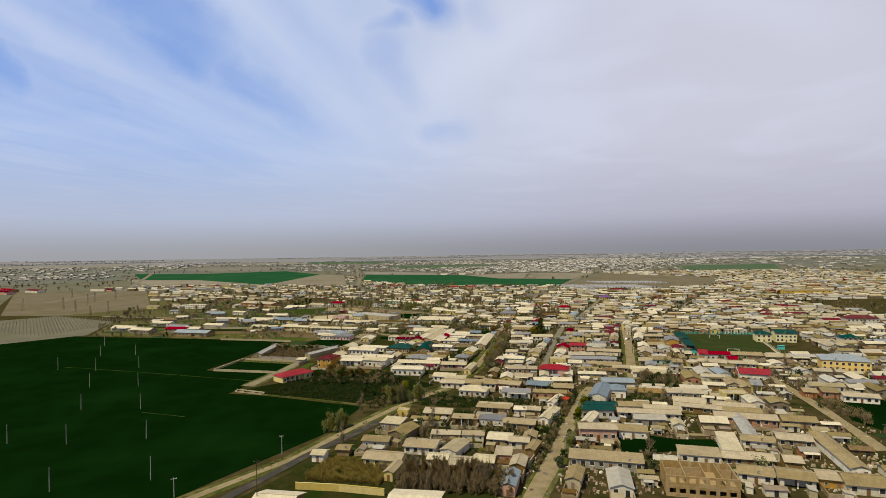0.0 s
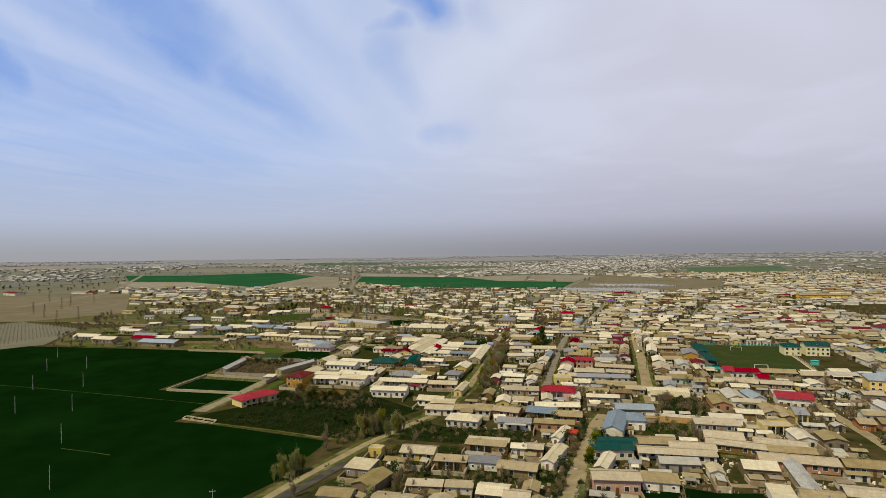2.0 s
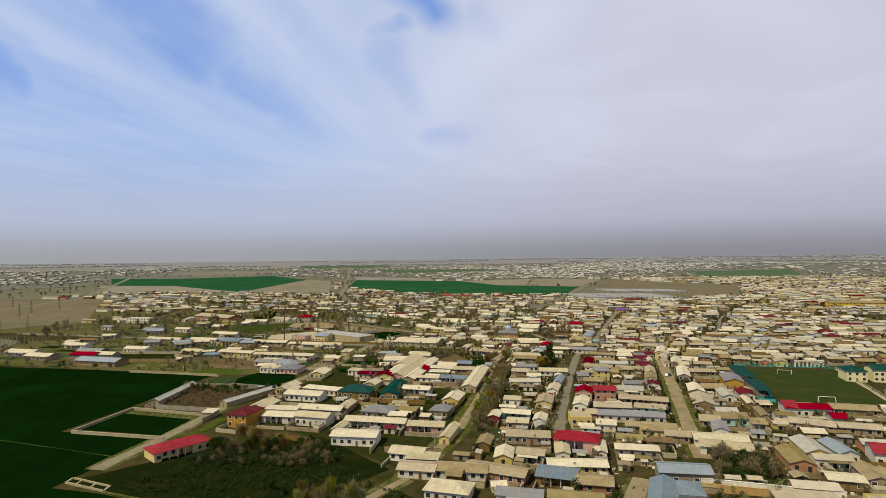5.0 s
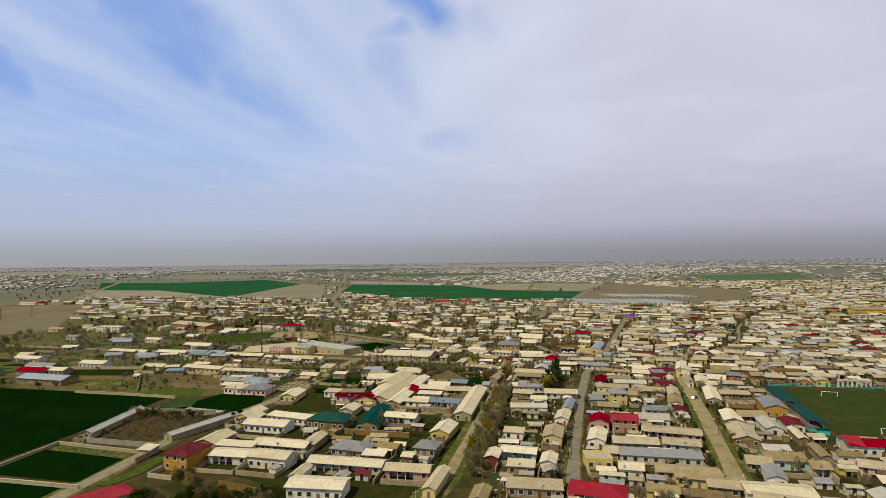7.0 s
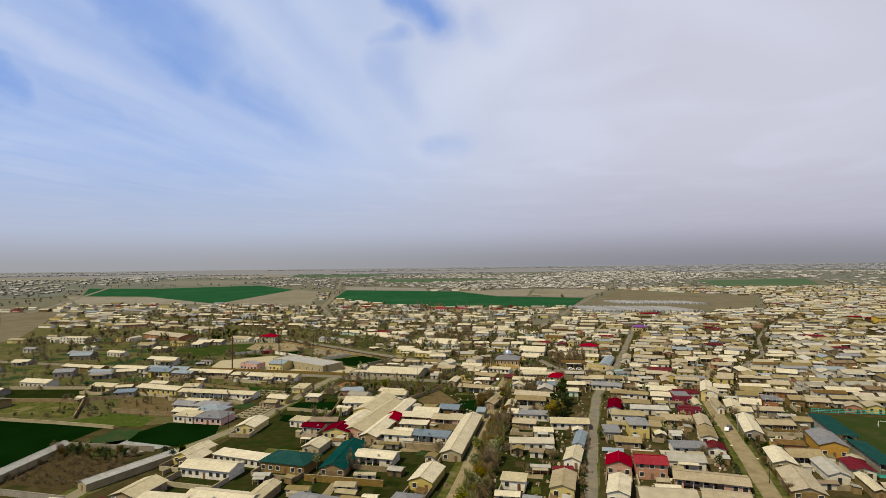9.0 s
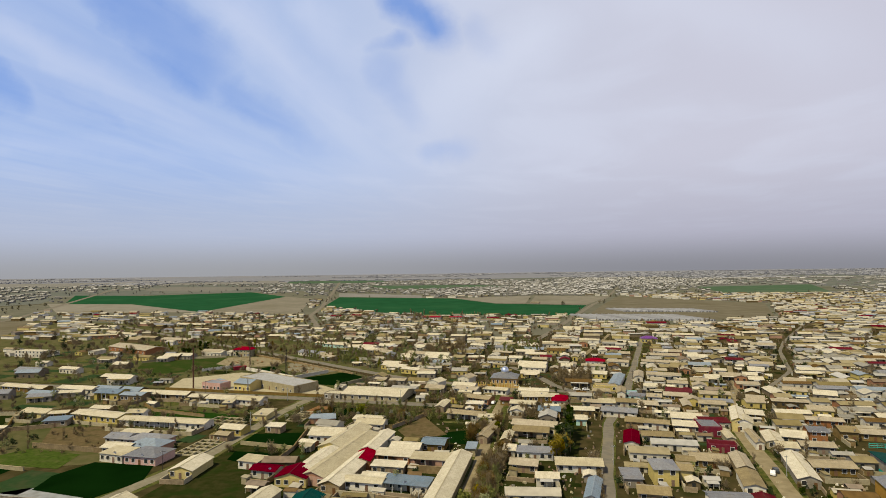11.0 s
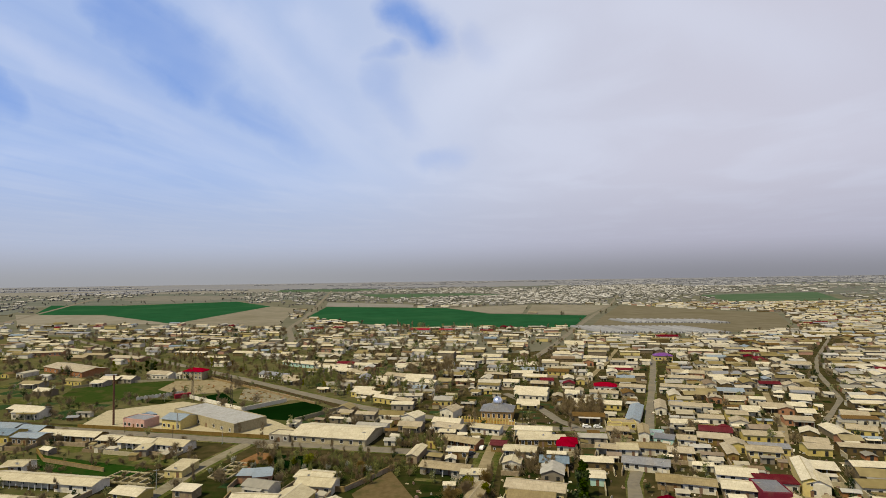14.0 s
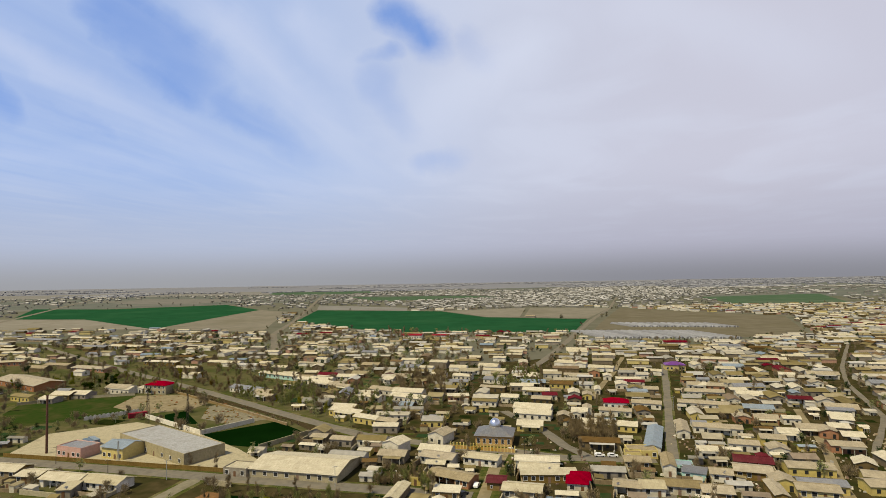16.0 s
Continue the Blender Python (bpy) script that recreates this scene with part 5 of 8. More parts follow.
def plot(x, y, w, d, yaw, h, roof, wall):
    PLOTS.append((x, y, w, d, yaw, h, roof, wall))
    take(rect(x, y, w, d, yaw, 0.4))


plot(-255.0, 388.3, 17.4, 8.0, -13, 3.0, 1, 0)
plot(-190.4, 452.3, 16.8, 9.0, -13, 3.0, 5, 0)
plot(-172.4, 445.6, 12.9, 9.0, -13, 3.0, 5, 0)
plot(24.2, 447.7, 13.4, 8.0, -19, 3.0, 1, 1)
plot(6.9, 443.1, 11.0, 8.0, -13, 3.0, 3, 0)
plot(-17.0, 465.4, 10.2, 6.0, -17, 3.0, 3, 0)
plot(-326, 402, 26, 9, -14, 3.0, 1, 1)
plot(-300, 384, 22, 9, -14, 3.0, 1, 0)
plot(-275, 404, 22, 9, -14, 3.0, 2, 0)
plot(7.2, 454.2, 8.1, 9, -31, 4.4, 1, 1)
plot(26.1, 467.7, 7.7, 10, -30, 4, 3, 1)
plot(118.0, 458.6, 6.3, 33.5, -23, 3.0, 5, 1)
plot(170.4, 400.4, 8.8, 8, -10, 3.0, 3, 2)
plot(152.3, 402.3, 14.4, 7, -15, 3.0, 2, 2)
plot(132.1, 440.1, 7.5, 6, -13, 3.0, 1, 1)
plot(194.1, 220.6, 13.7, 9.0, -11, 3.0, 3, 0)
plot(-306.0, 433.6, 22.8, 8.0, -15, 3.0, 1, 1)
plot(-209.8, 453.6, 25.2, 8.0, -13, 3.0, 1, 1)
plot(-222.2, 440.5, 17.3, 7.0, -12, 3.0, 5, 0)
plot(-206.6, 489.3, 21.1, 9.0, -15, 3.0, 1, 0)
plot(-285.7, 517.4, 21.4, 9.0, -15, 3.0, 2, 0)
plot(192.6, 383.3, 10.5, 8.0, -18, 3.0, 3, 2)
plot(68.6, 483.7, 11.8, 8.0, -13, 3.0, 1, 2)
plot(73.9, 504.9, 18.4, 8.0, -21, 3.0, 1, 1)
plot(84.1, 538.2, 10.7, 7.0, -17, 3.0, 3, 0)
plot(6.2, 565.8, 21.0, 9.0, -19, 3.0, 1, 1)
plot(-18.2, 563.4, 14.1, 8.0, -17, 3.0, 1, 0)
plot(-25.8, 527.3, 12.6, 8.0, -17, 3.0, 1, 2)
plot(-27.9, 470.0, 7.4, 6.0, -15, 3.0, 3, 0)
plot(167.9, 519.5, 24.7, 8.0, -24, 3.0, 3, 1)
plot(172.8, 489.9, 7.0, 7.0, -15, 3.0, 3, 3)
plot(182.5, 486.4, 10.3, 7.0, -17, 3.0, 3, 3)
plot(194.0, 485.1, 7.4, 6.0, -17, 3.0, 1, 1)
plot(166.8, 454.5, 9.6, 8.0, -19, 3.0, 3, 2)
plot(192.3, 469.3, 11.0, 9.0, -19, 3.0, 3, 0)
plot(205.3, 469.2, 8.1, 8.0, -18, 3.0, 1, 0)
plot(-29.0, 802.8, 25.6, 8.0, -17, 3.0, 1, 1)
plot(153.9, 740.6, 18.2, 9.0, -17, 3.0, 1, 1)
plot(231.2, 681.9, 17.6, 8.0, -18, 3.0, 1, 1)
plot(248.0, 670.4, 19.7, 8.0, -19, 3.0, 1, 3)
plot(233.6, 625.2, 12.5, 10.0, -17, 3.0, 1, 1)
plot(292.9, 663.9, 19.0, 9.0, -19, 3.0, 1, 3)
plot(285.3, 596.6, 18.8, 8.0, -21, 3.0, 3, 1)
plot(231.6, 503.9, 14.5, 9.0, -21, 3.0, 3, 0)
plot(262, 780, 22, 9, -10, 3.2, 4, 1)
plot(338, 381, 14, 10, -12, 4.0, 4, 1)
plot(-243, 410, 20, 9, -14, 3.2, 1, 1)
plot(-209.1, 441.8, 15.8, 6, 12, 3, 1, 0)
plot(-218.3, 433.0, 12.6, 7, 12, 3, 2, 0)
plot(-247.1, 439.8, 11.5, 9, 12, 3.6, 2, 0)
plot(-309.3, 485.4, 12.6, 7, -3, 3, 1, 0)
plot(-198.5, 479.7, 15.6, 9, -4, 3.8, 1, 1)
plot(-277.7, 504.9, 15.1, 8, 6, 3.8, 5, 0)
plot(-347.3, 546.2, 10.5, 7, -4, 3, 2, 1)
plot(-401.0, 791.0, 22.6, 8, -6, 3.2, 1, 1)
plot(-66.0, 613.0, 15.5, 7, -32, 3, 1, 1)
plot(-51.9, 600.1, 16.9, 7, -32, 3, 1, 1)
plot(-38.0, 587.9, 17.1, 7, -32, 3, 3, 2)
plot(-23.1, 516.6, 20.6, 7, -32, 3.2, 1, 2)
plot(-10.4, 501.9, 14.2, 7, -32, 3.2, 1, 2)
plot(0.0, 495.9, 12.7, 7, -28, 3, 3, 0)
plot(-9.9, 572.3, 15.8, 8, -30, 3.2, 3, 1)
plot(8.2, 548.4, 23.8, 8, -32, 3.2, 1, 1)
plot(-15.5, 554.0, 17.6, 7, -32, 3, 1, 1)
plot(-97.8, 584.1, 27.6, 8, -32, 3, 2, 1)
plot(-79.6, 560.9, 12.8, 6, -32, 3, 3, 0)
plot(-180.7, 590.0, 15.1, 9, -19, 3.4, 1, 1)
plot(-204.8, 579.1, 13.8, 7, -5, 3, 1, 3)
plot(105.4, 482.2, 25.9, 8, -21, 3.0, 1, 2)
plot(76.5, 521.0, 19.9, 7, -20, 3.0, 1, 1)
plot(75.3, 515.9, 19.8, 7, -24, 3.0, 1, 1)
plot(85.3, 562.6, 16.0, 7, -16, 3.0, 1, 1)
plot(63.8, 600.4, 14.6, 7, -27, 3.0, 2, 1)
plot(60.1, 573.6, 15.9, 6, -22, 3.0, 3, 0)
plot(116.7, 507.5, 15.9, 7, -20, 3.0, 3, 1)
plot(138.4, 522.3, 14.9, 7, -23, 3.0, 3, 1)
plot(98.3, 507.8, 7.8, 7, -20, 3.0, 1, 1)
plot(130.3, 662.9, 25.0, 7, -28, 3.0, 1, 1)
plot(151.2, 725.3, 18.1, 7, -25, 3.0, 1, 1)
plot(148.3, 641.3, 18.3, 7, -28, 3.0, 1, 1)
plot(179.7, 620.5, 11.5, 7, -28, 3.0, 1, 1)
plot(65.1, 658.0, 15.8, 8, -25, 3.0, 1, 1)
plot(42.7, 615.9, 13.2, 7, -27, 3.0, 1, 1)
plot(209.5, 334.7, 6.9, 9, -20, 3.0, 3, 2)
plot(200.0, 334.8, 6.4, 8, -28, 3.0, 3, 3)
plot(158.9, 418.7, 15.2, 8, -15, 3.0, 3, 2)
plot(175.6, 408.3, 8.4, 8, -25, 3.0, 3, 2)
plot(216.4, 414.5, 10.4, 9, -28, 3.0, 1, 0)
plot(206.4, 424.5, 11.1, 8, -28, 3.0, 3, 2)
plot(221.6, 449.5, 11.2, 9, -27, 3.0, 3, 1)
plot(190.6, 507.2, 14.0, 8, -17, 3.0, 5, 0)
plot(215.4, 562.5, 18.0, 9, -5, 3.0, 2, 1)
plot(216.7, 482.6, 8.9, 8, -25, 3.0, 1, 0)
plot(189.7, 442.9, 12.0, 8, -16, 3.0, 3, 3)
plot(150.8, 447.6, 11.0, 7, -20, 3.0, 3, 1)
plot(178.2, 462.5, 8.1, 8, -15, 3.0, 1, 1)
plot(160.6, 440.3, 7.3, 8, -18, 3.0, 3, 1)
plot(152.4, 472.9, 20.2, 8, -20, 3.0, 3, 1)
plot(136.6, 473.6, 5.3, 20.0, -19, 3.0, 3, 1)
plot(141.4, 405.8, 7.3, 8, -18, 3.0, 3, 2)
plot(181.2, 421.2, 6.7, 8, -28, 3.0, 1, 0)
plot(196.5, 463.1, 7.2, 8, -22, 3.0, 3, 3)
plot(201.4, 455.2, 8.0, 7, -17, 3.0, 1, 0)
plot(261.5, 597.2, 9.4, 7, -28, 3.0, 1, 1)
plot(219.9, 488.5, 9.5, 8, -28, 3.0, 1, 0)
plot(227.9, 499.3, 11.3, 6, -20, 3.0, 2, 1)
plot(181.4, 548.8, 22.7, 7, -17, 3.0, 3, 1)
plot(188.0, 569.1, 9.2, 7, -22, 3.0, 1, 1)
plot(-345.4, 832.5, 34.0, 9.0, -17, 3.0, 2, 0)
plot(-307.5, 689.6, 22.7, 9.0, -15, 3.0, 3, 0)
plot(-299.1, 704.7, 25.7, 9.0, -17, 3.0, 3, 0)
plot(-211.4, 576.8, 14.4, 8.0, -14, 3.0, 1, 0)
plot(-201.0, 578.0, 13.1, 9.0, -14, 3.0, 1, 0)
plot(-212.6, 565.5, 9.8, 8.0, -14, 3.0, 1, 0)
plot(-184.4, 591.9, 17.2, 9.0, -16, 4.0, 3, 1)
plot(-171.2, 592.5, 7.7, 8.0, -14, 3.0, 1, 1)
plot(-176.7, 675.7, 21.4, 8.0, -17, 3.0, 1, 0)
plot(-160.8, 644.3, 16.0, 8.0, -15, 3.0, 1, 1)
plot(-223.3, 796.4, 14.0, 8.0, -15, 3.0, 1, 1)
plot(-216.1, 808.9, 16.1, 8.0, -15, 3.0, 1, 1)
plot(-163.3, 703.6, 15.9, 8.0, -15, 3.0, 1, 0)
plot(-177.3, 792.2, 18.8, 8.0, -15, 3.0, 1, 0)
plot(-149.0, 697.3, 16.6, 8.0, -15, 3.0, 1, 1)
plot(-83.6, 571.9, 11.2, 8.0, -15, 3.0, 3, 0)
plot(-84.6, 638.5, 11.5, 8.0, -15, 3.0, 1, 0)
plot(-70.7, 624.3, 13.5, 8.0, -15, 3.0, 3, 1)
plot(-56.0, 612.0, 17.0, 8.0, -16, 3.0, 1, 1)
plot(-42.0, 595.3, 10.9, 8.0, -15, 3.0, 3, 2)
plot(-106.9, 738.8, 21.5, 8.0, -17, 3.0, 1, 0)
plot(-92.1, 746.7, 13.3, 9.0, -15, 3.0, 1, 0)
plot(-75.1, 708.9, 9.8, 8.0, -14, 3.0, 1, 1)
plot(-100.7, 669.8, 12.7, 8.0, -14, 3.0, 1, 0)
plot(-134.1, 765.4, 14.2, 8.0, -15, 3.0, 1, 1)
plot(-58.7, 751.4, 19.5, 8.0, -16, 3.0, 1, 0)
plot(-57.1, 786.3, 15.6, 8.0, -15, 3.0, 2, 1)
plot(-38.5, 750.6, 14.8, 8.0, -15, 3.0, 2, 1)
plot(-28.5, 673.2, 14.4, 9.0, -16, 3.0, 3, 0)
plot(-22.2, 766.5, 10.4, 8.0, -14, 3.0, 1, 1)
plot(-7.3, 777.1, 12.1, 8.0, -15, 3.0, 1, 1)
plot(6.1, 744.6, 12.4, 8.0, -15, 3.0, 1, 1)
plot(3.6, 694.3, 17.7, 8.0, -17, 3.0, 1, 1)
plot(3.7, 661.1, 15.2, 9.0, -16, 3.0, 2, 1)
plot(16.6, 655.1, 10.5, 8.0, -15, 3.0, 1, 1)
plot(-8.8, 609.7, 7.3, 7.0, -14, 3.0, 1, 1)
plot(26.3, 668.7, 14.0, 10.0, -16, 5.0, 1, 0)
plot(25.9, 624.3, 10.9, 8.0, -15, 3.0, 1, 1)
plot(41.1, 652.3, 13.2, 8.0, -16, 3.0, 1, 1)
plot(56.3, 704.0, 12.0, 8.0, -15, 3.0, 1, 0)
plot(49.4, 767.0, 19.3, 8.0, -17, 3.0, 1, 1)
plot(76.7, 752.8, 15.6, 8.0, -16, 3.0, 3, 0)
plot(64.5, 655.0, 14.3, 8.0, -16, 3.0, 1, 1)
plot(64.5, 607.4, 12.4, 9.0, -16, 3.0, 3, 0)
plot(77.8, 697.5, 10.5, 7.0, -15, 3.0, 1, 1)
plot(96.4, 731.1, 12.0, 9.0, -15, 3.0, 1, 0)
plot(83.5, 563.2, 11.8, 8.0, -16, 3.0, 1, 1)
plot(144.4, 803.4, 13.7, 8.0, -15, 3.0, 1, 0)
plot(127.3, 670.2, 11.9, 8.0, -16, 3.0, 1, 1)
plot(136.1, 659.6, 6.7, 9.0, -15, 3.0, 1, 1)
plot(144.0, 640.1, 11.3, 7.0, -16, 3.0, 1, 1)
plot(142.1, 606.3, 5.2, 10.0, -15, 3.0, 1, 1)
plot(123.0, 563.2, 3.2, 12.0, -14, 3.0, 1, 1)
plot(102.5, 535.9, 7.0, 7.0, -15, 3.0, 4, 0)
plot(112.6, 547.5, 5.2, 8.0, -14, 3.0, 3, 2)
plot(95.7, 504.9, 4.6, 8.0, -15, 3.0, 1, 1)
plot(103.8, 514.5, 4.4, 9.0, -14, 3.0, 3, 1)
plot(88.1, 499.8, 6.1, 8.0, -15, 3.0, 3, 0)
plot(91.7, 475.2, 5.5, 9.0, -15, 3.0, 3, 2)
plot(270.7, 633.9, 7.2, 8.0, -15, 3.0, 4, 0)
plot(197.2, 565.4, 9.2, 8.0, -17, 3.0, 3, 3)
plot(186.8, 569.5, 9.9, 7.0, -17, 3.0, 3, 1)
plot(262.3, 569.0, 6.9, 8.0, -17, 3.0, 3, 1)
plot(261.4, 552.9, 2.4, 9.0, -15, 3.0, 1, 1)
plot(231.5, 541.4, 4.4, 8.0, -15, 3.0, 5, 0)
plot(234.0, 520.0, 7.7, 8.0, -17, 3.0, 3, 1)


# ---- the rest of the town, too many to count ----
def filled(rows, spacing, yaw, reach, dense, seed, wmin=9, wmax=19, dmin=5.5, dmax=8.5, gaps=(0.8, 4.0)):
    """Rows of house plots over a stretch of the plan, wherever it is free."""
    rng = random.Random(seed)
    x0, x1, y0, y1 = reach
    c, s = math.cos(radians(yaw)), math.sin(radians(yaw))
    out = []
    span = max(x1 - x0, y1 - y0) * 0.9
    mx, my = (x0 + x1) / 2, (y0 + y1) / 2
    v = -span
    while v < span:
        u = -span + rng.uniform(0, 15)
        while u < span:
            w, d = rng.uniform(wmin, wmax), rng.uniform(dmin, dmax)
            turn = yaw
            if wmin > 5 and rng.random() < 0.30:
                w, d = rng.uniform(6, 8), rng.uniform(10, 17)
            uu, vv = u + w / 2, v + rng.uniform(-2.2, 2.2)
            x, y = mx + c * uu - s * vv, my + s * uu + c * vv
            if x0 < x < x1 and y0 < y < y1 and rng.random() < dense(x, y):
                turn = yaw + rng.gauss(0, 2.5 if x > 10 + 0.17 * y else 6.0)
                r = rect(x, y, w, d, turn, 0.35)
                if free(r):
                    take(r)
                    out.append((x, y, w, d, turn, rng.uniform(2.7, 3.4) if wmin > 5 else rng.uniform(1.9, 2.5)))
            u += w + rng.uniform(*gaps)
        v += spacing
    return out


def town(x, y):
    if x < -60 and y < 440:
        return 0.05 if y > 335 else 0.0
    if x < -55 and y < 700:
        return 0.07 if y < 590 or x < -230 else 0.42
    lane = -90 + (y - 20) * 0.5 if y < 205 else 0
    if y < 205 and x < lane + 12:
        return 0.0
    if x < 14 + 0.1 * y and 58 < y < 128:
        return 0.16
    return 0.9 if x > 10 + 0.17 * y else (0.62 if y < 430 else 0.5)


def far_town(x, y):
    if y < 1400:
        return 0.8 if x > 330 + max(0, y - 1000) * 0.2 else (0.25 if x < -300 else 0.55)
    n = noise.noise(Vector((x * 0.0016, y * 0.0011, 3.0)))
    return max(0.0, min(0.75, 0.38 + n * 1.2 + (0.2 if x > 0 else (-0.05 if x > -350 else -0.34))))


for spot in ([(-66, 46), (-42, 42), (-36, 56), (-60, 64)], [(-36, 28), (4, 24), (6, 44), (-34, 50)], [(2, 205), (14, 210), (38, 335), (24, 330)], [(24, 340), (38, 340), (44, 392), (34, 392)],
             [(-60, 385), (-5, 372), (20, 385), (0, 402), (-50, 415)], [(50, 320), (64, 322), (75, 364), (62, 364)], [(82, 462), (102, 458), (108, 480), (88, 484)], [(-250, 610), (-110, 570), (-60, 520), (-90, 640), (-240, 720)], [(168, 140), (150, 85), (142, 110), (158, 145)], [(82, 166), (104, 162), (106, 180), (84, 182)]):
    take(spot)
take([(-60, 14), (-38, 12), (-36, 42), (-58, 44)])
near_fill = filled(0, 11.5, -12, (-330, 420, 25, 640), town, 11, 7, 17)
shed_fill = filled(0, 7.0, -12, (-200, 330, 25, 560), lambda x, y: town(x, y) * 0.8, 15, 3.5, 8.0, 2.5, 4.5)
mid_fill = filled(0, 14.0, -10, (-700, 760, 600, 960), lambda x, y: town(x, y) * 0.95, 12)
mid_fill += filled(0, 16.0, -10, (-700, 1000, 950, 1420), far_town, 13, gaps=(2, 9))
far_fill = filled(0, 19.0, -8, (-1290, 1090, 1400, 2990), far_town, 14, 7, 15, gaps=(3, 12))


frng, horizon_fill = random.Random(61), []
while len(horizon_fill) < 3200:
    x, y = frng.uniform(-3800, 3800), 2500 + 2300 * frng.random() ** 1.4
    if abs(x) < y * 0.85 and noise.noise(Vector((x * 0.0012, y * 0.0016, 8.0))) > (-0.2 if x > 0 else 0.12) and not (y < 3000 and -1300 < x < 1100):
        horizon_fill.append((x, y, frng.uniform(12, 30), frng.uniform(7, 12), frng.uniform(-20, 5), frng.uniform(3, 4.5)))
for _ in range(900):
    x, y = frng.choice((-1, 1)) * frng.uniform(1100, 2600), frng.uniform(1450, 2600)
    if abs(x) < y * 0.85 + 100:
        horizon_fill.append((x, y, frng.uniform(10, 24), frng.uniform(7, 10), frng.uniform(-20, 5), frng.uniform(3, 4.5)))


def merged_houses(name, plots, label, windows, seed, hazy=None):
    rng = random.Random(seed)
    walls, roofs, holes = Build(), Build(), Build()

    def put(b, part_b, m, slot=0):
        b.add([tuple(m @ Vector(v)) for v in part_b.v], part_b.f, slot)

    for x, y, w, d, yaw, h, *own in plots:
        m = pose(x, y, 0, 0, 0, yaw)
        hw, hd, o = w / 2, d / 2, 0.4
        along = w > d
        rise = min(w, d) * rng.uniform(0.12, 0.2)
        p = Build()
        if along:
            p.add([(-hw, -hd, 0), (hw, -hd, 0), (hw, hd, 0), (-hw, hd, 0), (-hw, -hd, h), (hw, -hd, h), (hw, hd, h), (-hw, hd, h), (-hw, 0, h + rise), (hw, 0, h + rise)],
                  [(0, 1, 5, 4), (1, 2, 6, 9, 5), (2, 3, 7, 6), (3, 0, 4, 8, 7)])
            q = Build()
            gable(q, w, d, h, rise, o, True) if windows else q.add([(-hw - o, -hd - o, h), (hw + o, -hd - o, h), (hw + o, 0, h + rise), (-hw - o, 0, h + rise), (hw + o, hd + o, h), (-hw - o, hd + o, h)], [(0, 1, 2, 3), (3, 2, 4, 5)])
        else:
            p.add([(-hw, -hd, 0), (hw, -hd, 0), (hw, hd, 0), (-hw, hd, 0), (-hw, -hd, h), (hw, -hd, h), (hw, hd, h), (-hw, hd, h), (0, -hd, h + rise), (0, hd, h + rise)],
                  [(0, 1, 5, 8, 4), (1, 2, 6, 5), (2, 3, 7, 9, 6), (3, 0, 4, 7)])
            q = Build()
            gable(q, w, d, h, rise, o, False) if windows else q.add([(-hw - o, -hd - o, h), (-hw - o, hd + o, h), (0, hd + o, h + rise), (0, -hd - o, h + rise), (hw + o, hd + o, h), (hw + o, -hd - o, h)], [(0, 3, 2, 1), (3, 5, 4, 2)])
        put(walls, p, m, own[1] if own else rng.choice((0,) * 6 + (1,) * 6 + (2, 3)) if not hazy else 0)
        put(roofs, q, m, own[0] if own else rng.choice((0,) * 8 + (1,) * 4 + (2, 3, 6, 6, 7, 7, 7, 7)) if not hazy and rng.random() < 0.85 else (0 if hazy or rng.random() < 0.75 else rng.choice((4, 5))))
        if windows:
            g = Build()
            n = max(1, int(w / 3.2))
            for i in range(n):
                cx = -hw + w * (i + 0.5) / n
                z0, z1 = (0.1, 2.1) if i == n // 2 else (0.9, 2.2)
                g.box(cx - 0.6, -hd - 0.05, z0, cx + 0.6, -hd + 0.02, z1)
            put(holes, g, m)
            if along and rng.random() < 0.4:
                a0, a1, deep_ = -hw + w * rng.uniform(0.02, 0.3), hw - w * rng.uniform(0.02, 0.3), rng.uniform(1.4, 2.2)
                g = Build().sheet([[(a0, -hd - deep_ - 0.3, h - 0.45), (a1, -hd - deep_ - 0.3, h - 0.45), (a1, -hd - o * 0.4, h - 0.12), (a0, -hd - o * 0.4, h - 0.12)]], 0.08)
                put(roofs, g, m, rng.choice((0, 1, 7)))
                g = Build()
                for i in range(3):
                    px_ = a0 + 0.2 + (a1 - a0 - 0.4) * i / 2
                    g.box(px_ - 0.07, -hd - deep_ - 0.07, -0.05, px_ + 0.07, -hd - deep_ + 0.07, h - 0.5)
                put(walls, g, m, 1)
    tagged(new(name, walls.mesh(name, [hazy[0]] if hazy else [FAR_WALL, WHITE, YELLOW, BRICK])), label, "houses", kind="stuff")
    tagged(new(name + "_roofs", roofs.mesh(name + "_roofs", [hazy[1]] if hazy else [FAR_ROOF, PALE, SLATE, TAN, MAROON, BLUE, BROWN_ROOF, GREY_ROOF])), "weathered tan and pale sheet roofs of town houses", "roofs", kind="stuff")
    if windows:
        tagged(new(name + "_windows", holes.mesh(name + "_windows", [PANE])), "dark windows and doors of town houses", "windows", kind="stuff")


merged_houses("town_houses", near_fill + [q for q in PLOTS if q[1] < 620], "plastered one storey town houses in dense rows", True, 5)
merged_houses("yard_sheds", shed_fill, "small plastered sheds and stores in yards", True, 8)
merged_houses("mid_houses", mid_fill + [q for q in PLOTS if q[1] >= 620], "plastered one storey houses across the town", False, 6)
# haze on these rows comes only from their tinted wall and roof colours
merged_houses("far_houses", far_fill, "far small haze-tinted houses near the horizon", False, 7, (DIST_WALL, DIST_ROOF))

merged_houses("far_side_houses", [q for q in horizon_fill if q[1] < 2600], "far small haze-tinted houses beyond the fields", False, 10, (DIST_WALL, DIST_ROOF))
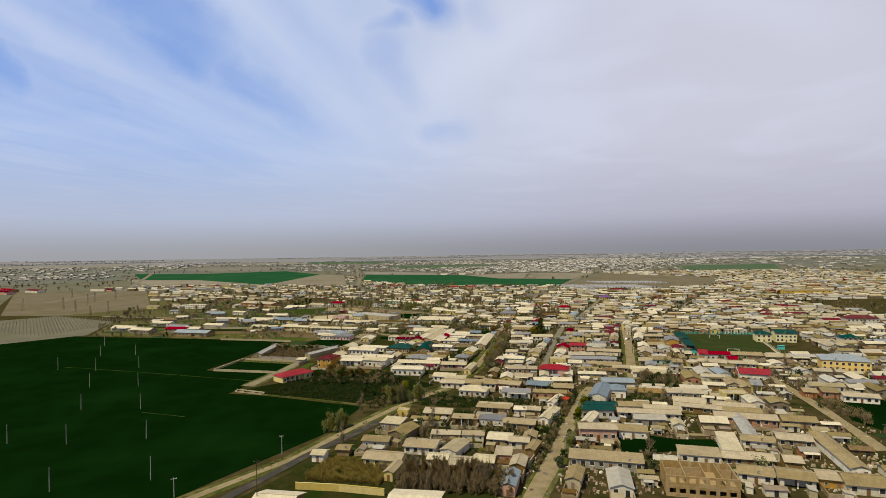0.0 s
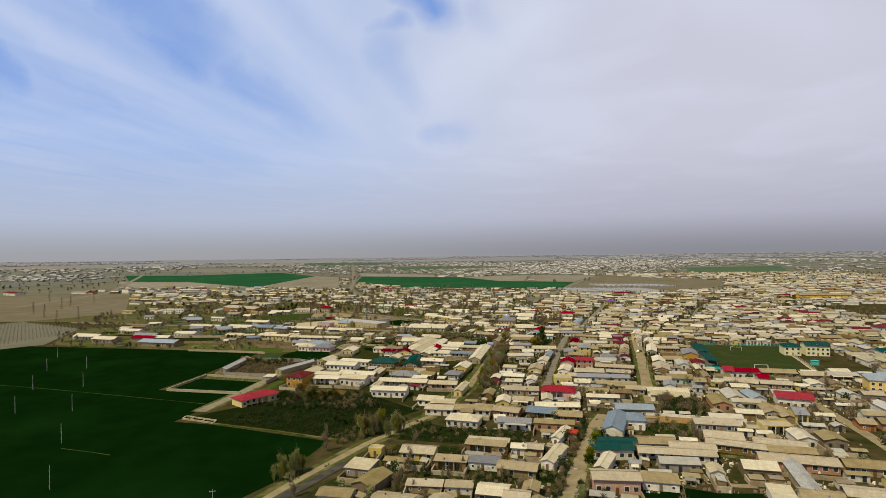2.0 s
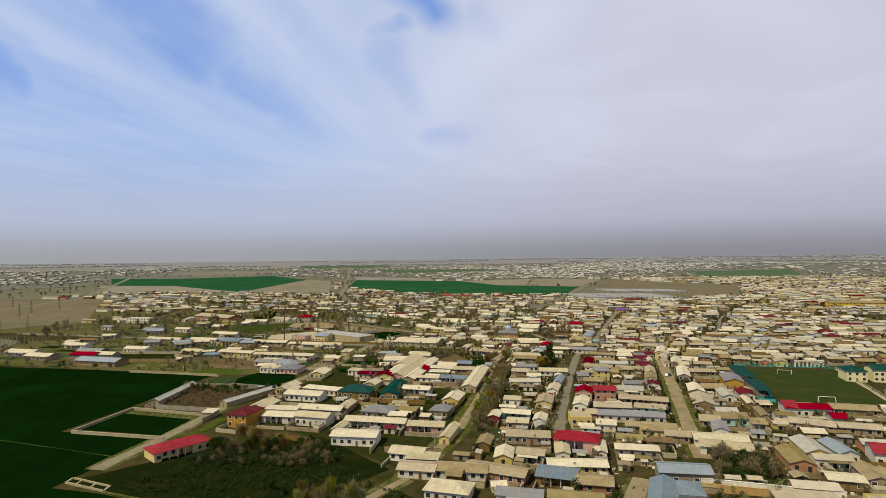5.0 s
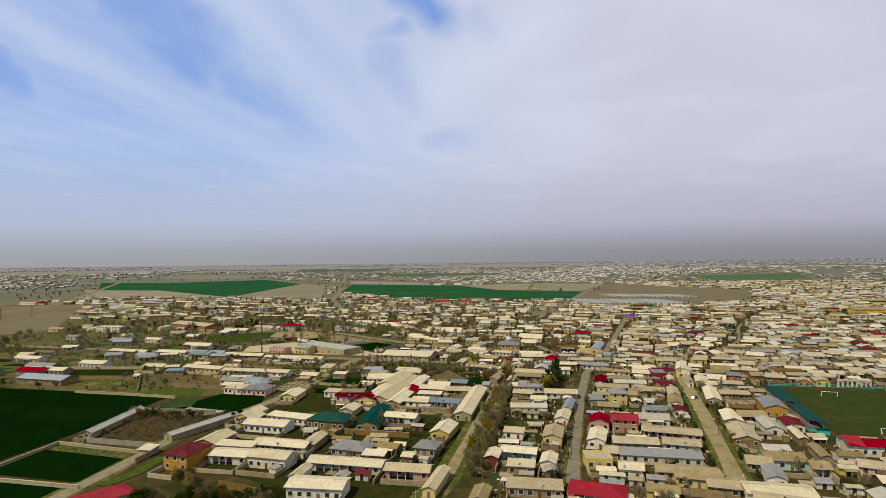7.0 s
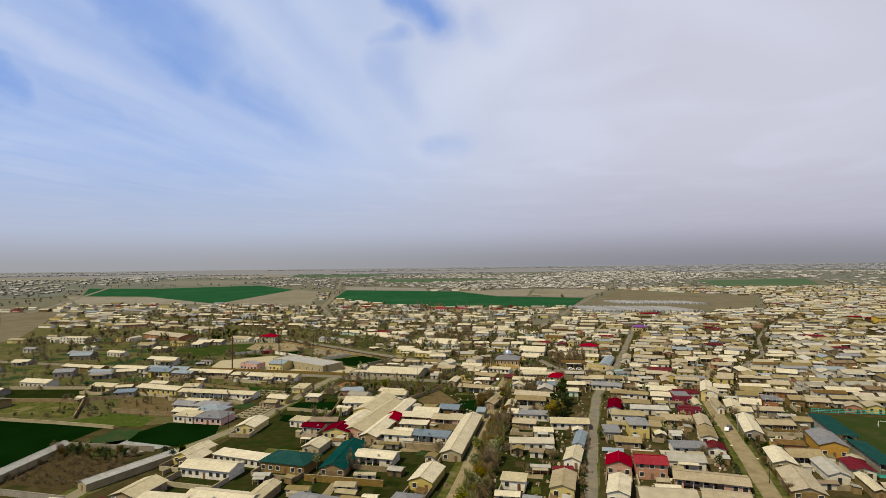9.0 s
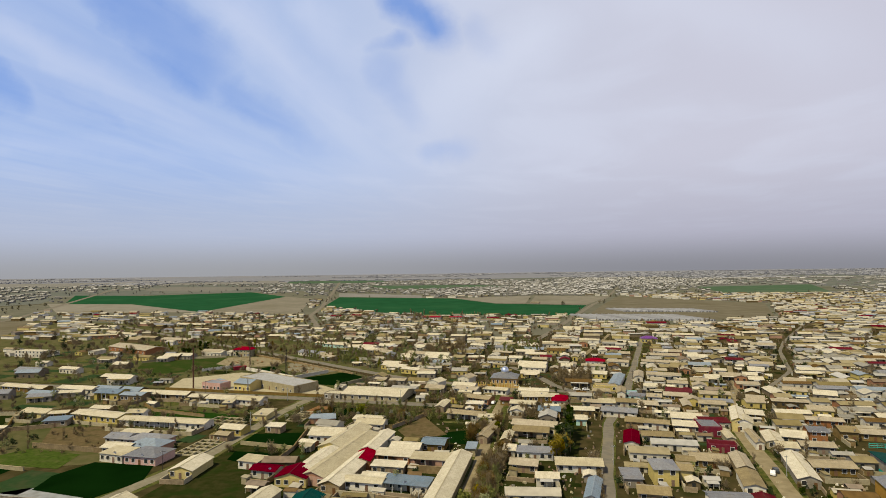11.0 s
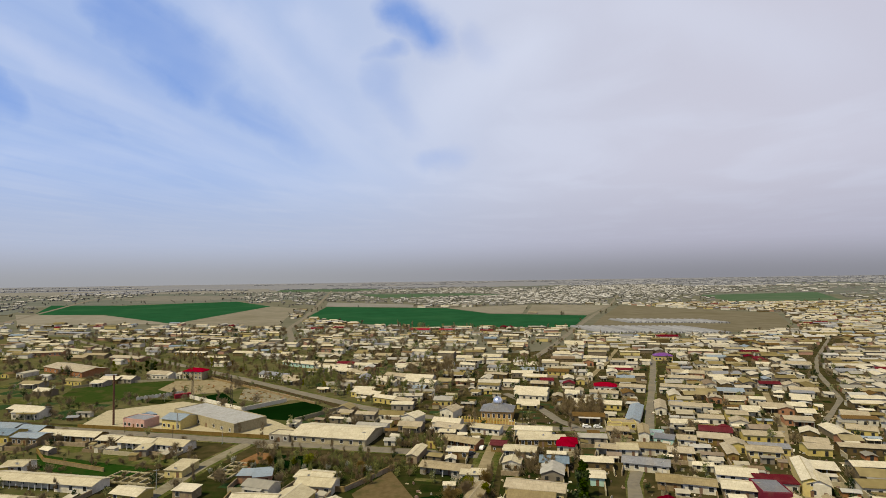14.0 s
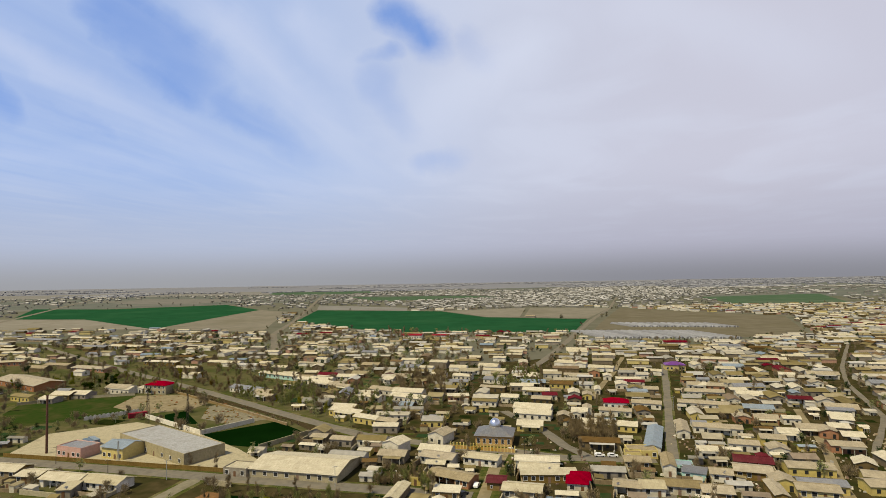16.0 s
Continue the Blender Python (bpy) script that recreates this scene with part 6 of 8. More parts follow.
merged_houses("horizon_houses", [q for q in horizon_fill if q[1] >= 2600], "tiny haze-tinted houses scattered towards the horizon", False, 9, (EDGE_WALL, EDGE_ROOF))

# garden beds, bare yards and weedy corners between the houses
BEDS, bed_rng, beds = np.zeros((MH, MW), bool), random.Random(52), Build()
tries = 0
while tries < 15000:
    tries += 1
    x, y = bed_rng.uniform(-330, 330), bed_rng.uniform(28, 640)
    open_land = x < -55
    w, d = (bed_rng.uniform(8, 24), bed_rng.uniform(7, 16)) if open_land else (bed_rng.uniform(3, 10), bed_rng.uniform(2.5, 6))
    r = rect(x, y, w, d, -12 + bed_rng.gauss(0, 2))
    if not town(x, y) or not free(r) or BEDS[int(y) - MY0, int(x) - MX0] or any(BEDS[int(q) - MY0, int(p) - MX0] for p, q in r):
        continue
    take(rect(x, y, w, d, -12, 0.5), BEDS)
    beds.add([(p, q, 0.03 + 0.004 * (len(beds.f) % 14)) for p, q in r], [(0, 1, 2, 3)], bed_rng.choice((0, 0, 0, 1, 1, 1, 2, 2, 3, 4) if not open_land else (0, 0, 0, 1, 1, 2, 3, 3)))
tagged(new("garden_beds", beds.mesh("garden_beds", [GREEN_PLOT, WEEDS, SOIL, VERGE, DIRT])), "green beds, dark soil and bare yards", "gardens", kind="stuff")

# courtyard walls, too many to count
yrng, yards = random.Random(44), Build()
for x, y, w, d, yaw, *_ in near_fill + [q for q in HOUSES if q[4] < 0]:
    if not (-200 < x < 330 and y < 620) or yrng.random() < 0.12:
        continue
    dep, m, hh = yrng.uniform(4.5, 9.0), pose(x, y, 0, 0, 0, yaw), yrng.uniform(1.5, 2.1)
    corners = [(-w / 2, -d / 2), (-w / 2, -d / 2 - dep), (w / 2, -d / 2 - dep), (w / 2, -d / 2)]
    for (ax, ay), (bx, by) in zip(corners, corners[1:]):
        p, q = m @ Vector((ax, ay, 0)), m @ Vector((bx, by, 0))
        mid = p.lerp(q, 0.5)
        if any(TAKEN[int(k.y) - MY0, int(k.x) - MX0] for k in (mid, p.lerp(q, 0.8), p.lerp(q, 0.25))):
            continue
        r = rect(mid.x, mid.y, (q - p).length, 0.35, math.degrees(math.atan2(q.y - p.y, q.x - p.x)))
        yards.prism(r, -0.1, hh * yrng.uniform(0.8, 1.1), yrng.choice((0, 0, 0, 1, 1, 2)))
tagged(new("yard_walls", yards.mesh("yard_walls", [MUD, STONE, WATTLE])), "mud and plaster courtyard walls", "walls", kind="stuff")

# lean-to sheds, coops and stores in the yards, too many to count
sheds, shed_rng = Build(), random.Random(61)
for x, y, w, d, yaw, *_ in near_fill + HOUSES:
    for side in (-1, 1):
        if not (-200 < x < 330 and 30 < y < 560) or shed_rng.random() < 0.42:
            continue
        sw, sd, sh = shed_rng.uniform(2.2, 4.5), shed_rng.uniform(1.8, 3.0), shed_rng.uniform(1.8, 2.4)
        c = pose(x, y, 0, 0, 0, yaw) @ Vector((side * (w / 2 - sw / 2 - 0.2), -d / 2 - shed_rng.uniform(3.0, 7.5), 0))
        turn = yaw + shed_rng.choice((0, 90))
        r = rect(c.x, c.y, sw, sd, turn)
        if not free(r) or not town(c.x, c.y):
            continue
        take(r)
        sheds.prism(r, -0.1, sh, shed_rng.choice((0, 0, 1, 2)))
        r2 = rect(c.x, c.y, sw + 0.4, sd + 0.4, turn)
        zs = (sh + 0.06, sh + 0.06, sh + 0.42, sh + 0.42)
        sheds.sheet([[(p, q, z) for (p, q), z in zip(r2, zs)]], 0.1, shed_rng.choice((3, 3, 3, 4, 5)))
        if shed_rng.random() < 0.8:
            f0, f1 = Vector((*r[0], 0)), Vector((*r[1], 0))
            k = f0.lerp(f1, shed_rng.uniform(0.35, 0.65))
            sheds.prism(rect(k.x, k.y, 0.9, 0.12, turn), 0.02, 1.6, 6)
tagged(new("yard_sheds", sheds.mesh("yard_sheds", [MUD, STONE, WHITE, FAR_ROOF, GREY_ROOF, BROWN_ROOF, WOOD])), "small mud sheds with sheet roofs in the yards", "sheds", kind="stuff")

# stacked bricks, boards, sacks and heaps in the yards, too many to count
clutter, crng = Build(), random.Random(73)
tries = 0
while tries < 9000:
    tries += 1
    x, y = crng.uniform(5, 240), 28 + 440 * crng.random() ** 1.5
    if not town(x, y) or (x < -25 and y < 200) or TAKEN[int(y) - MY0, int(x) - MX0] or BEDS[int(y) - MY0, int(x) - MX0]:
        continue
    w, d, h, turn = crng.uniform(0.3, 1.5), crng.uniform(0.25, 0.9), crng.uniform(0.2, 0.9), crng.uniform(-60, 60)
    low, top = rect(x, y, w, d, turn), rect(x + crng.uniform(-0.1, 0.1), y, w * crng.uniform(0.5, 1.0), d * crng.uniform(0.4, 1.0), turn)
    clutter.add([(p, q, -0.05) for p, q in low] + [(p, q, h) for p, q in top], [(4, 5, 6, 7), (0, 1, 5, 4), (1, 2, 6, 5), (2, 3, 7, 6), (3, 0, 4, 7)], crng.choice((0, 1, 1, 2, 2, 3, 3, 3, 5)))
tagged(new("yard_clutter", clutter.mesh("yard_clutter", [WHITE, STONE, MUD, WOOD, BRICK, GREY_ROOF])), "stacked bricks, boards and heaps in the yards", "clutter", kind="stuff")

# broken bricks and slabs on the bare lots, too many to count
rubble, rrng = Build(), random.Random(91)
for lot, count in (([(-165, 548), (-168, 580), (-130, 580), (-112, 553), (-116, 539), (-138, 529)], 70), ([(-108, 546), (-101, 551), (-60, 513.5), (-83, 505), (-101, 517)], 110)):
    xs, ys = [q[0] for q in lot], [q[1] for q in lot]
    while count > 0:
        x, y = rrng.uniform(min(xs), max(xs)), rrng.uniform(min(ys), max(ys))
        if not inside(lot, np.array(x), np.array(y)):
            continue
        count -= 1
        rubble.prism(rect(x, y, rrng.uniform(0.4, 1.8), rrng.uniform(0.3, 0.8), rrng.uniform(0, 180)), 0.05, rrng.uniform(0.25, 0.6), rrng.choice((0, 0, 0, 3, 3, 2)))
tagged(new("rubble", rubble.mesh("rubble", [STONE, WHITE, BRICK, MUD])), "broken bricks and slabs on bare lots", "rubble", kind="stuff")

# ---- trees ----
def crown(rng, n, size, lobes, tall, leaf, low=0.3):
    """Many small leaf clumps scattered through a few uneven lobes; nothing solid inside."""
    b = Build()
    centres = []
    for _ in range(lobes):
        a, r = rng.uniform(0, 6.283), rng.uniform(0.15, 0.6) * size
        centres.append((math.cos(a) * r, math.sin(a) * r, tall * rng.uniform(low + 0.15, 0.88), size * rng.uniform(0.35, 0.62)))
    for i in range(n):
        cx, cy, cz, cr = centres[i % lobes]
        d = Vector((rng.gauss(0, 1), rng.gauss(0, 1), rng.gauss(0, 0.8))).normalized() * cr * rng.uniform(0.35, 1.08)
        p = Vector((cx, cy, cz)) + d
        p.z = max(p.z, tall * low)
        e = Vector((rng.gauss(0, 1), rng.gauss(0, 1), rng.gauss(0, 1))).normalized()
        f = e.orthogonal().normalized()
        g = e.cross(f)
        s = leaf * rng.uniform(0.6, 1.4)
        b.add([tuple(p + f * s), tuple(p + g * s * 0.8), tuple(p - f * s * 0.9), tuple(p - g * s)], [(0, 1, 2, 3)])
    return b


def sprays(rng, n, size, lobes, tall, length, width, low=0.25, upright=1.6):
    """Fine bare shoots: thin tapering slivers that reach up and outward from a few lobes."""
    b = Build()
    centres = []
    for _ in range(lobes):
        a, r = rng.uniform(0, 6.283), rng.uniform(0.1, 0.6) * size
        centres.append((math.cos(a) * r, math.sin(a) * r, tall * rng.uniform(low, 0.75), size * rng.uniform(0.35, 0.6)))
    for i in range(n):
        cx, cy, cz, cr = centres[i % lobes]
        p = Vector((cx, cy, cz)) + Vector((rng.gauss(0, 0.5), rng.gauss(0, 0.5), rng.gauss(0, 0.5))) * cr
        p.z = max(p.z, 0.0)
        d = Vector((p.x * 0.8 + rng.gauss(0, 0.45) * size, p.y * 0.8 + rng.gauss(0, 0.45) * size, upright * size * rng.uniform(0.4, 1.2))).normalized()
        e = d.orthogonal().normalized()
        e = (e * math.cos(i) + d.cross(e) * math.sin(i)) * width * rng.uniform(0.6, 1.3)
        b.add([tuple(p - e), tuple(p + e), tuple(p + d * length * rng.uniform(0.5, 1.3))], [(0, 1, 2)])
    return b


def trunk(rng, tall, r, limbs, spread, sprays=0):
    b = Build()
    top = Vector((rng.uniform(-0.3, 0.3), rng.uniform(-0.3, 0.3), tall * 0.72))
    b.tube((0, 0, -0.1), top * 0.5, r, r * 0.7).tube(top * 0.5, top, r * 0.7, r * 0.3)
    for i in range(limbs):
        a = 6.283 * i / limbs + rng.uniform(-0.5, 0.5)
        s = top * rng.uniform(0.35, 0.9)
        e = s + Vector((math.cos(a) * spread, math.sin(a) * spread, tall * rng.uniform(0.18, 0.34)))
        b.tube(s, e, r * 0.38, r * 0.12, 5)
        for j in range(sprays):
            f = e + Vector((rng.uniform(-1, 1) * spread * 0.6, rng.uniform(-1, 1) * spread * 0.6, rng.uniform(0.05, 0.3) * tall))
            m = s.lerp(e, rng.uniform(0.4, 1.0))
            b.tube(m, f, r * 0.16, r * 0.05, 4)
    return b


TREES = {}
trng = random.Random(21)
for kind_, mat_, n_, size_, lobes_, tall_, leaf_, low_, limbs_, sprays_ in (
        ("leafy", LEAF_OLIVE, 1100, 2.6, 10, 6.5, 0.20, 0.28, 6, 2), ("dark", LEAF_DARK, 1000, 2.6, 10, 6.0, 0.23, 0.15, 5, 1),
        ("gold", LEAF_GOLD, 1000, 2.2, 9, 6.0, 0.18, 0.15, 6, 2), ("bare", TWIGS, 900, 2.4, 10, 6.0, 0.13, 0.3, 7, 4),
        ("blossom", BLOSSOM, 300, 1.8, 6, 4.2, 0.22, 0.3, 5, 2), ("cypress", LEAF_DARK, 900, 1.7, 12, 13.0, 0.40, 0.08, 5, 0),
        ("poplar", TWIGS, 420, 0.8, 11, 9.0, 0.11, 0.25, 7, 2), ("poplar_green", LEAF_SPRING, 520, 1.1, 10, 9.0, 0.15, 0.2, 7, 2)):
    TREES[kind_] = []
    for _ in range(4):
        if kind_ in ("bare", "poplar", "poplar_green"):
            shoots = sprays(trng, n_ * 2, size_, lobes_, tall_, leaf_ * 9, leaf_ * 0.32, low_, 1.3 if kind_ == "bare" else 3.0)
        else:
            shoots = crown(trng, n_, size_, lobes_, tall_, leaf_, low_)
        TREES[kind_].append((trunk(trng, tall_, 0.16 if "poplar" not in kind_ else 0.11, limbs_, size_ * 0.55, sprays_).mesh("trunk", [BARK]),
                             shoots.mesh("crown", [mat_])))
TREE_WORDS = {"leafy": "spreading tree with fresh olive green leaves", "dark": "dense dark green garden tree", "gold": "yellow green willow bush in spring", "bare": "bare brown fruit tree with fine twigs",
              "blossom": "small fruit tree in pale blossom", "cypress": "tall narrow dark evergreen tree", "poplar": "slim bare poplar with upright twigs", "poplar_green": "slim poplar with fresh green leaves"}


def tree(kind, x, y, scale=1.0):
    if PAVED[int(y) - MY0, int(x) - MX0]:
        x += 4.5
    tr, cr = TREES[kind][trng.randrange(4)]
    ob = thing("tree", pose(x, y, 0, 0, 0, trng.uniform(0, 360)) @ Matrix.Diagonal((scale * trng.uniform(0.85, 1.15), scale * trng.uniform(0.85, 1.15), scale, 1)), TREE_WORDS[kind], "tree", "trees of the town")
    part("trunk", tr, ob)
    part("crown", cr, ob)
    return ob


def tree_row(kinds, a, b, n, jitter, scale=1.0):
    for i in range(n):
        k = (i + trng.uniform(0.1, 0.9)) / n
        tree(trng.choice(kinds), a[0] + (b[0] - a[0]) * k + trng.uniform(-jitter, jitter), a[1] + (b[1] - a[1]) * k + trng.uniform(-jitter, jitter), scale * trng.uniform(0.7, 1.25))


tree_row(["leafy", "bare", "bare", "gold"], (10, 222), (33, 335), 34, 3.0, 1.0)       # along the lane
tree_row(["leafy", "bare", "dark"], (24, 345), (34, 375), 8, 2.0, 1.0)
tree_row(["cypress", "leafy", "cypress"], (57, 326), (69, 360), 11, 2.0, 0.95)
tree_row(["gold"], (54, 324), (60, 331), 5, 1.5, 1.25)
tree_row(["dark", "bare"], (-60, 150), (-40, 146), 5, 5.0, 0.6)          # orchard by the wheat
tree_row(["dark", "dark", "bare"], (-96, 190), (-62, 188), 16, 4.0, 0.8)
tree_row(["poplar", "poplar"], (-32, 40), (-2, 34), 44, 2.0, 1.0)                    # poplar thicket
tree_row(["poplar_green"], (-68, 88), (-60, 98), 9, 1.5, 0.9)
tree_row(["poplar_green", "poplar_green", "poplar"], (-45, 131), (-32, 139), 16, 2.0, 1.05)
tree_row(["bare", "dark", "leafy"], (16, 48), (46, 130), 16, 1.5, 0.7)               # along the dirt street
tree_row(["bare", "dark"], (-150, 285), (-112, 282), 14, 2.0, 0.6)                   # in the walled yard
tree_row(["dark"], (-104, 268), (-100, 285), 5, 0.8, 0.75)
tree_row(["gold", "bare"], (-92, 208), (-78, 200), 7, 2.0, 0.75)
tree_row(["bare", "leafy", "blossom"], (-60, 395), (0, 385), 14, 4.0, 0.8)
tree_row(["poplar", "poplar_green", "bare"], (-150, 625), (-30, 520), 20, 5.0, 0.9)   # along the main road
tree_row(["bare", "poplar", "leafy", "poplar_green"], (-260, 620), (-150, 640), 24, 14.0, 1.0)
tree_row(["bare", "dark"], (100, 215), (130, 300), 9, 1.0, 0.6)
tree_row(["dark", "bare"], (88, 175), (100, 172), 6, 2.5, 0.8)

tree_row(["cypress", "dark"], (-219.7, 607.1), (-189.7, 601.1), 9, 3.0, 0.8)     # dark evergreens behind the meadow

# every yard has a tree or two, joined because nobody could count them
srng = random.Random(33)
LIGHT = []
for slot_, n_, size_, lobes_, tall_, leaf_, low_ in (
        (0, 210, 1.0, 7, 2.3, 0.10, 0.22), (1, -330, 0.95, 8, 2.3, 0.60, 0.22), (2, 230, 1.0, 7, 2.2, 0.115, 0.10), (3, 170, 0.9, 6, 2.0, 0.085, 0.2),
        (2, 110, 1.1, 6, 1.1, 0.125, 0.02), (1, -190, 1.1, 7, 1.1, 0.45, 0.0), (0, 40, 1.0, 5, 2.2, 0.27, 0.1),
        (1, -260, 0.55, 8, 4.2, 0.75, 0.12), (4, -240, 1.0, 8, 1.5, 0.70, 0.0), (0, -260, 0.6, 8, 4.0, 0.75, 0.12)):
    for _ in range(4):
        k_ = crown(srng, n_, size_, lobes_, tall_, leaf_, low_) if n_ > 0 else sprays(srng, -n_, size_, lobes_, tall_, leaf_, 0.036, low_, 1.2 if tall_ < 3 else 3.0)
        k_.tube((0, 0, 0), (0.05, 0.05, tall_ * 0.7), 0.06 if tall_ < 3 else 0.04, 0.02, 4)
        LIGHT.append((slot_, np.array(k_.v), [f for f in k_.f]))


def merged_trees(name, places, mats, label):
    """places: x, y, size and the kind of crown."""
    vs, fs, ss, n = [], [], [], 0
    for x, y, s, kind in places:
        slot, v, f = LIGHT[kind * 4 + srng.randrange(4)]
        a = srng.uniform(0, 6.283)
        ca, sa = math.cos(a) * s, math.sin(a) * s
        vs.append(np.stack([v[:, 0] * ca - v[:, 1] * sa + x, v[:, 0] * sa + v[:, 1] * ca + y, v[:, 2] * s * srng.uniform(0.85, 1.2)], 1))
        fs += [tuple(i + n for i in q) for q in f]
        ss += [slot] * len(f)
        n += len(v)
    me = bpy.data.meshes.new(name)
    me.from_pydata(np.concatenate(vs).tolist(), [], fs)
    for m in mats:
        me.materials.append(m)
    me.polygons.foreach_set("material_index", ss)
    tagged(new(name, me), label, "trees", kind="stuff")


near_places, far_places = [], []
while len(near_places) < 2700:
    x, y = srng.uniform(-420, 480), srng.uniform(30, 960)
    wild = x < 40 and y > 370
    if town(x, y) > 0 and not TAKEN[int(y) - MY0, int(x) - MX0] and srng.random() < ((0.75 if x > -170 else 0.45) if wild else 0.42):
        near_places.append((x, y, srng.uniform(1.2, 2.6) * (1.25 if wild and y > 520 else 0.95), srng.choice((0, 1, 1, 0, 1, 1, 7, 0, 1, 2, 1, 1, 0, 1, 3) if wild else (0, 1, 1, 2, 1, 7, 2, 1, 0, 1, 2, 4, 7))))
while len(far_places) < 1500:
    x, y = srng.uniform(-1280, 1080), srng.uniform(950, 2980)
    if not TAKEN[int(y) - MY0, int(x) - MX0] and srng.random() < 0.2 + far_town(x, y):
        far_places.append((x, y, srng.uniform(1.8, 3.6), 6))
def thicket(pts, n, kinds, small, large):
    """Brush over a patch of ground."""
    x0, x1, y0, y1 = min(p[0] for p in pts), max(p[0] for p in pts), min(p[1] for p in pts), max(p[1] for p in pts)
    out = []
    while len(out) < n:
        x, y = srng.uniform(x0, x1), srng.uniform(y0, y1)
        n -= 0.02
        if inside(pts, np.array(x), np.array(y)) and not PAVED[int(y) - MY0, int(x) - MX0]:
            out.append((x, y, srng.uniform(small, large), srng.choice(kinds)))
    return out


def strip(a, b, half):
    l = math.dist(a, b)
    nx, ny = -(b[1] - a[1]) / l * half, (b[0] - a[0]) / l * half
    return [(a[0] + nx, a[1] + ny), (b[0] + nx, b[1] + ny), (b[0] - nx, b[1] - ny), (a[0] - nx, a[1] - ny)]


brush = thicket([(-110, 154), (-60, 132), (-34, 160), (-57, 192), (-92, 184)], 760, (4, 4, 4, 4, 2), 0.4, 0.9)
brush += thicket([(-100, 176), (-60, 170), (-40, 176), (-57, 200), (-92, 190)], 360, (4, 2, 4, 2, 1), 0.8, 1.5)
brush += thicket([(-62, 128), (-30, 160), (-22, 152), (-52, 122)], 110, (4, 4, 5, 1), 0.6, 1.3)
brush += thicket([(-46, 132), (-38, 140), (-30, 138), (-36, 128)], 26, (9, 9, 7), 1.7, 2.3)
brush += thicket([(-70, 88), (-62, 100), (-57, 98), (-62, 86)], 16, (9, 9, 0), 1.4, 2.0)
brush += thicket([(6, 206), (14, 210), (38, 335), (28, 333)], 260, (5, 1, 7, 4, 1, 7, 9), 0.9, 2.2)
brush += thicket([(-30, 130), (-22, 150), (-12, 142), (23, 134), (21, 122), (-6, 123)], 240, (4, 4, 4, 5), 0.6, 1.4)
brush += thicket([(0, 99), (26, 93), (24, 85), (-2, 89)], 80, (4, 4, 5, 0), 0.6, 1.4)
brush += thicket([(24, 345), (36, 345), (40, 385), (30, 385)], 50, (4, 2, 5, 7), 0.9, 2.0)
brush += thicket(strip((12, 45), (50, 150), 1.2), 170, (4, 4, 2, 1), 0.7, 1.5) + thicket(strip((24, 40), (62, 148), 1.4), 170, (4, 4, 2, 1), 0.7, 1.6)
brush += thicket(strip((90, 205), (138, 366), 0.8), 240, (4, 4, 2, 5), 0.6, 1.2) + thicket(strip((104, 203), (150, 362), 1.0), 240, (4, 4, 2, 5), 0.6, 1.3)
brush += thicket([(-149, 258), (-118, 252), (-114, 276), (-149, 283)], 150, (5, 5, 1), 0.5, 1.1)
brush += thicket([(-150, 282), (-117, 274), (-120, 290), (-150, 297)], 150, (5, 0, 2, 5), 0.8, 1.4)
brush += thicket([(-66, 42), (-40, 36), (-36, 52), (-58, 60)], 330, (8, 8, 8), 0.8, 1.3)
brush += thicket([(-34, 32), (2, 26), (4, 36), (-32, 44)], 260, (7, 7, 7, 1), 0.9, 1.7)
brush += thicket([(-40, 58), (5, 46), (12, 110), (-36, 118)], 330, (5, 4, 1, 5, 7, 8), 0.5, 1.4)
brush += thicket(strip((-88, 40), (-50, 108), 1.0), 60, (4, 4, 8), 0.25, 0.5)
brush += thicket([(-230, 480), (-160, 465), (-170, 500), (-215, 530)], 90, (4, 0, 5), 0.8, 1.8)
brush += thicket([(-250, 610), (-110, 570), (-60, 520), (-90, 640), (-240, 720)], 260, (1, 7, 0, 1, 9, 5), 1.1, 2.4)
brush += thicket(strip((-146, 594), (-46, 500), 1.5), 80, (5, 5, 1), 0.4, 0.9)
brush += thicket([(-60, 560), (0, 500), (20, 510), (-40, 600)], 150, (1, 0, 7, 9, 4), 1.1, 2.3)
brush += thicket([(82, 462), (102, 458), (108, 480), (88, 484)], 70, (1, 1, 7), 1.5, 2.5)
brush += thicket([(0, 575), (27, 565), (30, 622), (3, 625)], 80, (1, 7, 5), 1.4, 2.6)
brush += thicket([(60, 580), (90, 580), (88, 610), (66, 612)], 30, (0, 9, 0), 1.4, 2.6)
brush += thicket([(0, 408), (24, 405), (24, 420), (2, 421)], 50, (7, 9, 1), 1.0, 1.9)
brush += thicket([(-60, 385), (-5, 372), (20, 385), (0, 402), (-50, 415)], 150, (1, 0, 5, 7, 9), 0.8, 1.8)
brush += thicket([(-200, 340), (-100, 335), (-85, 400), (-200, 430)], 200, (5, 4, 1, 7), 0.6, 1.4)
brush += thicket([(168, 105), (158, 90), (150, 110), (160, 135)], 60, (5, 1, 4), 0.9, 2.0)
brush += thicket(strip((37, 188), (50, 245), 0.8), 60, (4, 2, 5), 0.6, 1.2) + thicket(strip((50, 245), (67, 310), 0.8), 80, (4, 2, 1), 0.6, 1.4)
brush += thicket([(6.3, 565.8), (30.0, 563.7), (35.3, 631.8), (4.0, 635.2)], 90, (7, 1, 1, 5), 1.2, 2.2)
brush += thicket([(-64.5, 541.6), (-44.1, 537.1), (-55.1, 588.9), (-76.7, 600.4)], 70, (9, 0, 9), 1.2, 2.2)
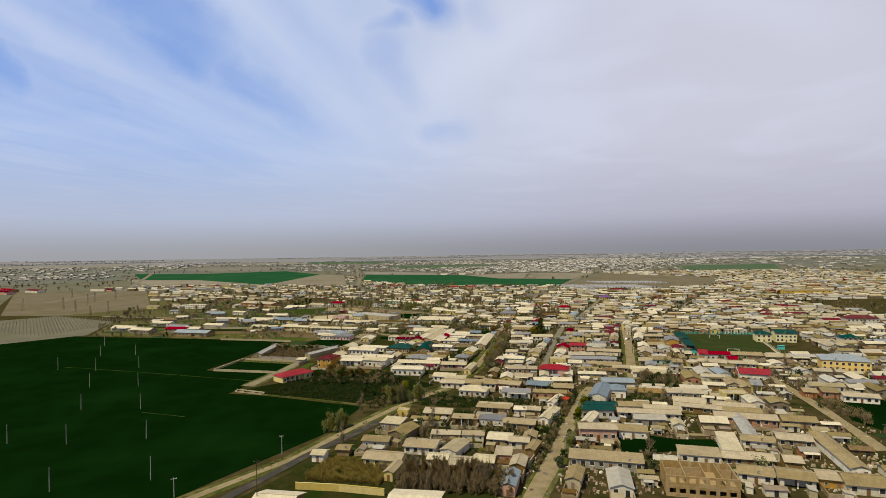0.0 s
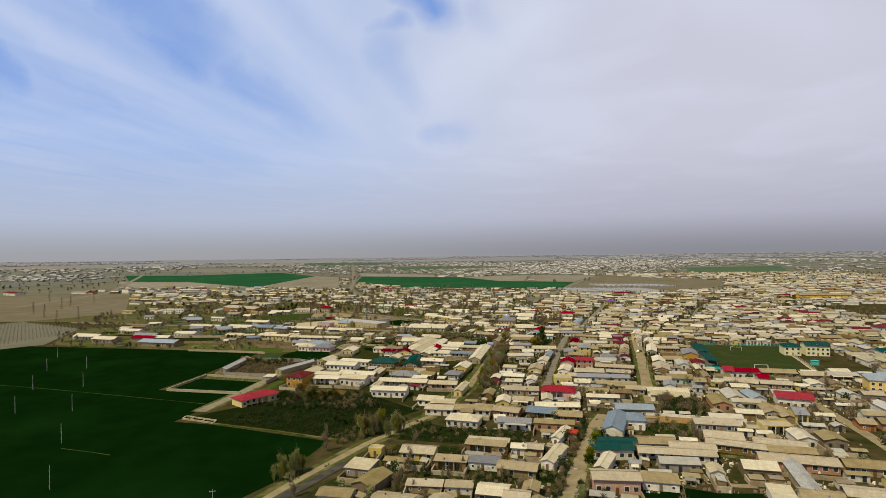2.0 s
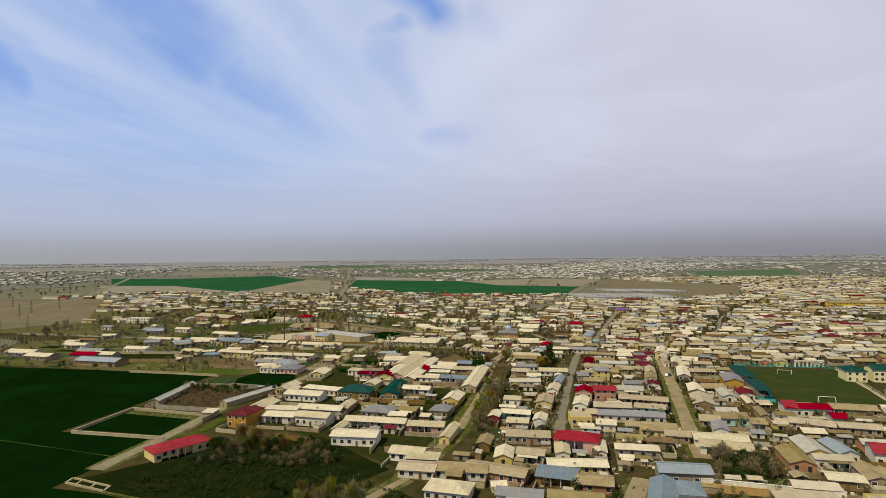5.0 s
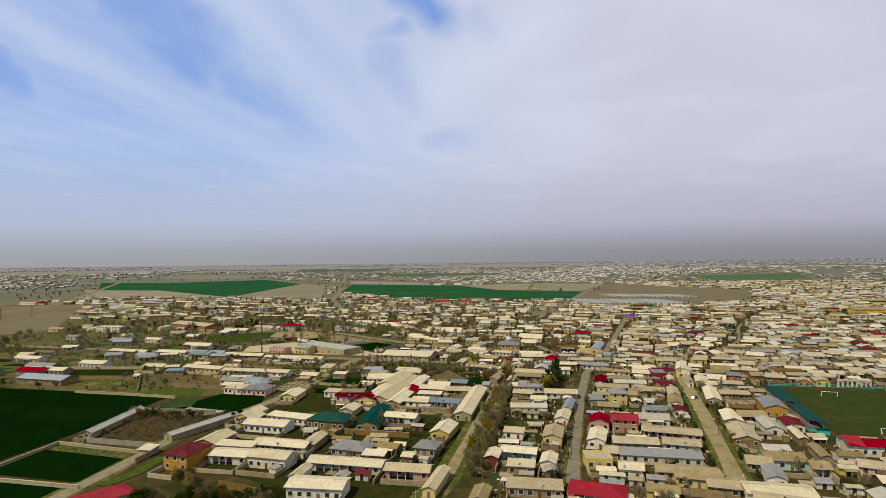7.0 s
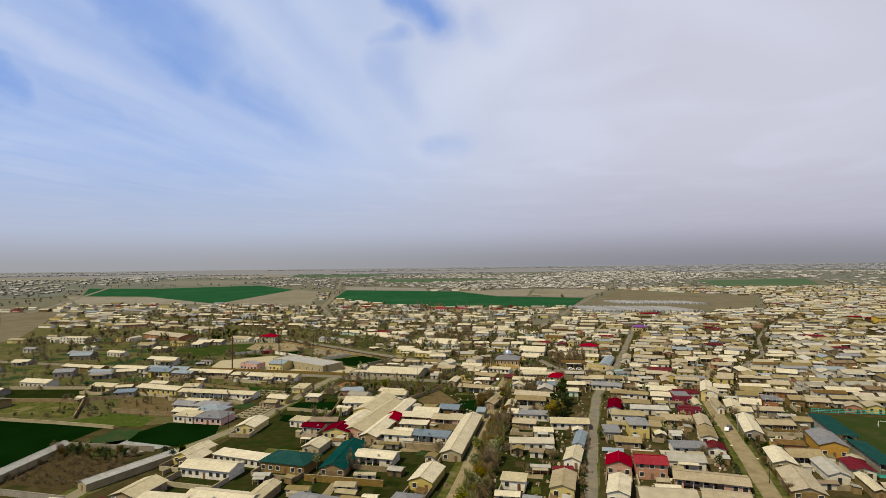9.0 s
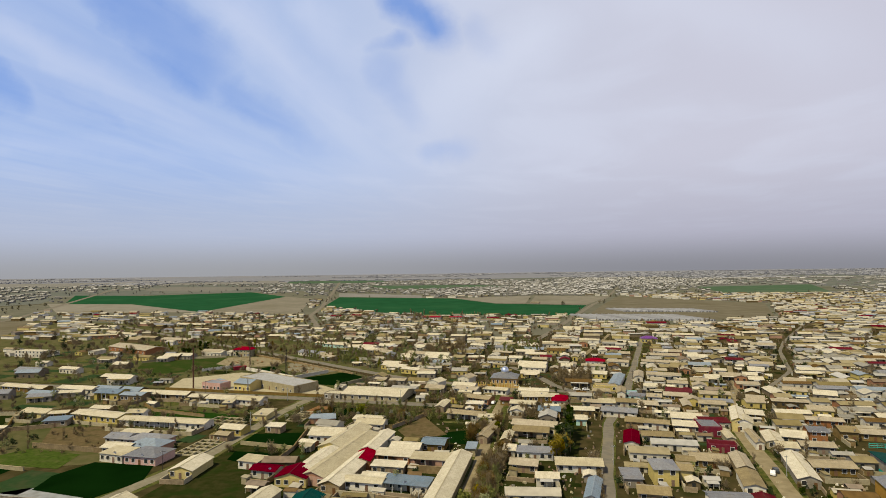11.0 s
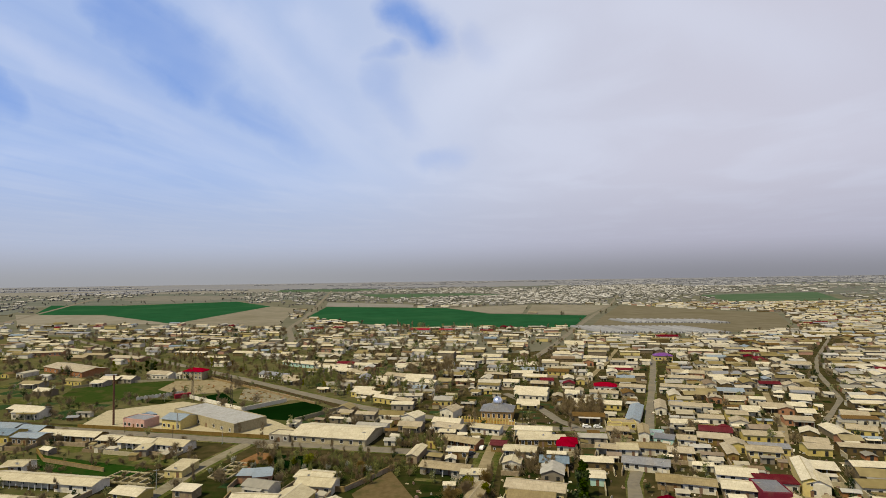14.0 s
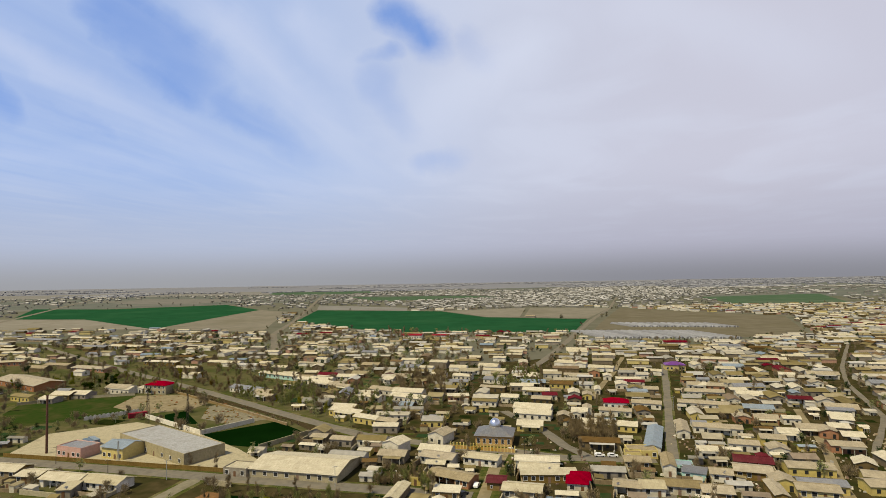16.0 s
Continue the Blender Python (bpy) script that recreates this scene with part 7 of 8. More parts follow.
brush += thicket([(-93.6, 555.7), (-78.1, 554.4), (-89.4, 592.2), (-104.9, 593.6)], 40, (0, 9), 1.2, 2.0)
brush += thicket([(74.4, 612.0), (91.3, 575.1), (102.8, 636.6), (81.6, 651.5)], 60, (9, 0, 7), 1.3, 2.2)
brush += thicket([(43.9, 384.7), (63.8, 380.3), (65.9, 391.1), (46.4, 396.0)], 40, (1, 5, 7), 1.0, 1.8)
brush += thicket([(77.0, 145.3), (95.3, 143.6), (91.2, 127.8), (65.8, 127.9)], 45, (4, 2, 0, 5), 0.7, 1.6)
brush += thicket([(95.0, 183.0), (113.3, 180.6), (104.0, 156.3), (86.4, 156.9)], 60, (2, 2, 4, 1), 1.0, 2.2)
brush += thicket([(130, 150), (150, 146), (154, 160), (136, 164)], 60, (4, 2, 1), 0.8, 1.6)
brush += thicket([(-157, 240), (-121, 230), (-119, 235), (-156, 245)], 130, (4, 4, 3), 0.22, 0.4)
merged_trees("undergrowth", brush, [LEAF_OLIVE, TWIGS, LEAF_DARK, BLOSSOM, LEAF_GOLD], "brown and dark green brush and weeds")
merged_trees("yard_trees", near_places, [LEAF_OLIVE, TWIGS, LEAF_DARK, BLOSSOM, LEAF_GOLD], "many small olive and brown garden trees")
merged_trees("horizon_trees", [q for q in far_places if q[1] > 1450], [HAZY_LEAF, HAZY_LEAF, HAZY_LEAF], "haze-tinted trees among far houses")
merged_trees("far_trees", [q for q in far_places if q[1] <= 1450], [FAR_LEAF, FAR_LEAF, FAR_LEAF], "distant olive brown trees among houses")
# ---- landmarks ----


def line_wall(name, pts, h, thick, mat, label):
    """A free-standing wall along a line of places, with a coping; each straight run is a part."""
    ob = thing(name, pose(pts[0][0], pts[0][1], 0), label, "wall")
    for (ax, ay), (bx, by) in zip(pts, pts[1:]):
        l, a = math.dist((ax, ay), (bx, by)), math.atan2(by - ay, bx - ax)
        run = new("run", Build().prism([(0, -thick / 2), (l, -thick / 2), (l, thick / 2), (0, thick / 2)], -0.1, h).mesh("run", [mat]))
        run.parent, run.matrix_basis = ob, pose(ax - pts[0][0], ay - pts[0][1], 0, 0, 0, math.degrees(a))
        part("coping", Build().box(-0.05, -thick / 2 - 0.06, h, l + 0.05, thick / 2 + 0.06, h + 0.08).mesh("coping", [mat]), run)
        take(rect((ax + bx) / 2, (ay + by) / 2, l, 1.0, math.degrees(a)))
    return ob


line_wall("garden_wall", [(-65.7, 34.7), (-51.6, 32.6), (-37.0, 29.0)], 2.2, 0.35, YELLOW, "bright yellow plastered garden wall")
line_wall("garden_wall", [(-120.0, 202.0), (-163.7, 211.3), (-156.9, 246.5), (-118.1, 234.9)], 1.3, 0.5, STONE, "low pale wall round the wheat plot")
line_wall("foundation", [(-130.7, 158.7), (-113.8, 151.6), (-114.0, 155.3), (-130.6, 162.5), (-130.7, 158.7)], 0.5, 0.5, STONE, "pale foundation walls of an unbuilt house")
line_wall("foundation", [(-126.4, 157.2), (-126.2, 160.4)], 0.45, 0.4, STONE, "pale cross wall of a foundation")
line_wall("foundation", [(-120.0, 154.6), (-119.8, 157.6)], 0.45, 0.4, STONE, "pale cross wall of a foundation")
line_wall("field_bank", [(-113.3, 150.5), (-80.7, 138.6), (-54.3, 127.3)], 0.5, 0.9, VERGE, "low dry bank between orchard and wheat")
line_wall("yard_wall", [(-148.2, 249.2), (-113.8, 240.9)], 2.0, 0.3, CEMENT, "grey slab wall of the walled yard")
line_wall("yard_wall", [(-150.0, 294.5), (-110.0, 288.0)], 2.0, 0.3, CEMENT, "grey slab back wall of the yard")
line_wall("yard_wall", [(76.3, 148.0), (96.2, 142.3)], 2.4, 0.3, OCHRE, "ochre brick yard wall")
line_wall("yard_wall", [(76.7, 151.7), (114.9, 140.3)], 2.6, 0.5, WHITE, "long whitewashed yard wall")
line_wall("yard_wall", [(54.7, 55.3), (62.6, 52.9)], 2.0, 0.3, WHITE, "whitewashed yard wall")
line_wall("yard_wall", [(-42.6, 256.6), (-14.9, 250.4)], 2.2, 0.35, MUD, "tan mud plastered yard wall")
line_wall("yard_wall", [(-9.9, 288.2), (8.0, 283.0)], 2.3, 0.35, MUD, "tan mud plastered yard wall by the lane")
line_wall("yard_wall", [(-27.7, 185.5), (-6.4, 182.6)], 2.0, 0.35, MUD, "tan mud plastered yard wall")
line_wall("yard_wall", [(-74.3, 202.9), (-58.3, 195.8)], 2.0, 0.35, MUD, "tan yard wall beside the orchard")
line_wall("yard_wall", [(-132.1, 521.0), (-88.2, 485.6), (-69.6, 507.0)], 2.2, 0.4, WHITE, "white slab wall round green plots")
line_wall("roadside_wall", [(-150.0, 590.0), (-98.1, 543.5), (-50.9, 499.6)], 1.3, 0.5, MUD, "low brown bank wall along the main road")
line_wall("roadside_wall", [(-159.5, 457.2), (-47.4, 430.0)], 1.6, 0.3, MUD, "long brown wall beside the road")
line_wall("roadside_wall", [(-208, 334.5), (-175.6, 327.5), (-144.5, 319.5)], 1.4, 0.5, STONE, "pale garden wall along the wheat")
line_wall("roadside_wall", [(-161.5, 347.5), (-131.2, 340.2), (-98, 332.5)], 2.0, 0.4, WATTLE, "brown plank garden wall beside green plots")
line_wall("garden_wall", [(-236, 372), (-195, 370), (-173, 377)], 1.8, 0.4, MUD, "mud wall between weedy plots")
line_wall("garden_wall", [(-173.5, 336), (-190, 369), (-208, 400)], 1.6, 0.4, MUD, "mud wall between stubble plots")
line_wall("garden_wall", [(-255, 402), (-208, 400.5), (-176, 392)], 1.8, 0.4, STONE, "pale wall behind weedy plots")
line_wall("garden_wall", [(-74, 348), (-50.5, 340.8)], 1.5, 0.4, STONE, "pale low wall between green plots")
line_wall("garden_wall", [(-50, 366), (-49.5, 340), (-53, 319)], 1.8, 0.35, MUD, "mud wall beside green plots")
line_wall("garden_wall", [(-108, 392), (-140, 405), (-152, 418)], 1.6, 0.35, MUD, "mud wall behind the green strip")
line_wall("garden_wall", [(-170, 582), (-205, 573), (-228, 558)], 1.6, 0.35, STONE, "pale wall round the damp meadow")
line_wall("garden_wall", [(-53, 461), (-36, 483)], 2.0, 0.35, STONE, "pale wall beside the deep green plot")
line_wall("garden_wall", [(-27, 370), (-12, 368), (3, 390)], 1.8, 0.35, MUD, "mud wall round the tilled plot")
line_wall("yard_wall", [(-5.1, 314.6), (11.4, 311.1)], 2.6, 0.35, MUD, "tan mud plastered yard wall")

def foundation(x, y, w, d, yaw, cols, rows):
    ob = thing("foundation", pose(x, y, 0, 0, 0, yaw), "pale foundation walls of an unbuilt house", "foundation", "foundations")
    for i in range(cols + 1):
        u = -w / 2 + w * i / cols
        part("footing", Build().box(u - 0.25, -d / 2 - 0.25, -0.1, u + 0.25, d / 2 + 0.25, 0.55).mesh("footing", [STONE]), ob)
    for j in range(rows + 1):
        v = -d / 2 + d * j / rows
        part("footing", Build().box(-w / 2 - 0.25, v - 0.25, -0.1, w / 2 + 0.25, v + 0.25, 0.51).mesh("footing", [STONE]), ob)
    take(rect(x, y, w, d, yaw, 1.0))


foundation(-89, 344, 11, 19, -12, 3, 5)
foundation(-92.5, 384.5, 20, 10, -14, 5, 2)
foundation(-59, 391, 8, 17, -12, 2, 4)


def container(x, y, length, yaw, mat, label):
    ob = thing("shipping_container", pose(x, y, 0, 0, 0, yaw), label, "container", "containers of the workshop")
    shell = Build().box(-length / 2, -1.2, 0.15, length / 2, 1.2, 2.6)
    n = int(length / 0.4)
    for i in range(n):
        u = -length / 2 + length * (i + 0.5) / n
        for s in (-1, 1):
            shell.box(u - 0.1, s * 1.2 - 0.03, 0.3, u + 0.1, s * 1.2 + 0.03, 2.45)
    part("shell", shell.mesh("shell", [mat]), ob)
    for s in (-0.6, 0.6):
        part("door", Build().box(length / 2 + 0.002, s - 0.56, 0.25, length / 2 + 0.06, s + 0.56, 2.5).mesh("door", [mat]), ob)
        part("skid", Build().box(-length / 2, s - 0.1, -0.02, length / 2, s + 0.1, 0.15).mesh("skid", [RUST]), ob)
    take(rect(x, y, length, 2.4, yaw, 0.5))


container(-132.4, 471.4, 9, -43, BLUE, "blue steel container on the workshop yard")
container(-131.8, 474.6, 9, -43, BLUE, "blue steel container on the workshop yard")
container(-137.4, 523.1, 9, 36, RED, "red steel container beside the white fence")

# scalloped white fence
for i in range(14):
    f = thing("fence_panel", pose(-163 + i * 1.62, 517.5 + i * 1.25, 0, 0, 0, 37.6), "white scalloped concrete fence panel", "fence", "scalloped fence")
    arc = [(2.0 * k / 8, 1.7 + 0.6 * math.sin(math.pi * k / 8)) for k in range(9)]
    n = len(arc) + 2
    outline = [(0, 0), (2.0, 0)] + arc[::-1]
    part("slab", Build().add([(x, y, z) for y in (-0.08, 0.08) for x, z in outline], [tuple(range(n)), tuple(range(2 * n - 1, n - 1, -1))] + [(k, n + k, n + (k + 1) % n, (k + 1) % n) for k in range(n)]).mesh("slab", [WHITE]), f)

# workshop yard
field("concrete_yard", [(-160, 458), (-100, 444), (-55, 436), (-48, 446), (-62, 462), (-92, 490), (-132, 512), (-165, 492)], STONE, 0.11, "pale dusty concrete workshop yard", True, "structure")


# ---- stadium ----
def stand(x, y, length, deep, yaw):
    ob = thing("stadium_stand", pose(x, y, 0, 0, 0, yaw), "turquoise spectator stand with dark teal roof", "stand", "stadium stands")
    hl, hd = length / 2, deep / 2
    part("base", Build().prism([(-hl, -hd), (hl, -hd), (hl, hd), (-hl, hd)], 0, 1.0).mesh("base", [TURQ]), ob)
    for i in range(4):
        y0 = -hd + 0.6 + i * (deep - 1.2) / 4
        part("step", Build().box(-hl + 0.2, y0, 1.0, hl - 0.2, hd - 0.3, 1.0 + 0.42 * (i + 1)).mesh("step", [CEMENT]), ob)
    part("back_wall", Build().box(-hl, hd - 0.28, 1.0, hl, hd, 4.6).mesh("back_wall", [CEMENT]), ob)
    for i in range(8):
        part("post", stack([(0.95, 0.14), (4.15, 0.10)], TURQ, "post"), ob, at=(-hl + 0.4 + i * (length - 0.8) / 7, -hd + 0.3, 0))
    part("roof", Build().add([(-hl - 0.5, -hd - 0.8, 4.2), (hl + 0.5, -hd - 0.8, 4.2), (hl + 0.5, hd + 0.5, 4.9), (-hl - 0.5, hd + 0.5, 4.9), (-hl - 0.5, -hd - 0.8, 4.05), (hl + 0.5, -hd - 0.8, 4.05), (hl + 0.5, hd + 0.5, 4.75), (-hl - 0.5, hd + 0.5, 4.75)],
         [(0, 1, 2, 3), (7, 6, 5, 4), (0, 4, 5, 1), (1, 5, 6, 2), (2, 6, 7, 3), (3, 7, 4, 0)]).mesh("roof", [TEAL]), ob)
    part("front_rail", Build().box(-hl, -hd - 0.1, 1.0, hl, -hd, 1.9).mesh("front_rail", [TURQ]), ob)
    return ob


stand(166.3, 299.7, 31, 7.5, 75)
stand(157.5, 266.0, 26.5, 5.8, 75)
gate_hut = thing("ticket_hut", pose(154.6, 250.0, 0, 0, 0, -15), "low bright turquoise hut beside the stand", "hut")
part("body", Build().box(-2.2, -1.3, 0, 2.2, 1.3, 2.0).mesh("body", [TURQ]), gate_hut)
part("roof", Build().box(-2.4, -1.5, 2.0, 2.4, 1.5, 2.15).mesh("roof", [TEAL]), gate_hut)


def goal(x, y, yaw):
    ob = thing("football_goal", pose(x, y, 0.12, 0, 0, yaw), "white metal football goal frame", "goal", "football goals")
    for sx in (-3.66, 3.66):
        part("upright", Build().tube((sx, 0, 0), (sx, 0, 2.44), 0.11, 0.11, 6).mesh("upright", [FRAME]), ob)
        part("stay", Build().tube((sx, 0, 2.44), (sx, 1.6, 0), 0.06, 0.06, 5).mesh("stay", [FRAME]), ob)
    part("crossbar", Build().tube((-3.72, 0, 2.44), (3.72, 0, 2.44), 0.11, 0.11, 6).mesh("crossbar", [FRAME]), ob)


goal(197, 309, -15)
goal(181, 248, 165)
pitch_fence = thing("pitch_fence", pose(0, 0, 0), "turquoise metal fence round the pitch", "fence")
for (ax, ay), (bx, by) in (((180, 334), (236, 323)), ((236, 323), (209, 240))):
    n = 20
    for i in range(n + 1):
        px_, py_ = ax + (bx - ax) * i / n, ay + (by - ay) * i / n
        part("post", stack([(-0.1, 0.07), (2.0, 0.07)], TURQ, "post"), pitch_fence, at=(px_, py_, 0))
    for z in (0.3, 1.0, 1.75):
        part("rail", Build().tube((ax, ay, z), (bx, by, z), 0.10, 0.10, 5).mesh("rail", [TURQ if ay > 330 else STONE]), pitch_fence)
road("footpath", [(236, 321), (222, 280), (209, 240)], 2.6, STONE, "pale paved path beside the pitch", 0.2)
kiosk = thing("kiosk", pose(220, 258, 0, 0, 0, -12), "small bright turquoise kiosk", "kiosk")
part("body", Build().box(-2, -1.5, 0, 2, 1.5, 2.6).mesh("body", [TURQ]), kiosk)
part("roof", Build().box(-2.3, -1.8, 2.6, 2.3, 1.8, 2.75).mesh("roof", [TURQ]), kiosk)
arcade = thing("colonnade", pose(216, 330, 0, 0, 0, -5), "pale colonnade beside the pitch", "colonnade")
for i in range(8):
    part("column", stack([(0, 0.35), (3.2, 0.3)], WHITE, "column"), arcade, at=(i * 2.4, 0, 0))
part("beam", Build().box(-0.5, -0.5, 3.2, 17.3, 0.5, 4.0).mesh("beam", [WHITE]), arcade)

# ---- mosque ----
mosque = thing("mosque", pose(50, 465, 0, 0, 0, -12), "ochre mosque with grey roof and silver dome", "mosque")
part("wall", Build().prism([(-7.8, -7), (7.8, -7), (7.8, 7), (-7.8, 7)], -0.1, 4.4).mesh("wall", [OCHRE]), mosque)
rb = Build()
tops = [(-8.5, -7.7, 4.42), (8.5, -7.7, 4.42), (8.5, 7.7, 4.42), (-8.5, 7.7, 4.42), (-2.2, -2, 6.9), (2.2, -2, 6.9), (2.2, 2, 6.9), (-2.2, 2, 6.9)]
rb.add(tops, [(3, 2, 1, 0), (0, 1, 5, 4), (1, 2, 6, 5), (2, 3, 7, 6), (3, 0, 4, 7), (4, 5, 6, 7)])
part("roof", rb.mesh("roof", [SLATE]), mosque)
part("drum", Build().tube((0, 0, 6.6), (0, 0, 7.5), 2.2, 2.2, 16).mesh("drum", [WHITE]), mosque)
db, rings = Build(), 9
prof = [(2.5 * math.cos(1.5708 * i / rings) ** 0.85, 7.5 + 2.9 * math.sin(1.5708 * i / rings)) for i in range(rings)]
dv = [(r * math.cos(6.2832 * k / 20), r * math.sin(6.2832 * k / 20), z) for r, z in prof for k in range(20)] + [(0, 0, 10.45)]
df = [(i * 20 + k, i * 20 + (k + 1) % 20, (i + 1) * 20 + (k + 1) % 20, (i + 1) * 20 + k) for i in range(rings - 1) for k in range(20)] + [((rings - 1) * 20 + k, (rings - 1) * 20 + (k + 1) % 20, rings * 20) for k in range(20)]
part("dome", mesh("dome", dv, df, METAL, smooth=True), mosque, "bright silver metal dome")
part("finial", Build().tube((0, 0, 10.4), (0, 0, 11.7), 0.12, 0.03, 6).mesh("finial", [METAL]), mosque)
for sx in (-6.5, -3.9, -1.3, 1.3, 3.9, 6.5):
    w_ = part("window", frame_mesh(1.3, 2.2, 0.12, 0.07, FRAME, "window_tall"), mosque, at=(sx, -7.02, 1.2))
    part("pane", Build().box(-0.55, -0.01, 0.1, 0.55, 0.03, 2.1).mesh("pane_tall", [PANE]), w_)
fence = thing("mosque_fence", pose(30, 456.5, 0, 0, 0, -16.5), "golden yellow arcaded fence before the mosque", "fence")
for i in range(20):
    part("pillar", stack([(0, 0.22), (2.6, 0.22), (2.75, 0.3), (2.9, 0.3)], YELLOW, "pillar"), fence, at=(i * 1.45, 0, 0))
    if i < 19:
        part("panel", Build().box(i * 1.45 + 0.23, -0.09, 0, i * 1.45 + 1.22, 0.09, 1.7).mesh("panel", [OCHRE]), fence)

# ---- masts, poles ----
def mast(x, y, h, r, mat, label):
    ob = thing("mast", pose(x, y, 0), label, "mast")
    for sx, sy in ((-1, -1), (1, -1), (1, 1), (-1, 1)):
        part("leg", Build().tube((sx * r, sy * r, -0.1), (sx * r * 0.35, sy * r * 0.35, h), 0.09, 0.07, 5).mesh("leg", [mat]), ob)
    n = int(h / 2.2)
    for i in range(n):
        z0, z1 = h * i / n, h * (i + 1) / n
        k0, k1 = r * (1 - 0.65 * z0 / h), r * (1 - 0.65 * z1 / h)
        part("brace", Build().tube((-k0, -k0, z0), (k1, -k1, z1), 0.05, 0.05, 4).mesh("brace", [mat]), ob)
        part("brace", Build().tube((k0, k0, z0), (-k1, k1, z1), 0.05, 0.05, 4).mesh("brace", [mat]), ob)


chimney = thing("chimney", pose(-144, 461, 0), "tall rusty steel chimney in the workshop yard", "chimney")
part("flue", Build().tube((0, 0, -0.1), (0, 0, 25), 0.5, 0.4, 12).mesh("flue", [RUST]), chimney)
for z in (8, 16, 24.6):
    part("ring", Build().tube((0, 0, z), (0, 0, z + 0.3), 0.58, 0.58, 12).mesh("ring", [RUST]), chimney)
mast(-126, 511, 18, 0.7, POLE_WOOD, "dark steel lattice mast")
mast(-91, 478, 21, 0.6, POLE_WOOD, "dark steel lattice mast behind the warehouse")
mast(-105, 446, 9, 0.4, POLE_GREY, "short grey steel lattice mast")


def pole(x, y, h, mat, label, arm=True, lean=0.0):
    ob = thing("utility_pole", pose(x, y, 0, lean, lean * 0.5, 20), label, "utility pole", "utility poles")
    part("shaft", Build().tube((0, 0, -0.2), (0, 0, h), 0.13, 0.08, 6).mesh("shaft", [mat]), ob)
    if arm:
        part("crossarm", Build().box(-0.9, -0.06, h - 0.6, 0.9, 0.06, h - 0.46).mesh("crossarm", [mat]), ob)
        for sx in (-0.75, 0.0, 0.75):
            part("insulator", Build().tube((sx, 0, h - 0.46), (sx, 0, h - 0.24), 0.06, 0.04, 5).mesh("insulator", [FRAME]), ob)


for x, y in ((-269, 222), (-242, 218), (-217, 223), (-191, 174), (-217, 172), (-193, 127), (-165, 128), (-193, 81), (-168, 79), (-139, 84), (-116, 43), (-144, 35), (-246, 272), (-294, 314), (-270, 269)):
    pole(x, y, 8.0, POLE_GREY, "pale concrete pole standing in the wheat", False, srng.uniform(-2, 2))
pole(-79, 66, 7.0, POLE_GREY, "pale concrete pole beside the farm road")
pole(-101, 28, 7.0, POLE_GREY, "pale concrete pole with a stay at the field edge")
pole(-73, 20, 15.0, POLE_WOOD, "tall dark timber pole beside the asphalt road")
for x, y in ((-8.5, 180.5), (-32.0, 145.2), (-25.9, 128.3), (-11.7, 415.1), (-98.2, 427), (-75.7, 425.4), (50.2, 412.7), (47, 229), (61, 270), (74, 318), (112, 250), (130, 305), (4, 280), (14, 330), (-92, 318), (-78, 372), (25, 60), (40, 105), (108, 408), (129, 462), (150, 515), (-130, 446), (60, 446), (98, 372)):
    pole(x, y, 7.5, srng.choice((POLE_GREY, POLE_WOOD)), "slim utility pole beside the street")
for x, y in ((-575, 602), (-527, 610), (-486, 572), (-420, 497), (-532, 670), (-549, 714), (-544, 760), (-426, 541), (-640, 800)):
    mast(x, y, 16, 1.1, POLE_WOOD, "dark steel power pylon on the bare field")

# ---- greenhouses ----
def greenhouse(x, y, w, length, yaw):
    ob = thing("greenhouse", pose(x, y, 0, 0, 0, yaw), "long white plastic tunnel greenhouse", "greenhouse", "greenhouses")
    arc = [(-w / 2 * math.cos(math.pi * k / 8), 2.3 * math.sin(math.pi * k / 8)) for k in range(9)]
    v = [(p, s * length / 2, z) for s in (-1, 1) for p, z in arc]
    part("film", mesh("film", v, [(k, k + 1, k + 10, k + 9) for k in range(8)] + [tuple(range(8, -1, -1)), tuple(range(9, 18))], FILM), ob)
    part("end_frame", Build().box(-0.6, -length / 2 - 0.08, 0, 0.6, -length / 2 - 0.02, 2.0).mesh("end_frame", [FRAME]), ob)


for i in range(17):
    greenhouse(206 + i * 8.4, 888 - i * 1.5, 8.5, 84, 14)
for i in range(14):
    greenhouse(284 + i * 9.2, 1000 - i * 2.2, 9.3, 58, 14)


# ---- cars ----
def car(x, y, yaw, paint, label):
    ob = thing("car", pose(x, y, 0.24, 0, 0, yaw), label, "car", "parked cars")
    side = [(-2.0, 0.35), (2.0, 0.35), (2.05, 0.75), (1.1, 0.9), (0.55, 1.4), (-1.2, 1.42), (-1.95, 0.95)]
    n = len(side)
    part("body", Build().add([(a, s, z) for s in (-0.8, 0.8) for a, z in side], [tuple(range(n)), tuple(range(2 * n - 1, n - 1, -1))] + [(k, n + k, n + (k + 1) % n, (k + 1) % n) for k in range(n)]).mesh("body", [paint]), ob)
    part("windscreen", Build().add([(1.09, -0.7, 0.93), (1.09, 0.7, 0.93), (0.58, 0.62, 1.41), (0.58, -0.62, 1.41)], [(0, 1, 2, 3)]).mesh("windscreen", [PANE]), ob)
    for s in (-0.812, 0.802):
        part("side_window", Build().box(-1.15, s, 0.95, 0.6, s + 0.01, 1.33).mesh("side_window", [PANE]), ob)
    for wx in (-1.25, 1.3):
        for wy in (-0.82, 0.66):
            w_ = part("wheel", Build().tube((wx, wy, 0.3), (wx, wy + 0.16, 0.3), 0.31, 0.31, 12).mesh("wheel", [RUBBER]), ob)


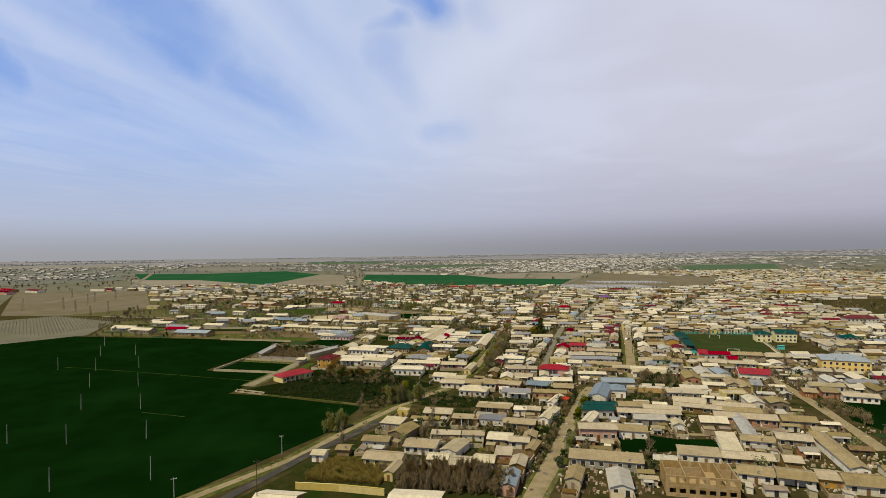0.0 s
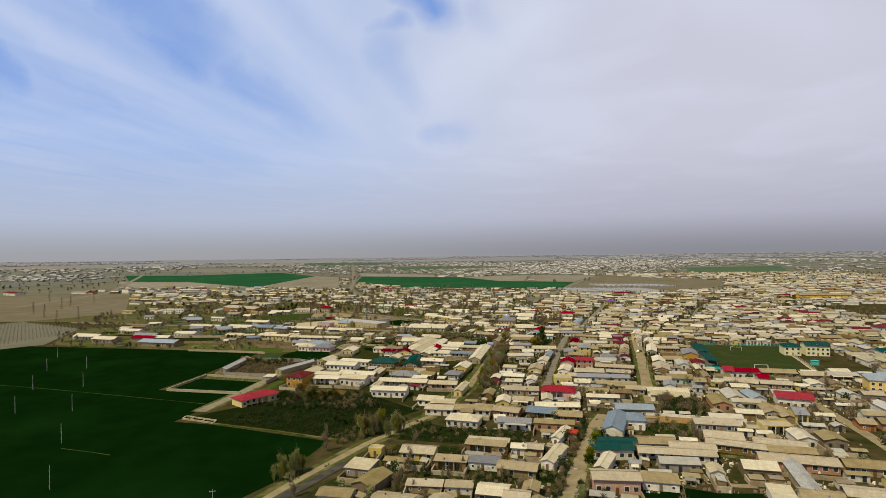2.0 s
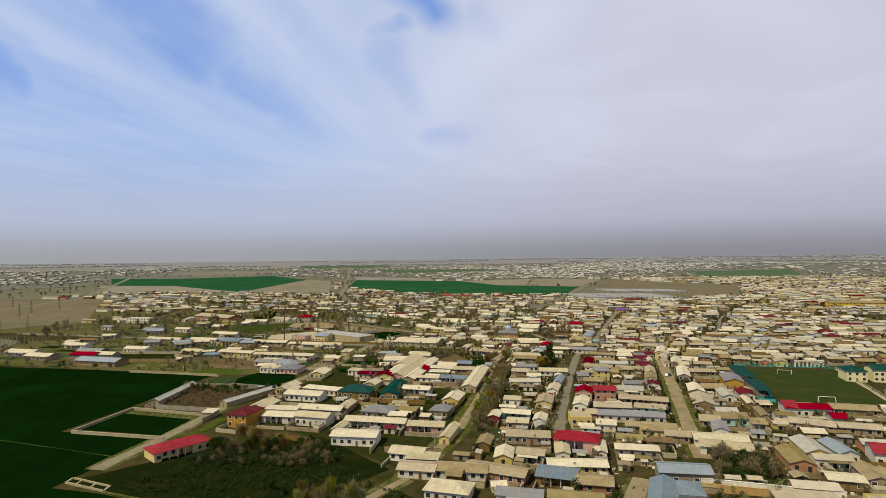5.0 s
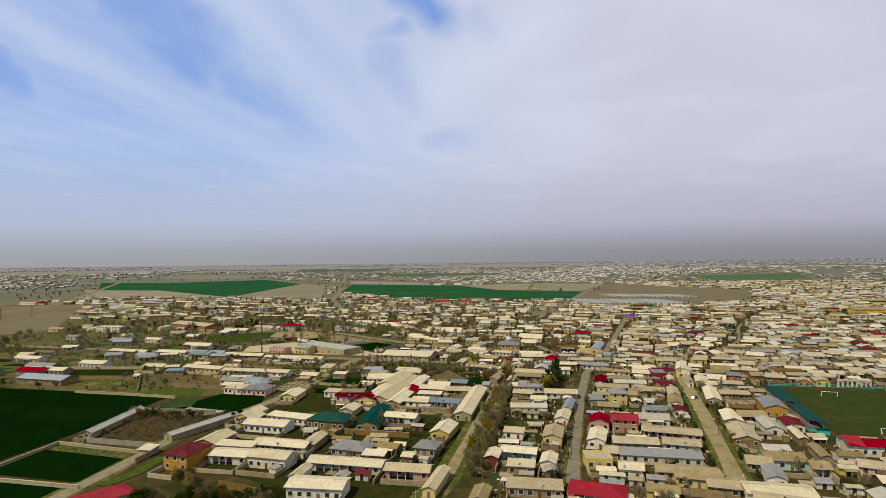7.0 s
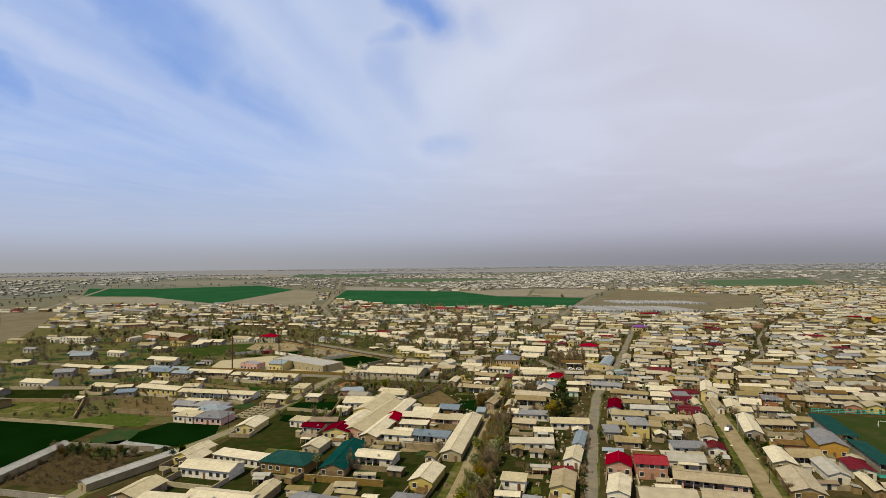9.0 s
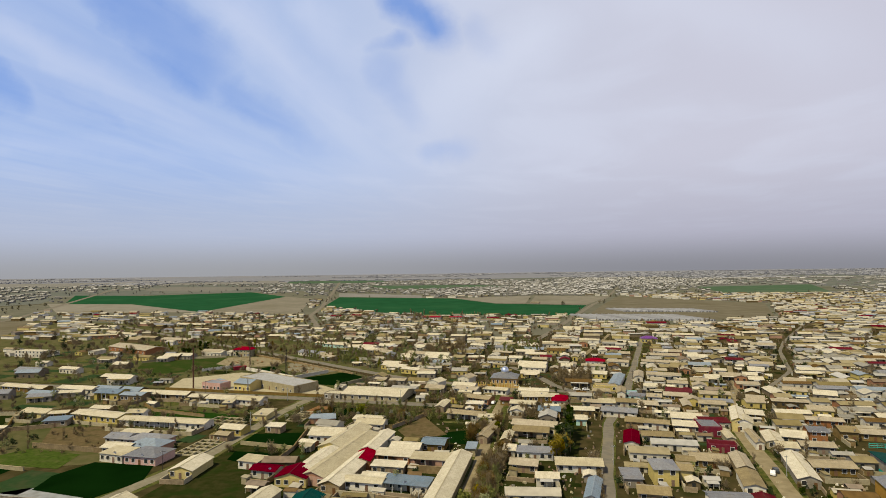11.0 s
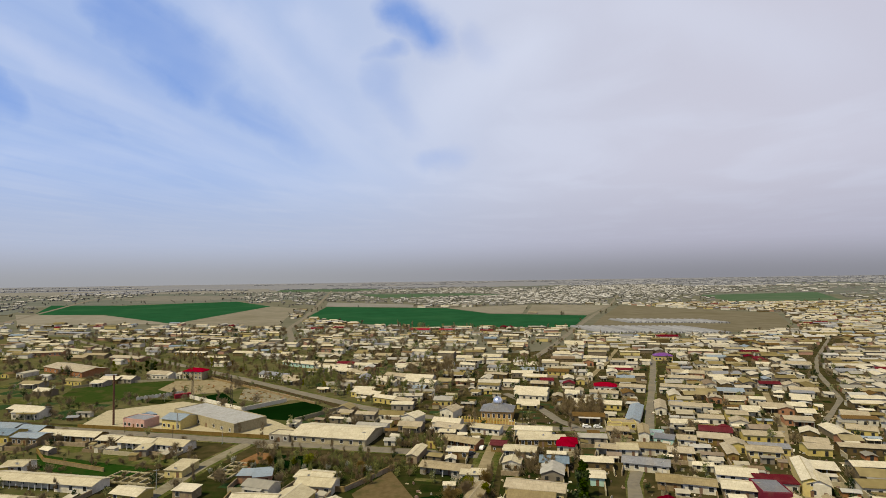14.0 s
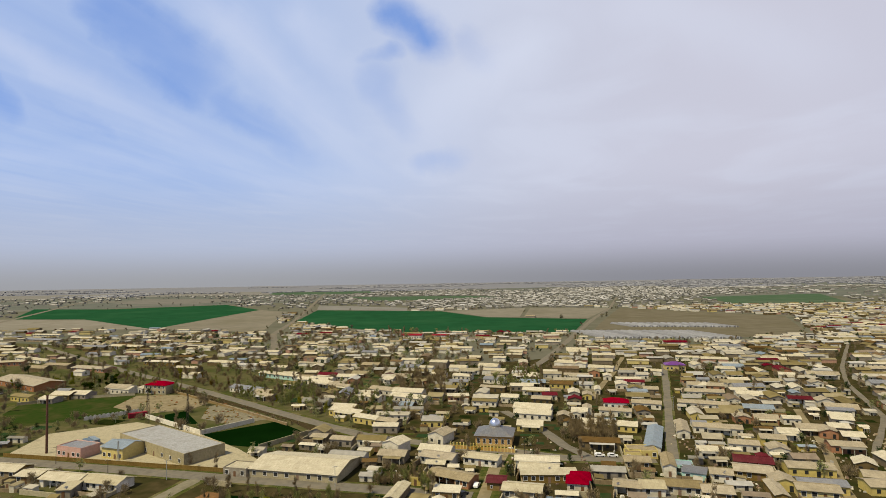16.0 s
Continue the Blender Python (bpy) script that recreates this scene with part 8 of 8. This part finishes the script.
car(89.5, 441.5, -8, CAR_WHITE, "small white hatchback parked beside the road")
car(94.5, 440.8, -8, CAR_WHITE, "small white hatchback parked beside the road")
car(55.2, 450.5, -16, CAR_WHITE, "white hatchback stopped at the junction")
car(33.0, 404.5, 40, CAR_DARK, "dark hatchback on the asphalt road")
car(126.1, 306.6, 60, CAR_WHITE, "white hatchback on the dusty street")
car(38.1, 412.0, 70, CAR_WHITE, "white hatchback on the lane")
car(-108.6, 262.8, 72, CAR_WHITE, "white hatchback on the gravel road")
car(128.6, 309.2, 72, CAR_DARK, "dark hatchback on the dusty street")

# ---- satellite dishes on eaves ----
dish_v = [(0, 0, 0)] + [(0.55 * r * math.cos(6.2832 * k / 12), 0.18 * r * r, 0.55 * r * math.sin(6.2832 * k / 12)) for r in (0.5, 1.0) for k in range(12)]
dish_f = [(0, 1 + (k + 1) % 12, 1 + k) for k in range(12)] + [(1 + k, 1 + (k + 1) % 12, 13 + (k + 1) % 12, 13 + k) for k in range(12)]
DISH = mesh("dish", dish_v, dish_f, CAR_WHITE, smooth=True)
DISH_MAST = Build().tube((0, 0.02, -0.95), (0, 0.02, 0.05), 0.05, 0.05, 6).mesh("dish_mast", [POLE_GREY])
drng = random.Random(71)
for x, y, w, d, yaw, h, kind in drng.sample([q for q in HOUSES if q[1] < 520], 46):
    p = pose(x, y, 0, 0, 0, yaw) @ Vector((drng.uniform(-0.4, 0.4) * w, -d / 2 + 0.2, h + 0.95))
    ob = thing("satellite_dish", pose(p.x, p.y, p.z, -25, 0, 190 + drng.uniform(-20, 20)), "white satellite dish on a roof edge", "satellite dish", "satellite dishes")
    part("dish", DISH, ob)
    part("mast", DISH_MAST, ob)

# ---- unfinished two storey house ----
shell = thing("unfinished_house", pose(59.7, 30.5, 0, 0, 0, -13), "unfinished two storey house of raw concrete", "house")
bays, bay = 7, 19.6 / 7
for z in (-0.1, 3.1):
    part("floor_slab", Build().box(-10.1, -6.4, z, 10.1, 6.4, z + 0.25).mesh("floor_slab", [CONCRETE]), shell)
for lev in (0.15, 3.35):
    for i in range(bays + 1):
        xx = -9.8 + i * bay
        for yy in (-6.2, 6.2):
            part("pier", Build().box(xx - 0.5, yy - 0.18, lev, xx + 0.5, yy + 0.18, lev + 2.95).mesh("pier", [CONCRETE]), shell)
        if i < bays:
            for z0, z1 in ((0, 0.9), (2.3, 2.95)):
                part("spandrel", Build().box(xx + 0.5, -6.35, lev + z0, xx + bay - 0.5, -6.05, lev + z1).mesh("spandrel", [CONCRETE]), shell)
    for xx in (-9.95, 9.95):
        part("side_wall", Build().box(xx - 0.15, -6.0, lev, xx + 0.15, 6.0, lev + 2.95).mesh("side_wall", [CONCRETE]), shell)
    part("back_wall", Build().box(-9.25, 6.05, lev, 9.25, 6.15, lev + 2.95).mesh("back_wall", [CONCRETE]), shell)
for xx in (-4.6, 1.2, 5.6):
    part("partition", Build().box(xx - 0.12, -5.9, 3.35, xx + 0.12, 5.9, 6.2).mesh("partition", [CONCRETE]), shell)
part("partition", Build().box(-9.6, -0.12, 3.35, -4.75, 0.12, 6.2).mesh("partition", [CONCRETE]), shell)
part("partition", Build().box(-4.45, 1.4, 3.35, 1.05, 1.64, 6.2).mesh("partition", [CONCRETE]), shell)
part("partition", Build().box(5.75, 0.9, 3.35, 9.6, 1.14, 6.2).mesh("partition", [CONCRETE]), shell)

# vineyard posts on the sandy ground beyond the wheat
vp, vrng = Build(), random.Random(88)
for i in range(24):
    for j in range(14):
        x, y = -500 + i * 5.2 + j * 1.2, 420 + j * 8 - i * 2.2
        vp.box(x - 0.25, y - 0.25, 0, x + 0.25, y + 0.25, vrng.uniform(1.2, 2.0))
tagged(new("vineyard_posts", vp.mesh("vineyard_posts", [CEMENT])), "rows of short grey vineyard posts", "posts", kind="stuff")
